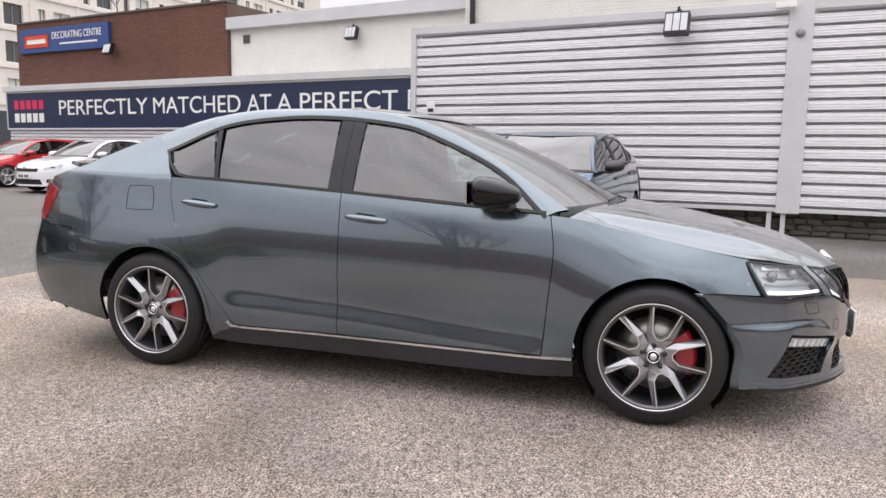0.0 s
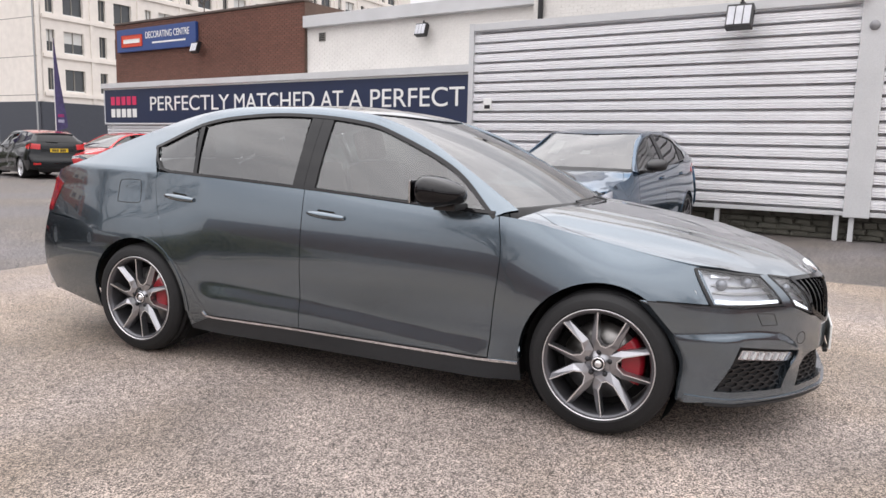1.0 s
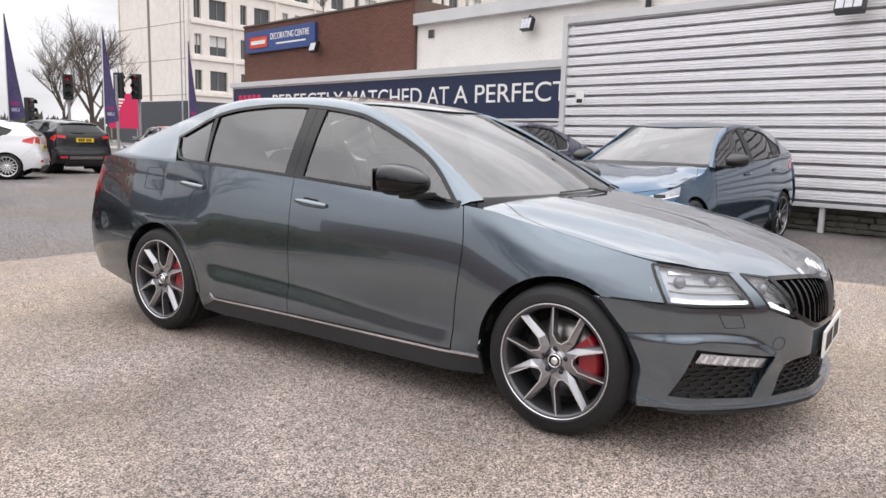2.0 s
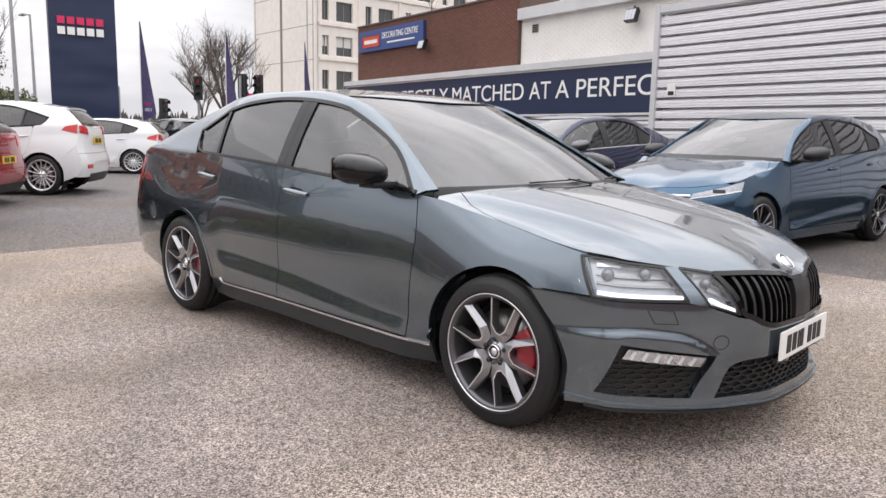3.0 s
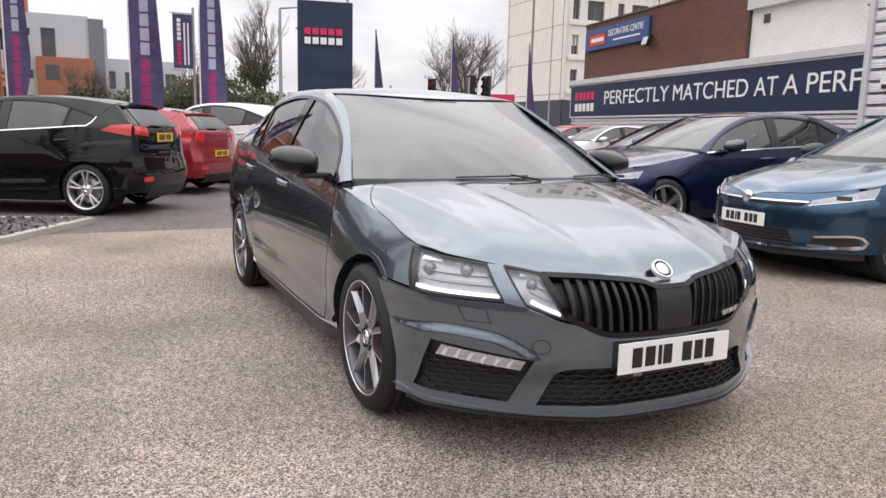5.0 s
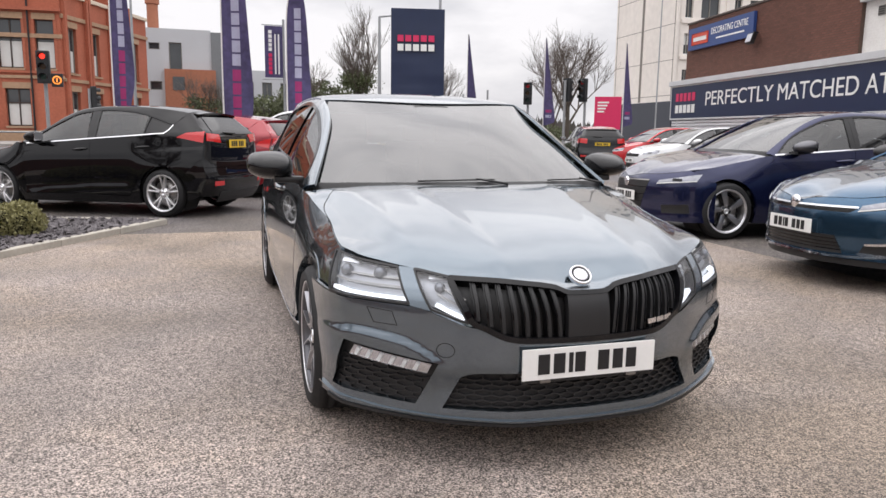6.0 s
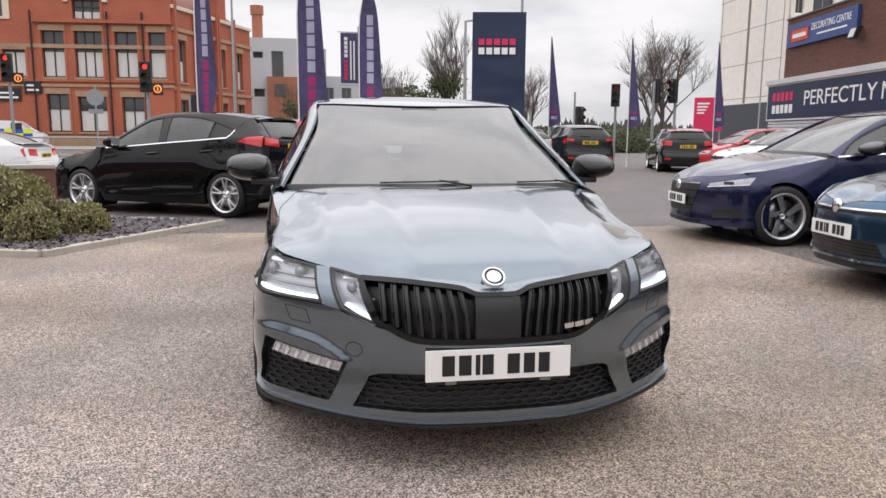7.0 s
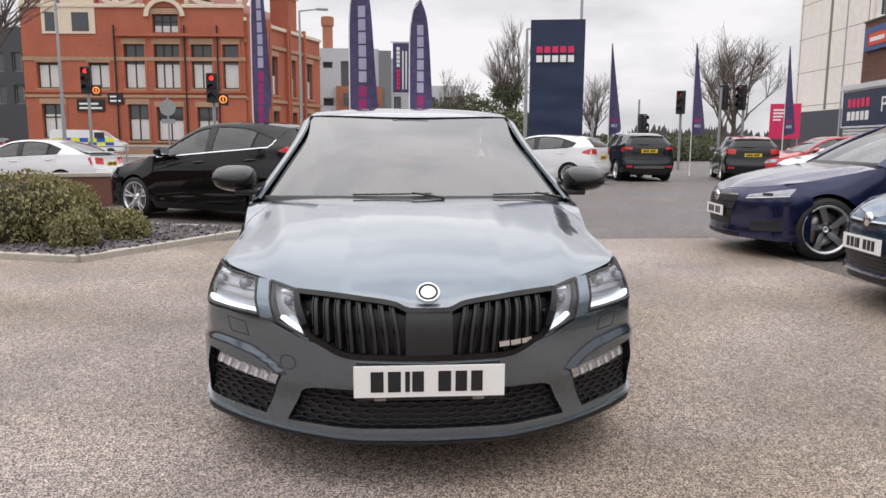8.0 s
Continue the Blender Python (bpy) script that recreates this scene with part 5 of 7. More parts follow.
def cabin(root, sh, s, hero):
    """Dark interior with floor, seats and dashboard."""
    df, dm = s["doorfront"], s["door_mid"]
    z0 = 0.42
    part("cabin_floor", box(s["tail"] + 0.55, -0.70, 0.36, df[-1][0] + 0.1, 0.70, z0), CABIN, root)
    part("dashboard", box(df[-1][0] - 0.38, -0.70, 0.62, df[-1][0] + 0.14, 0.70, sh.belt(0.5) - 0.03, 0.06), CABIN, root)
    part("parcel_shelf", box(s["tail"] + 0.5, -0.62, 0.88, -1.15 * s["axle"] / 1.34, 0.62, 0.96, 0.02), CABIN, root)
    seats = [(-0.08, -0.37, 0.27), (-0.08, 0.37, 0.27), (-0.92, -0.36, 0.32), (-0.92, 0.36, 0.32)]
    for x, y, w in seats:
        bm = box(x - 0.28, y - w, z0, x + 0.28, y + w, 0.60, 0.07)
        tilt = Matrix.Translation((x - 0.26, y, 0.58)) @ Matrix.Rotation(radians(-16), 4, "Y")
        box(-0.07, -w * 0.92, 0.0, 0.07, w * 0.92, 0.56, 0.06, bm, tilt)
        box(-0.05, -0.13, 0.58, 0.05, 0.13, 0.77 if x > -0.5 else 0.70, 0.045, bm, tilt)
        part("seat", bm, CABIN, root)
    tm = Matrix.Translation((df[-1][0] - 0.48, -0.37, sh.belt(0.5) - 0.06)) @ Matrix.Rotation(radians(-62), 4, "Y")
    pr = lathe([(0.185 + 0.015 * math.cos(radians(a)), 0.015 * math.sin(radians(a))) for a in range(0, 361, 60)], 24)
    bmesh.ops.transform(pr, matrix=tm @ Matrix.Rotation(radians(90), 4, "X"), verts=pr.verts)
    part("steering_wheel", pr, CABIN, root)


def rear_face(root, sh, s, color, hero, z0, z1):
    """The tail below the screen: bumper and boot face."""
    us = np.linspace(1, -1, 31)
    R = lambda zs: np.array([[sh.rear(u, z) for z in zs] for u in us])
    zs = s.get("rear_split", 0.66)
    part("rear_bumper", skin(R(np.linspace(0.285, zs, 10)), None, 0, 0.02), color, root)
    part("boot_face", skin(R(np.linspace(zs + 0.006, z1, 12)), None, 0, 0.02), color, root)
    inner = np.linspace(0.74, -0.74, 21)
    part("rear_valance", skin(np.array([[sh.rear(u, z) for z in np.linspace(0.20, 0.34, 4)] for u in inner]), None, 0.006, 0.02), BLACK, root)
    if s.get("rear_bar"):
        part("skid_bar", skin(np.array([[sh.rear(u, z) for z in (0.40, 0.48)] for u in np.linspace(0.6, -0.6, 15)]), None, 0.012, 0.02), s["rear_bar"], root)
    pz = s.get("rear_plate_z", 0.80)
    pr = sh.rear(0, pz)
    plate(root, pose(pr[0] - 0.02, 0, pz, s.get("rear_plate_tilt", 0), 0, -90), True)
    if not hero:
        for sgn in (-1, 1):
            ends = sorted((sgn * 0.66, sgn * 0.90), reverse=True)
            part("reflector", skin(np.array([[sh.rear(u, z) for z in (0.425, 0.455, 0.485)] for u in np.linspace(ends[0], ends[1], 8)]), None, 0.006, 0.008), RED_LENS, root)
    tl = s.get("tail_lamp", (0.52, 0.93, 0.78, 0.98))
    for sgn in (-1, 1):
        g = coons(bend([(sgn * tl[0], tl[2]), (sgn * tl[1], tl[2] + 0.03)], 10), bend([(sgn * tl[0], tl[3] - 0.02), (sgn * tl[1], tl[3])], 10), bend([(sgn * tl[0], tl[2]), (sgn * tl[0], tl[3] - 0.02)], 6), bend([(sgn * tl[1], tl[2] + 0.03), (sgn * tl[1], tl[3])], 6))
        part("tail_lamp", skin(g, lambda u, z: sh.rear(u, z), 0.003 if hero else 0.008, 0.012, sgn > 0), SMOKED_LENS if hero else RED_LENS, root)


def rear_hatch(root, sh, s, color, hero):
    rear_face(root, sh, s, color, hero, 0.3, s["belt_rear"])
    us = np.linspace(1, -1, 25)
    zs = np.linspace(s["belt_rear"] + 0.006, s["hatch_top"], 10)
    part("tailgate", skin(np.array([[sh.rear(u, z) for z in zs] for u in us]), None, -0.004, 0.02), color, root)
    us2 = np.linspace(0.80, -0.80, 21)
    zg = np.linspace(s["belt_rear"] + 0.05, s["hatch_top"] - 0.06, 8)
    part("rear_screen", skin(np.array([[sh.rear(u, z) for z in zg] for u in us2]), None, 0.003, 0.004), GLOSS_BLACK, root)
    p = sh.rear(0, s["hatch_top"])
    sp = np.array([[np.array((s["roof_rear"] + 0.05 - (s["roof_rear"] + 0.05 - p[0] + 0.06) * k, v * (sh.y(s["roof_rear"], sh.inner(s["roof_rear"])) - 0.03), sh.inner(s["roof_rear"]) + s["crown"] * (1 - v * v) - 0.02 * k + 0.004)) for v in np.linspace(-1, 1, 15)] for k in np.linspace(1, 0, 5)])
    part("roof_spoiler", skin(sp, None, 0, 0.03), color, root)
    px = sh.rear(0, s["belt_rear"] + 0.06)
    part("rear_wiper", rod((px[0] - 0.02, 0.0, s["belt_rear"] + 0.06), (px[0] - 0.015, 0.34, s["belt_rear"] + 0.07), 0.014, 0.008), BLACK, root)

# ---- ground ----
FORECOURT = asphalt("forecourt_tarmac", (0.056, 0.046, 0.038), (0.352, 0.296, 0.255), 195.0, 0.45)
TARMAC = asphalt("dark_tarmac", (0.018, 0.016, 0.016), (0.145, 0.132, 0.127), 110.0, 0.55)


def sheet(pts, z, bm=None):
    bm = bm or bmesh.new()
    bm.faces.new([bm.verts.new((x, y, z)) for x, y in pts])
    return bm


tagged(part("ground", sheet([(-600, -600), (600, -600), (600, 600), (-600, 600)], -0.004), TARMAC), "worn dark tarmac of the car park and road", "ground", kind="structure")
tagged(part("pavement", sheet([(-4.66, -30), (60, -30), (60, 4.15), (-4.55, 4.15), (-4.5, 1.0)], 0.0), FORECOURT), "damp brown chipped tarmac forecourt", "forecourt", kind="structure")


# ---- walls along one side ----
def along(base, slope):
    """Pose of a wall that runs along its own x, whose face looks along its own -y; base is its origin on the ground."""
    return pose(base[0], base[1], 0, 0, 0, math.degrees(math.atan(slope)))


CLAD = mat("galvanised_cladding", (0.86, 0.86, 0.88), 0.42, 0.15, var=0.05, scale=0.8, grain=12)
CAPPING = mat("grey_capping", (0.56, 0.565, 0.575), 0.5, 0.1, var=0.10, scale=1.5)
fence_m = along((-3.57, 9.28), -0.155)
fence = thing("wall_corrugated", fence_m, "pale galvanised corrugated steel screen on short posts", "cladding wall", kind="structure")


def corrugated(x0, x1, z0, z1, pitch=0.182, bm=None):
    """Cladding with a deep groove and three shallow ribs in each pitch."""
    bm = bm or bmesh.new()
    prof, z = [], z0
    while z < z1 - 0.02:
        for dz, y in ((0.0, 0.0), (0.004, 0.20), (0.048, 0.20), (0.051, -0.006), (0.068, -0.006), (0.073, 0.014), (0.080, 0.014), (0.084, -0.006), (0.108, -0.006), (0.113, 0.014), (0.120, 0.014), (0.124, -0.006), (0.150, -0.006), (0.155, 0.014), (0.162, 0.002)):
            if z + dz * pitch / 0.182 <= z1:
                prof.append((z + dz * pitch / 0.182, y))
        z += pitch
    prof.append((z1, 0.0))
    a, b = [bm.verts.new((x0, y, zz)) for zz, y in prof], [bm.verts.new((x1, y, zz)) for zz, y in prof]
    for i in range(len(prof) - 1):
        bm.faces.new((a[i], b[i], b[i + 1], a[i + 1]))
    return bm


for x0, x1 in ((0.10, 6.52), (6.86, 13.2), (13.55, 20.0)):
    part("cladding_sheet", corrugated(x0, x1, 0.44, 3.42), CLAD, fence)
    part("capping", box(x0, -0.05, 3.42, x1, 0.10, 3.55, 0.008), CAPPING, fence)
    part("base_rail", box(x0, -0.03, 0.38, x1, 0.06, 0.442, 0.006), CAPPING, fence)
for x in (0.0, 6.52, 13.2):
    w = 0.10 if x == 0 else 0.34
    part("cover_post", box(x, -0.055, 0.36, x + w, 0.10, 3.56, 0.008), CAPPING, fence)
for x in (1.6, 4.7, 6.4, 6.6, 9.4, 12.9):
    part("leg", box(x, 0.0, 0.0, x + 0.07, 0.08, 0.40, 0.006), CAPPING, fence)
part("return_panel", box(0.0, 0.10, 0.3, 0.06, 6.0, 3.5), CAPPING, fence)
part("wall_back", box(0.1, 0.6, 0.4, 20.0, 0.7, 3.4), CAPPING, fence)

# low stone wall below the screen
STONE = mat("dark_rubble_stone", (0.12, 0.115, 0.095), 0.85, var=0.35, scale=5, grain=40, bump=0.006, per_piece=0.3)
stone_wall = thing("wall_low_stone", fence_m @ pose(0.1, 0.25, 0), "low mossy rubble stone wall under the steel screen", "stone wall", kind="structure")
part("core", box(0, 0.06, 0, 19.9, 0.26, 0.42), STONE, stone_wall)

# sign board over a ribbed shutter
sign_m = along((-23.2, 17.812), -0.18)
SIGN_LEN = 19.0
sign = thing("wall_sign_board", sign_m, "long navy sign board with white slogan lettering", "sign board", kind="structure")
part("board", box(0, -0.06, 1.90, SIGN_LEN, 0.06, 3.22), NAVY, sign)
part("canopy_trim", box(-0.12, -0.16, 3.26, SIGN_LEN, 0.60, 3.46, 0.01), CAPPING, sign)
part("edge_trim", box(-0.05, -0.075, 3.205, SIGN_LEN, 0.06, 3.262, 0.006), WHITE, sign)
part("edge_trim", box(-0.05, -0.075, 1.84, SIGN_LEN, 0.06, 1.905, 0.006), CAPPING, sign)
part("edge_trim", box(-0.06, -0.075, 1.905, -0.002, 0.06, 3.203, 0.006), CAPPING, sign)
part("shutter", corrugated(0, SIGN_LEN, 0.0, 1.84, 0.12), CLAD, sign)
K = math.sqrt(1 + 0.18 ** 2)
for text, xa, xb in (("PERFECTLY", -20.18, -15.62), ("MATCHED", -15.33, -11.55), ("AT", -11.27, -10.33), ("A", -10.12, -9.55), ("PERFECT", -9.28, -5.98), ("PRICE", -5.65, -3.9)):
    u0, u1 = (xa + 23.2) * K, (xb + 23.2) * K
    words("lettering", text, 0.76, WHITE, pose((u0 + u1) / 2, -0.066, 2.60, 90, 0, 0), sign, 0.01, u1 - u0)
# trade mark: plain crimson and white blocks
for k in range(5):
    part("mark_block", box(0.44 + k * 0.37, -0.070, 2.60, 0.44 + k * 0.37 + 0.27, -0.061, 2.93, 0.01), PINK, sign)
    part("mark_block", box(0.44 + k * 0.37, -0.070, 2.12, 0.44 + k * 0.37 + 0.27, -0.061, 2.45, 0.01), WHITE, sign)

# brick block and white-painted block behind
BRICK = mat("brown_brick", (0.145, 0.064, 0.045), 0.8, var=0.42, scale=0.7, grain=30, bump=0.002, per_piece=0.5)
MORTAR = mat("dark_mortar", (0.10, 0.065, 0.05), 0.9, var=0.2)
WHITE_BRICK = mat("white_painted_brick", (0.72, 0.70, 0.67), 0.6, var=0.08, scale=1.5, grain=20, bump=0.002)
block_m = along((-23.3, 18.45), -0.18)
brick_block = thing("wall_brick", block_m, "weathered brown brick parapet wall", "brick wall", kind="structure")
part("brick_core", box(0, 0.006, 0.0, 10.95, 9.0, 5.86), MORTAR, brick_block)
part("coping", box(-0.03, -0.05, 5.86, 10.98, 0.35, 5.93, 0.01), mat("dark_coping", (0.10, 0.08, 0.07), 0.8), brick_block)
white_block = thing("wall_white", block_m, "white-painted brick wall with a grey fascia", "brick wall", kind="structure")
part("wall_face", box(10.96, 0.12, 0.0, 19.6, 9.0, 5.05), WHITE_BRICK, white_block)
part("fascia", box(10.96, -0.10, 5.0, 19.7, 0.5, 5.36, 0.01), CAPPING, white_block)
part("wall_face", box(19.6, -0.4, 0.0, 45.0, 9.0, 5.9), WHITE_BRICK, white_block)


# ---- the grey saloon ----
GREY = paint("quartz_grey_paint", (0.112, 0.144, 0.173), 0.92, 1.68)
XTREME = {"spokes": 10, "folded": True, "capbright": 0, "caliper": 8, "dark": mat("silver_spoke", (0.36, 0.36, 0.38), 0.30, 0.9, var=0.08, grain=150), "barrel": mat("dark_barrel", (0.12, 0.12, 0.13), 0.35, 0.8, var=0.08), "bolt": ALLOY_DARK}
hero, hsh = build_car("saloon_car", SALOON, pose(0, 0, 0), GREY, "dark metallic grey saloon car, wet, standing on the forecourt", "car", style=XTREME, hero=True)

HATCH = dict(SALOON)
HATCH.update(
    axle=1.31, nose=2.18, tail=-2.10,
    width=[(-2.2, 0.74), (-2.0, 0.82), (-1.6, 0.875), (-1.0, 0.89), (0, 0.893), (1.0, 0.888), (1.5, 0.88), (1.75, 0.86), (1.95, 0.80)],
    belt=[(-2.2, 1.12), (-1.3, 1.09), (-0.9, 1.06), (-0.2, 1.01), (0.45, 0.96), (0.86, 0.935), (1.0, 0.955), (1.12, 0.89), (1.42, 0.83), (1.8, 0.76)],
    wintop=[(0.835, 0.935), (0.58, 1.13), (0.21, 1.31), (0.03, 1.365), (-0.285, 1.405), (-0.61, 1.40), (-0.96, 1.36), (-1.45, 1.22)],
    inner=[(0.93, 0.965), (0.60, 1.15), (0.30, 1.32), (0.02, 1.41), (-0.3, 1.445), (-0.7, 1.45), (-1.1, 1.43), (-1.50, 1.385), (-1.70, 1.35)],
    quarter=[(-1.93, 1.10), (-1.80, 1.20), (-1.72, 1.28), (-1.66, 1.33), (-1.60, 1.37)],
    roof_rear=-1.58, hatch=True, belt_rear=1.05, hatch_top=1.38, qglass=-1.02, door_mid=-0.20,
    rearlean=[(0.2, 0.10), (0.3, 0.03), (0.5, 0.0), (0.62, 0.03), (0.75, 0.06), (1.0, 0.09), (1.1, 0.13), (1.2, 0.22), (1.28, 0.31), (1.38, 0.43)],
    doorback=[(-0.80, 0.285), (-0.86, 0.355), (-1.02, 0.587), (-1.11, 0.735), (-1.18, 0.95), (-1.20, 1.07)],
    tail_lamp=(0.66, 0.98, 0.88, 1.06), side_lamp=[(-1.90, 0.88), (-1.66, 0.93), (-1.70, 0.99), (-1.93, 1.06)],
)
FIVE = {"spokes": 5, "w0": 0.05, "w1": 0.03, "inset": 0.0, "dark": ALLOY, "capbright": 0}
TWIN = {"spokes": 10, "twin": 10, "w0": 0.02, "w1": 0.022, "inset": 0.0, "dark": ALLOY}
MULTI = {"spokes": 15, "w0": 0.010, "w1": 0.012, "inset": 0.0, "dark": ALLOY}


def parked(name, spec, x, y, heading, color, label, style=FIVE, group="parked cars", **kw):
    return build_car(name, spec, pose(x, y, 0, 0, 0, heading), color, label, "car", group, style, **kw)


BLUE, NAVYP = paint("blue_paint", (0.036, 0.086, 0.148), 0.85), paint("navy_paint", (0.012, 0.016, 0.060), 0.6)
BLACKP, REDP = paint("black_paint", (0.004, 0.004, 0.005), 0.0, 1.45, 0.0), paint("red_paint", (0.28, 0.012, 0.022), 0.3)
WHITEP, DARKP = paint("white_car_paint", (0.74, 0.75, 0.76), 0.0), paint("charcoal_paint", (0.010, 0.011, 0.013), 0.0, 1.45, 0.1)
BRIGHTRED = paint("bright_red_paint", (0.50, 0.015, 0.02), 0.1)
AURIS = dict(HATCH, axle=1.38, chrome_lip=0.262, nose_low=0.25, grille=((0.50, 0.600), (0.56, 0.640)), headlamp=[(0.97, 0.690), (0.56, 0.612), (0.58, 0.655), (1.03, 0.775)], mirrormat=BLACK, intake=((0.48, 0.285), (0.42, 0.42)), fog=[(0.92, 0.30), (0.58, 0.295), (0.62, 0.37), (0.90, 0.39)], fog_trim=CHROME, emblem_z=0.645, plate_z=0.47)
COUPE = dict(SALOON, axle=1.41, grille=((0.32, 0.31), (0.43, 0.635)), intake=((0.46, 0.20), (0.46, 0.24)), fog=[(0.90, 0.29), (0.60, 0.275), (0.59, 0.365), (0.88, 0.39)], headlamp=[(0.94, 0.642), (0.53, 0.602), (0.55, 0.640), (0.98, 0.718)], emblem_z=0.60, plate_z=0.45, grille_trim=STEEL, belt_trim=CHROME, mirror_x=0.55, mirrormat=GUNMETAL)
FOCUS = dict(HATCH, rear_plate_z=0.97, belt_trim=CHROME, tail_lamp=(0.60, 0.99, 0.98, 1.11), side_lamp=[(-1.91, 0.985), (-1.52, 1.05), (-1.66, 1.11), (-1.92, 1.13)])
LOWPLATE = dict(HATCH, rear_plate_z=0.69, rear_split=0.55)
DARKPAINT = dict(HATCH, rear_plate_z=0.86, roofmat=BRIGHTRED)
TURB = {"spokes": 5, "w0": 0.05, "w1": 0.075, "inset": 0.01, "swirl": 14, "dark": ALLOY_DARK, "face": mat("satin_alloy", (0.40, 0.40, 0.42), 0.35, 0.9)}
SWIRL = {"spokes": 10, "twin": 12, "w0": 0.018, "w1": 0.03, "inset": 0.010, "swirl": 10, "dark": ALLOY_DARK, "barrel": GUNMETAL, "face": TURB["face"]}
blue_root, _ = parked("hatchback_car", AURIS, -0.255, 5.82, -96.6, BLUE, "metallic blue hatchback parked before the steel screen", SWIRL)
blue_root.scale = (1.065, 1.02, 1.045)
coupe_root, _ = parked("coupe_car", COUPE, -3.36, 6.02, -96.6, NAVYP, "dark navy coupe parked beside a blue hatchback", TURB)
coupe_root.scale = (1.03, 1.03, 1.06)
focus_root, _ = parked("hatchback_car", FOCUS, -7.50, -2.64, -117.5, BLACKP, "black hatchback with chrome window line beside the planted bed", TWIN)
focus_root.scale = (0.965, 1.0, 1.035)
parked("hatchback_car", LOWPLATE, -10.5, -1.4, -125, REDP, "dark red hatchback parked in a row", FIVE)
van_root, _ = parked("people_carrier_car", dict(HATCH, rear_plate_z=0.86, tail_lamp=(0.62, 0.99, 0.95, 1.10), side_lamp=[(-1.91, 0.97), (-1.66, 1.02), (-1.72, 1.08), (-1.92, 1.12)]), -12.25, 0.6, -125, WHITEP, "white small people carrier parked in a row", MULTI)
van_root.scale = (1.0, 1.0, 1.12)
parked("hatchback_car", HATCH, -17.9, 4.6, -125, WHITEP, "white sloping-backed hybrid car parked in a row", MULTI)
suv_root, _ = parked("suv_car", dict(HATCH, rear_plate_z=0.92, tail_lamp=(0.70, 0.99, 0.95, 1.05), rear_bar=STEEL), -20.3, 8.3, 178, DARKP, "black compact suv seen from behind", FIVE)
suv_root.scale = (1.0, 1.0, 1.06)
parked("hatchback_car", DARKPAINT, -20.0, 12.2, 162, DARKP, "black hatchback with a red roof", FIVE)
parked("hatchback_car", HATCH, -18.3, 14.0, -96, BRIGHTRED, "bright red hatchback parked by the sign wall", FIVE)
parked("hatchback_car", HATCH, -14.6, 12.9, -96, WHITEP, "white hatchback parked by the sign wall", FIVE)
parked("saloon_car", SALOON, -6.6, 8.2, -96, DARKP, "charcoal saloon parked in a row", FIVE)
road_car, _ = parked("saloon_car", SALOON, -13.4, -8.55, -97, WHITEP, "white saloon on the road behind the bed", FIVE, "")
road_car.scale = (0.86, 0.86, 0.86)
parked("hatchback_car", HATCH, -37.0, -22.5, -92, DARKP, "dark hatchback on the far road", FIVE, "")


def paper(parent, x, y, z, w_, h_, tilt):
    """A sheet of paper behind a windscreen."""
    ob = part("price_paper", box(-0.001, -w_ / 2, -h_ / 2, 0.001, w_ / 2, h_ / 2), WHITE, parent)
    ob.matrix_local = pose(x, y, z, 0, tilt, 0)


for ob in [o for o in scene.objects if o.parent is None and o.name in ("hatchback_car", "coupe_car")]:
    paper(ob, 0.42, 0.02, 1.16, 0.11, 0.09, -58)
    paper(ob, 0.30, -0.42, 1.22, 0.14, 0.30, -58)

# ---- buildings beyond the road ----


def facade(length, height, holes, deep=0.25):
    """A wall face in the x, z plane that looks along -y, with rectangular openings and their reveals."""
    bm = bmesh.new()
    us = sorted({0.0, length, *[h[0] for h in holes], *[h[1] for h in holes]})
    zs = sorted({0.0, height, *[h[2] for h in holes], *[h[3] for h in holes]})
    cache = {}

    def at(u, z):
        if (u, z) not in cache:
            cache[(u, z)] = bm.verts.new((u, 0, z))
        return cache[(u, z)]
    for u0, u1 in zip(us, us[1:]):
        for z0, z1 in zip(zs, zs[1:]):
            cu, cz = (u0 + u1) / 2, (z0 + z1) / 2
            if not any(h[0] < cu < h[1] and h[2] < cz < h[3] for h in holes):
                bm.faces.new((at(u0, z0), at(u1, z0), at(u1, z1), at(u0, z1)))
    for u0, u1, z0, z1 in [h[:4] for h in holes]:
        o = [(u0, z0), (u1, z0), (u1, z1), (u0, z1)]
        for a, b in zip(o, o[1:] + o[:1]):
            bm.faces.new((at(*a), at(*b), bm.verts.new((b[0], deep, b[1])), bm.verts.new((a[0], deep, a[1]))))
    return bm


PANE = mat("dark_window_pane", (0.045, 0.05, 0.055), 0.08, var=0.3, scale=0.6, spec=0.8)
BLIND = mat("pale_blind", (0.62, 0.62, 0.60), 0.8, var=0.05)
FRAME = mat("window_frame_grey", (0.20, 0.19, 0.17), 0.6)
CONCRETE = mat("beige_concrete", (0.76, 0.71, 0.655), 0.85, var=0.10, scale=0.12, grain=1.2)
JOINT = mat("dark_joint", (0.20, 0.18, 0.16), 0.9)


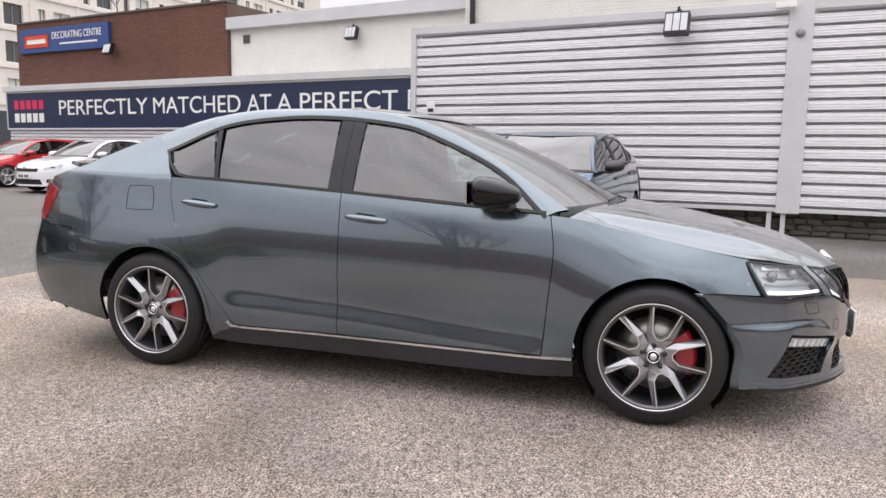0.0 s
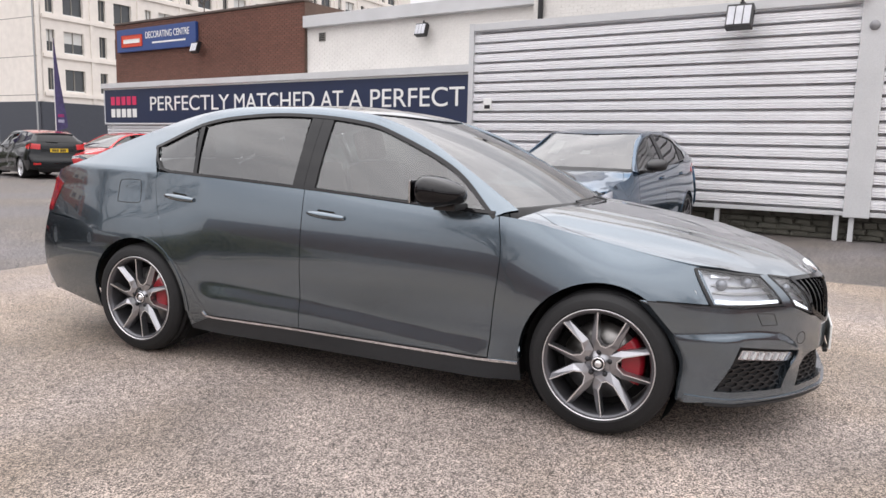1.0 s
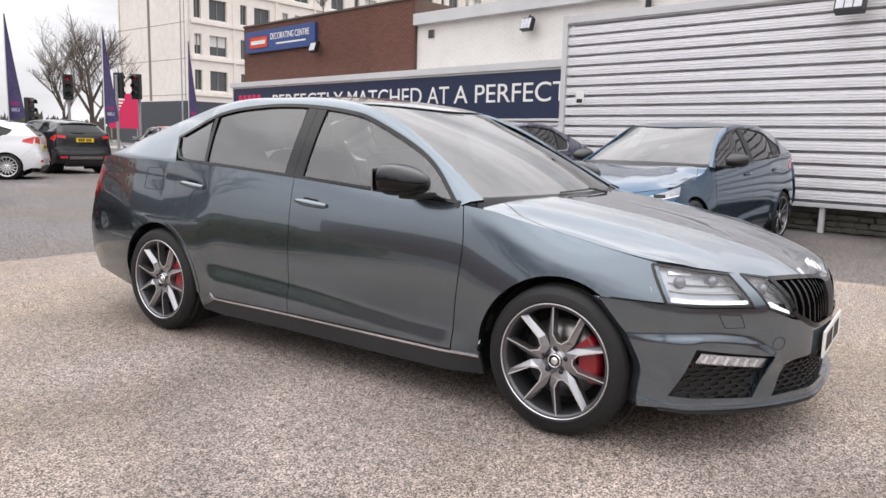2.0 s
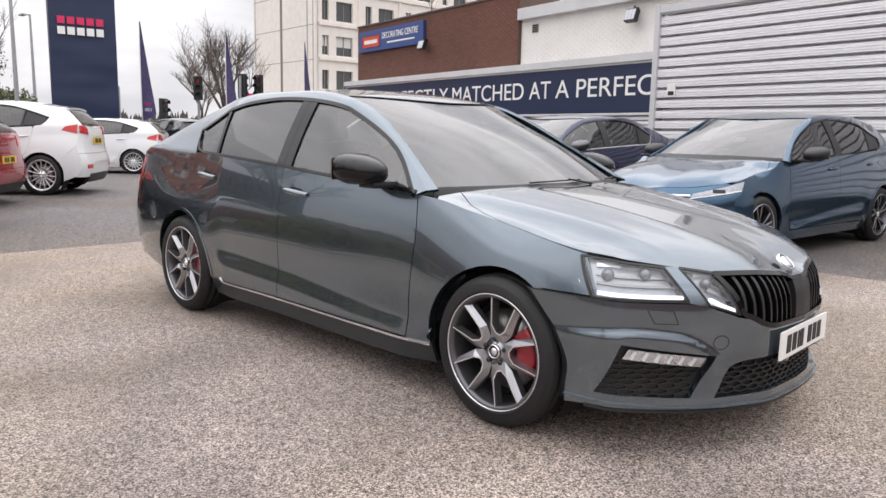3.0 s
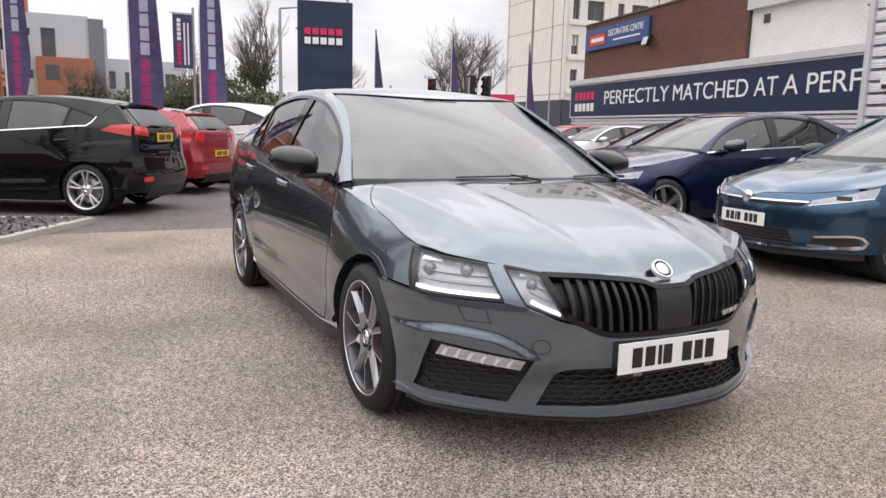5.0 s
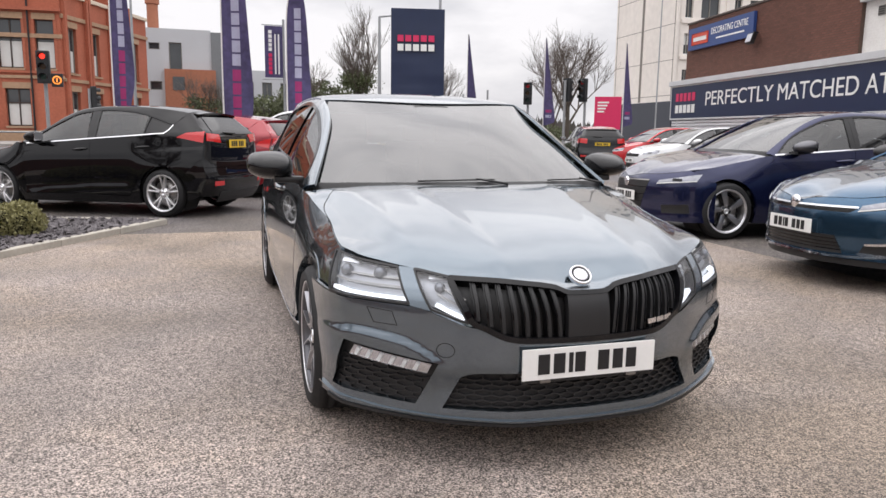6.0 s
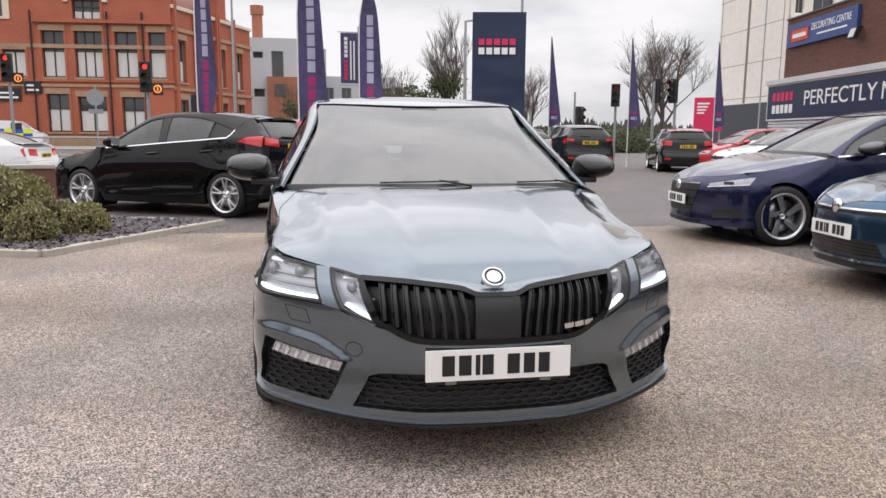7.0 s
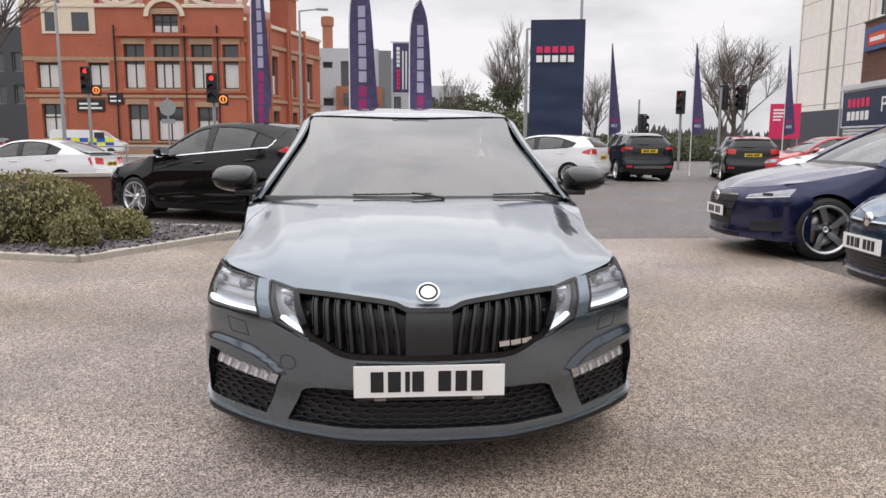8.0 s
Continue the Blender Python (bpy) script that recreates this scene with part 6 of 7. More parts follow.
def window(parent, u0, u1, z0, z1, deep, bars=1, blind=0.0, frame=None, sill=None):
    w = part("window", box(u0 + 0.06, deep - 0.03, z0 + 0.06, u1 - 0.06, deep, z1 - 0.06), PANE, parent)
    fr = frame or FRAME
    for a, b in (((u0, z0), (u1, z0 + 0.09)), ((u0, z1 - 0.09), (u1, z1)), ((u0, z0 + 0.09), (u0 + 0.09, z1 - 0.09)), ((u1 - 0.09, z0 + 0.09), (u1, z1 - 0.09))):
        part("window_frame", box(a[0], deep - 0.10, a[1], b[0], deep - 0.032, b[1]), fr, w)
    for k in range(1, bars + 1):
        u = u0 + (u1 - u0) * k / (bars + 1)
        part("mullion", box(u - 0.05, deep - 0.10, z0 + 0.09, u + 0.05, deep - 0.032, z1 - 0.09), fr, w)
    if blind:
        part("blind", box(u0 + 0.10, deep - 0.045, z0 + 0.10, u1 - 0.10, deep - 0.034, z0 + (z1 - z0) * blind), BLIND, w)
    if sill:
        part("sill", box(u0 - 0.1, -0.12, z0 - 0.16, u1 + 0.1, deep - 0.1, z0 - 0.002), sill, w)
    return w


tower = thing("tower_block", pose(-73.9, 52.7, 0, 0, 0, math.degrees(math.atan2(0.995, 0.084))), "beige concrete office tower with rows of windows", "building")
holes = []
for k in range(7):
    for b in range(11):
        z = 6.6 + 4.27 * k
        for u0, u1 in ((1.0, 2.0), (3.1, 5.6)):
            holes.append((b * 6.6 + u0, b * 6.6 + u1, z, z + 2.5))
part("wall", facade(77, 38, holes, 0.45), CONCRETE, tower)
part("gable_wall", box(0, 0.0, 0, 0.4, 16.5, 38), CONCRETE, tower)
part("roof", box(0, 0.5, 37.6, 77, 16.5, 38), CONCRETE, tower)
part("dark_plinth", box(-0.15, -0.10, 0, 77, -0.004, 5.3), mat("dark_cladding", (0.05, 0.055, 0.07), 0.6), tower)
part("dark_plinth", box(-0.15, -0.1, 0, -0.004, 16.6, 5.3), mat("dark_cladding", (0.05, 0.055, 0.07), 0.6), tower)
for u0, u1, z0, z1 in holes:
    w = part("window", box(u0, 0.35, z0, u1, 0.40, z1), PANE, tower)
    part("window_frame", box(u0, 0.28, z0, u1, 0.348, z0 + 0.14), WHITE, w)
    part("mullion", box((u0 + u1) / 2 - 0.06, 0.28, z0 + 0.14, (u0 + u1) / 2 + 0.06, 0.348, z1), FRAME, w)
    if (int(u0 * 7 + z0 * 3)) % 3 == 0:
        part("blind", box(u0 + 0.1, 0.34, z0 + 1.2, u1 - 0.1, 0.348, z1), BLIND, w)
for k in range(8):
    z = 6.0 + 4.27 * k
    part("floor_band", box(0.5, -0.22, z, 77, -0.002, z + 0.42), CONCRETE, tower)
    part("panel_joint", box(-0.012, 0.3, z, -0.002, 16.4, z + 0.07), JOINT, tower)
for b in range(12):
    part("pier", box(b * 6.6 - 0.2, -0.16, 5.4, b * 6.6 + 0.2, -0.002, 37.5), CONCRETE, tower)
for y, w_ in ((0.5, 0.05), (8.6, 0.28), (16.0, 0.05)):
    part("panel_joint", box(-0.03, y - w_, 5.4, -0.004, y + w_, 37.8), JOINT, tower)

RED_BRICK = mat("red_brick", (0.37, 0.108, 0.060), 0.8, var=0.22, scale=0.5, grain=6, bump=0.01)
SAND = mat("sandstone", (0.36, 0.23, 0.145), 0.8, var=0.2, scale=0.6, grain=5)
CREAM = mat("cream_terracotta", (0.66, 0.56, 0.44), 0.7, var=0.1)
TILE = mat("brown_roof_tile", (0.22, 0.09, 0.07), 0.8, var=0.2, scale=2)
BROWN_FRAME = mat("dark_brown_joinery", (0.045, 0.030, 0.024), 0.6)
bank = thing("brick_building", pose(-59.9, -30.2, 0, 0, 0, 85.5), "ornate red brick building with sandstone bands and pale blinds", "building")
H = 12.0
fronts = [
    (1.1, 2.9, 5.5, 7.6, 1, 0.9), (5.4, 7.1, 5.5, 7.6, 1, 0.9), (1.3, 3.2, 1.4, 4.2, 1, 0.7),
    (8.4, 10.1, 5.5, 9.1, 1, 0.55), (10.9, 13.0, 5.5, 9.1, 2, 0.55), (14.0, 15.7, 5.5, 9.1, 1, 0.55), (16.6, 17.9, 5.5, 9.1, 0, 0.55),
    (8.5, 10.2, 1.2, 4.2, 1, 0.6), (10.9, 13.1, 1.2, 4.0, 1, 0.6), (14.3, 16.0, 1.2, 4.0, 1, 0.6), (10.9, 13.0, 10.0, 11.5, 2, 0.4),
]
part("wall", facade(18.4, H, fronts, 0.35), RED_BRICK, bank)
for u0, u1, z0, z1, bars, bl in fronts:
    wn_ = window(bank, u0, u1, z0, z1, 0.35, bars, bl, BROWN_FRAME, SAND)
    zt_ = z0 + (z1 - z0) * (0.60 if bl < 0.8 else 0.93)
    part("transom", box(u0 + 0.09, 0.24, zt_, u1 - 0.09, 0.31, zt_ + 0.10), BROWN_FRAME, wn_)
    for uu_ in (u0 - 0.22, u1 + 0.02):
        part("brick_pilaster", box(uu_, -0.05, z0 - 0.1, uu_ + 0.20, -0.004, z1 + 0.002), RED_BRICK, bank)
    part("lintel", box(u0 - 0.15, -0.06, z1 + 0.004, u1 + 0.15, 0.2, z1 + 0.45), SAND, bank)
for z, h, o, m_ in ((9.70, 0.25, 0.35, RED_BRICK), (7.75, 0.30, 0.08, SAND), (4.75, 0.22, 0.12, SAND), (5.15, 0.18, 0.15, RED_BRICK), (0.0, 0.9, 0.12, SAND)):
    part("string_course", box(7.9 if z == 9.70 else 0.0, -o, z, 18.5, -0.004, z + h), m_, bank)
part("side_wall_cap", box(18.39, 0, 0, 18.4, 0.3, H), RED_BRICK, bank)
# gable dressings
for u0, u1, z0 in ((0.0, 7.9, 12.0), (8.0, 10.4, 12.0), (13.4, 18.4, 12.0)):
    part("coping", box(u0, -0.18, z0, u1, 0.4, z0 + 0.30, 0.05), CREAM, bank)
bmA = bmesh.new()
ring_prev = None
for k in range(13):
    a0 = radians(180 - 15 * k)
    ring = [bmA.verts.new((11.95 + rr * math.cos(a0), yy, 11.3 + 0.9 * rr * math.sin(a0))) for rr, yy in ((1.32, -0.22), (1.68, -0.22), (1.68, 0.05), (1.32, 0.05))]
    if ring_prev:
        for i in range(4):
            bmA.faces.new((ring_prev[i], ring_prev[(i + 1) % 4], ring[(i + 1) % 4], ring[i]))
    ring_prev = ring
part("arched_hood", bmA, CREAM, bank)
part("gable", box(10.2, 0.0, H, 13.6, 0.4, H + 1.6, 0.3), RED_BRICK, bank)
part("gable", box(1.6, 0.0, H, 6.4, 0.4, H + 2.4, 0.4), RED_BRICK, bank)
cp = part("cream_panel", box(1.8, -0.10, 9.9, 6.2, -0.004, 13.4), CREAM, bank)
for u0, u1 in ((2.1, 2.9), (4.3, 5.7)):
    part("panel_window", box(u0, -0.12, 10.1, u1, -0.103, 11.6), PANE, cp)
# curled copings that sweep up to the gables
for cu_, span, rise, sd in ((10.2, 2.2, 1.5, -1), (13.7, 2.4, 1.5, 1), (1.7, 1.6, 2.2, -1), (6.3, 1.7, 2.2, 1)):
    bmC, prev = bmesh.new(), None
    for k in range(11):
        q = radians(9 * k)
        ring = [bmC.verts.new((cu_ + sd * (span * (1 - math.sin(q)) + dx), yy, H + rise * (1 - math.cos(q)) + dz)) for dx, dz, yy in ((0, 0.05, -0.2), (0, 0.42, -0.2), (0, 0.42, 0.3), (0, 0.05, 0.3))]
        if prev:
            for i in range(4):
                bmC.faces.new((prev[i], prev[(i + 1) % 4], ring[(i + 1) % 4], ring[i]))
        prev = ring
    part("curled_coping", bmC, CREAM, bank)
for uu_ in (0.3, 7.9, 13.8, 18.1):
    part("finial", lathe([(0.0, -0.6), (0.24, -0.6), (0.24, -0.2), (0.14, -0.1), (0.22, 0.15), (0.0, 0.5)], 10), CREAM, bank).matrix_local = pose(uu_, 0.1, H + 0.85, 90, 0, 0)
part("side_wall_left", box(0.0, 0.01, 0, 0.3, 12, H), RED_BRICK, bank)
for z, u0, u1, s_ in ((3.0, 4.3, 6.6, INK), (3.6, 6.9, 8.2, INK)):
    nb = part("name_board", box(u0, -0.14, z + 0.6, u1, -0.06, z + 1.6), s_, bank)
    for q in range(2):
        part("writing_bar", box(u0 + 0.2, -0.146, z + 0.8 + 0.35 * q, u1 - 0.2 - 0.3 * q, -0.142, z + 0.95 + 0.35 * q), WHITE, nb)
for u in (7.7, 13.5, 16.2):
    part("downpipe", rod((u, -0.12, 0.5), (u, -0.12, 10.6), 0.07, n=8), INK, bank)
# its side street front
flank = thing("brick_building_flank", pose(-58.48, -11.86, 0, 0, 0, 159), "red brick side front with tall paired windows", "building")
sides = []
for b in range(4):
    sides += [(0.9 + 3.4 * b, 2.1 + 3.4 * b, 5.3, 8.7), (0.9 + 3.4 * b, 2.2 + 3.4 * b, 1.2, 3.9)]
part("wall", facade(14.0, 11.0, sides, 0.35), RED_BRICK, flank)
for u0, u1, z0, z1 in sides:
    window(flank, u0, u1, z0, z1, 0.35, 1, 0.5, sill=SAND)
    part("lintel", box(u0 - 0.12, -0.06, z1 + 0.004, u1 + 0.12, 0.2, z1 + 0.45), SAND, flank)
for z, h in ((9.3, 0.3), (4.6, 0.25)):
    part("string_course", box(0, -0.15, z, 14.0, -0.004, z + h), SAND, flank)
for u in (0.2, 3.3, 3.7, 6.9, 7.3, 10.2):
    part("brick_pier", box(u, -0.3, 0, u + 0.28, -0.004, 11.6), RED_BRICK, flank)
part("coping", box(0, -0.2, 11.0, 14.0, 0.4, 11.3, 0.05), CREAM, flank)
part("chimney", box(8.6, 0.5, 11.0, 10.2, 2.4, 14.4), RED_BRICK, flank)
part("chimney_cap", box(8.4, 0.3, 14.4, 10.4, 2.6, 14.8, 0.1), CREAM, flank)
bmr = bmesh.new()
v = [bmr.verts.new(p) for p in ((0, 0.4, 11.0), (14, 0.4, 11.0), (14, 5, 14.0), (0, 5, 14.0))]
bmr.faces.new(v)
part("roof", bmr, TILE, flank)
bmr = bmesh.new()
v = [bmr.verts.new(p) for p in ((0, 0.4, H), (18.4, 0.4, H), (18.4, 6, H + 3.6), (0, 6, H + 3.6))]
bmr.faces.new(v)
part("roof", bmr, TILE, bank)

GREYCLAD = mat("pale_grey_cladding", (0.50, 0.51, 0.53), 0.6, var=0.06, scale=0.3)
ORANGE = mat("orange_brick", (0.36, 0.14, 0.08), 0.8, var=0.12, grain=5)
MIDGREY = mat("mid_grey_cladding", (0.18, 0.19, 0.20), 0.6)
flats = thing("modern_building", pose(-80.5, -9.2, 0, 0, 0, 90), "pale grey and orange brick modern block", "building")
fl_holes = [(1.9, 3.0, 9.4, 10.1), (3.9, 5.2, 7.2, 10.2), (1.9, 3.1, 5.2, 6.1), (3.6, 4.8, 5.0, 6.4), (1.9, 3.1, 2.0, 3.0)]
part("wall", facade(8.2, 11.6, fl_holes, 0.3), GREYCLAD, flats)
for h_ in fl_holes:
    window(flats, *h_, 0.3, 0)
part("brick_bay", box(3.4, -0.6, 0, 8.6, -0.02, 7.4), ORANGE, flats)
part("window", box(4.2, -0.64, 5.2, 5.4, -0.602, 6.6), PANE, flats)
part("dark_bay", box(8.2, -0.2, 0, 9.6, 6, 11.4), MIDGREY, flats)
part("side_wall", box(9.6, 0.2, 0, 9.9, 14, 10.6), GREYCLAD, flats)
part("roof", box(0, 0.01, 11.3, 8.2, 12, 11.6), GREYCLAD, flats)
part("flue", rod((2.2, 4, 11.4), (2.2, 4, 14.6), 0.6, n=10), ORANGE, flats)
part("flue_cap", rod((2.2, 4, 14.6), (2.2, 4, 15.6), 0.75, n=10), ORANGE, flats)
wing_b = thing("modern_building", pose(-90, -1.5, 0, 0, 0, 90), "low pale grey block with a flat roof", "building")
wh = [(2.0 + 2.2 * k, 3.2 + 2.2 * k, 4.9, 6.9) for k in range(4)] + [(2.0 + 2.2 * k, 3.2 + 2.2 * k, 1.5, 3.5) for k in range(4)]
part("wall", facade(11.0, 8.3, wh, 0.3), GREYCLAD, wing_b)
for h_ in wh:
    window(wing_b, *h_, 0.3, 1)
part("side_wall", box(10.98, 0.01, 0, 11.0, 10, 8.3), GREYCLAD, wing_b)
# the same block goes on across the view to the south-west
wing_c = thing("modern_building", pose(-84, -62, 0, 0, 0, 75), "long charcoal modern block with rows of windows", "building")
wh = [(2.0 + 3.0 * k, 4.0 + 3.0 * k, 5.0 + 3.4 * f, 7.0 + 3.4 * f) for k in range(9) for f in range(2)]
part("wall", facade(30, 13, wh, 0.3), mat("charcoal_cladding", (0.055, 0.058, 0.065), 0.7), wing_c)
for h_ in wh:
    window(wing_c, *h_, 0.3, 1)


# ---- trees ----
BARK = mat("dark_bark", (0.075, 0.06, 0.048), 0.9, var=0.3, scale=3, grain=20, bump=0.01)
TWIG = mat("twig_brown", (0.13, 0.105, 0.09), 0.9, var=0.2)
LEAF = mat("dark_evergreen_leaf", (0.095, 0.110, 0.048), 0.6, var=0.5, scale=0.6, grain=3, per_piece=0.5)
BUSH = mat("clipped_shrub_leaf", (0.215, 0.200, 0.085), 0.6, var=0.45, scale=2, grain=6, per_piece=0.6)


def bare_tree(name, x, y, height, spread, seed, label, twigs=3, ivy=0, lean=0.0, levels=5):
    """A leafless tree: tapered trunk, limbs, and a haze of twigs."""
    rnd = random.Random(seed)
    root = thing(name, pose(x, y, 0), label, "tree")
    bt, bw = bmesh.new(), bmesh.new()
    tips = []

    def grow(p, d, length, r, level):
        q = p + d * length
        if level <= 1:
            rod(p, q, r, r * 0.68, 7, bt, False)
        else:
            rod(p, q, r, r * 0.55, 4 if level < 4 else 3, bw, False)
        tips.append((p + q) / 2)
        if level >= levels:
            return
        n = {0: 5, 1: 4, 2: twigs, 3: twigs, 4: twigs, 5: 2}[level]
        for k in range(n):
            t = 1.0 if k == 0 else rnd.uniform(0.45, 0.98)
            axis = Vector((rnd.uniform(-1, 1), rnd.uniform(-1, 1), rnd.uniform(-0.15, 0.9)))
            nd = (d * (0.75 if k else 1.1) + axis.normalized() * spread * (0.5 if k == 0 else 0.95) + Vector((0, 0, 0.10))).normalized()
            grow(p + d * length * t, nd, length * rnd.uniform(0.55, 0.78), r * (0.62 if k else 0.66) * rnd.uniform(0.75, 1), level + 1)
    grow(Vector((0, 0, 0)), Vector((lean, lean * 0.4, 1)).normalized(), height * 0.34, height * 0.018, 0)
    part("trunk", bt, BARK, root, smooth=True)
    part("crown", bw, TWIG, root)
    if ivy:
        leaves(root, [t for t in tips if t.z < height * 0.55], ivy * 4, 0.075, LEAF, rnd, "leaf_clumps", 0.28)
    return root


def leaves(root, around, count, size, material, rnd, name="leaf_clumps", jitter=0.7):
    bm = bmesh.new()
    for k in range(count):
        c = rnd.choice(around) + Vector((rnd.gauss(0, jitter), rnd.gauss(0, jitter), rnd.gauss(0, jitter * 0.8)))
        e = Euler((rnd.uniform(0, 6.3), rnd.uniform(0, 6.3), rnd.uniform(0, 6.3))).to_matrix()
        s_ = size * rnd.uniform(0.6, 1.4)
        bm.faces.new([bm.verts.new(c + e @ Vector(p)) for p in ((-s_, 0, 0), (0, -s_ * 0.45, 0), (s_, 0, s_ * 0.2), (0, s_ * 0.45, 0))])
    ob = part(name, bm, material, root)
    ob["kind"] = "stuff"
    return ob


bare_tree("tree", -45.6, 24.2, 10.6, 1.0, 3, "wide bare winter tree beside the road", 4, levels=6)
bare_tree("tree", -37.5, 7.2, 7.6, 0.55, 5, "slender half-bare tree wrapped in ivy", 4, ivy=900, levels=6)
bare_tree("tree", -39.5, 12.5, 5.6, 0.6, 8, "small bare tree behind the sign", 4, levels=6)
bare_tree("tree", -34.0, 3.2, 5.2, 0.7, 9, "low spreading bare tree in a hedge", 4, ivy=700)
bare_tree("tree", -43.0, -1.5, 5.0, 0.7, 19, "low bare tree beyond the road", 4, ivy=400)
bare_tree("tree", -17.5, -12.3, 9.0, 0.7, 21, "bare roadside tree with a dark trunk", 4)
bare_tree("tree", -4.0, -17.0, 9.0, 0.8, 12, "bare tree at the edge of the forecourt", 4)
bare_tree("tree", 5.5, -18.5, 9.5, 0.8, 13, "tall bare tree at the edge of the forecourt", 4)
bare_tree("tree", -60.0, 30.0, 9.0, 0.8, 31, "bare winter tree far along the road", 4)


weed = bare_tree("shrub", 0, 0, 1.1, 0.9, 44, "small dead weed rooted on the brick parapet", 3, levels=4)
weed.matrix_world = block_m @ pose(5.6, 0.15, 5.92)


def bush(name, x, y, z, rx, ry, rz, count, size, seed, label, material=BUSH, square=0.0):
    """A clipped shrub: a ragged mass of small leaves round a solid dark brown core."""
    rnd = random.Random(seed)
    root = thing(name, pose(x, y, z), label, "shrub")
    bm = bmesh.new()
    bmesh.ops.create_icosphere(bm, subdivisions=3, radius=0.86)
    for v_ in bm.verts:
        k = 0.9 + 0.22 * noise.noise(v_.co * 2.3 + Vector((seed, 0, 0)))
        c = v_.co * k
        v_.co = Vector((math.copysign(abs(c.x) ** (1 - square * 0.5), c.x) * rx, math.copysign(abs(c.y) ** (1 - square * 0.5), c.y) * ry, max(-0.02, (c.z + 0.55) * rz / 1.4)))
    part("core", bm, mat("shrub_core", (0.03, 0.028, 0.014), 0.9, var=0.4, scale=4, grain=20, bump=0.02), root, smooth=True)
    bm = bmesh.new()
    for k in range(count):
        a, h = rnd.uniform(0, 2 * math.pi), rnd.uniform(-0.5, 1)
        q = math.sqrt(max(0, 1 - h * h))
        n = Vector((q * math.cos(a), q * math.sin(a), h))
        rr = rnd.uniform(0.84, 1.06) * (1 + 0.14 * noise.noise(n * 2.1 + Vector((0, seed, 0))))
        n = n * rr
        c = Vector((math.copysign(abs(n.x) ** (1 - square * 0.5), n.x) * rx, math.copysign(abs(n.y) ** (1 - square * 0.5), n.y) * ry, max(0.02, (n.z + 0.55) * rz / 1.4)))
        e = Euler((rnd.uniform(0, 6.3), rnd.uniform(0, 6.3), rnd.uniform(0, 6.3))).to_matrix()
        s_ = size * rnd.uniform(0.6, 1.5)
        bm.faces.new([bm.verts.new(c + e @ Vector(p)) for p in ((-s_, 0, 0), (0, -s_ * 0.5, 0), (s_, 0, 0), (0, s_ * 0.5, 0))])
    ob = part("leaves", bm, material, root)
    ob["kind"] = "stuff"
    return root


# evergreen hedges beyond the road
for k, (x, y, rx, ry, rz) in enumerate(((-36, 4.3, 2.2, 2.6, 3.4), (-37, 1.2, 2.0, 2.4, 2.6), (-35, 7.0, 1.8, 2.2, 2.6), (-40, 13.5, 2.2, 3.4, 1.5), (-38, -2.5, 2.0, 2.6, 1.8), (-50, 22.5, 3, 5, 1.7), (-47, 20, 3, 4, 1.4))):
    bush("hedge", x, y, 0, rx, ry, rz, 6000, 0.085, 40 + k, "dark evergreen hedge beyond the road", LEAF)
rnd = random.Random(5)
bmw = bmesh.new()
for k in range(9000):
    a = rnd.uniform(0, 2 * math.pi)
    d = rnd.uniform(140, 170)
    c = Vector((d * math.cos(a), d * math.sin(a), 0))
    h = (3.2 + 3.0 * noise.noise(Vector((math.cos(a) * 14, math.sin(a) * 14, 0)))) * rnd.uniform(0.5, 1.25) + 0.8
    side = Vector((-math.sin(a), math.cos(a), 0))
    w_, lean = rnd.uniform(0.10, 0.55), rnd.uniform(-0.9, 0.9)
    bmw.faces.new([bmw.verts.new(p) for p in (c - side * w_ * 1.6, c + side * w_ * 1.6, c + side * (lean + w_) + Vector((0, 0, h * 0.72)), c + side * lean * 1.4 + Vector((0, 0, h)), c + side * (lean - w_) + Vector((0, 0, h * 0.66)))])
tagged(part("far_woods", bmw, mat("far_woods", (0.11, 0.10, 0.09), 0.9, var=0.4, scale=0.05)), "grey distant bare woods along the horizon", "woods", kind="stuff")

# plain blocks that close the place behind the camera
for nm, x0, y0, x1, y1, h in (("wall_south", -30, -34, 26, -33, 4.5), ("wall_east", 26, -34, 27, 20, 4.5)):
    tagged(part(nm, box(x0, y0, 0, x1, y1, h), BRICK), "plain brown brick wall closing the yard", "wall", kind="structure")

# ---- planted bed ----
KERB = mat("pale_concrete_kerb", (0.40, 0.37, 0.32), 0.85, var=0.15, scale=3, grain=30, bump=0.002)
SLATE = mat("plum_slate_chips", (0.12, 0.106, 0.112), 0.55, var=0.3, scale=4, grain=30, per_piece=0.6)
SOIL = mat("dark_soil", (0.04, 0.03, 0.022), 0.95, var=0.3, bump=0.01)
bed = [(-5.42, -1.88), (-2.95, -3.28), (-3.28, -4.3), (-4.6, -8.6), (-8.2, -8.6), (-5.95, -3.4)]
tagged(part("planting_bed", sheet([(x, y) for x, y in bed], 0.035), SOIL), "soil bed with slate chippings", "planting bed", kind="structure")
kerb = thing("kerb", pose(0, 0, 0), "pale concrete kerb edging round a planted bed", "kerb", kind="structure")
for (xa, ya), (xb, yb) in zip(bed, bed[1:] + bed[:1]):
    d = math.hypot(xb - xa, yb - ya)
    n = max(1, round(d / 0.9))
    for k in range(n):
        m = Matrix.Translation((xa + (xb - xa) * k / n, ya + (yb - ya) * k / n, 0)) @ Matrix.Rotation(math.atan2(yb - ya, xb - xa), 4, "Z")
        ob = part("kerb_stone", box(0.004, -0.06, -0.02, d / n - 0.004, 0.06, 0.065, 0.010), KERB, kerb)
        ob.matrix_local = m
rnd = random.Random(4)
bm = bmesh.new()
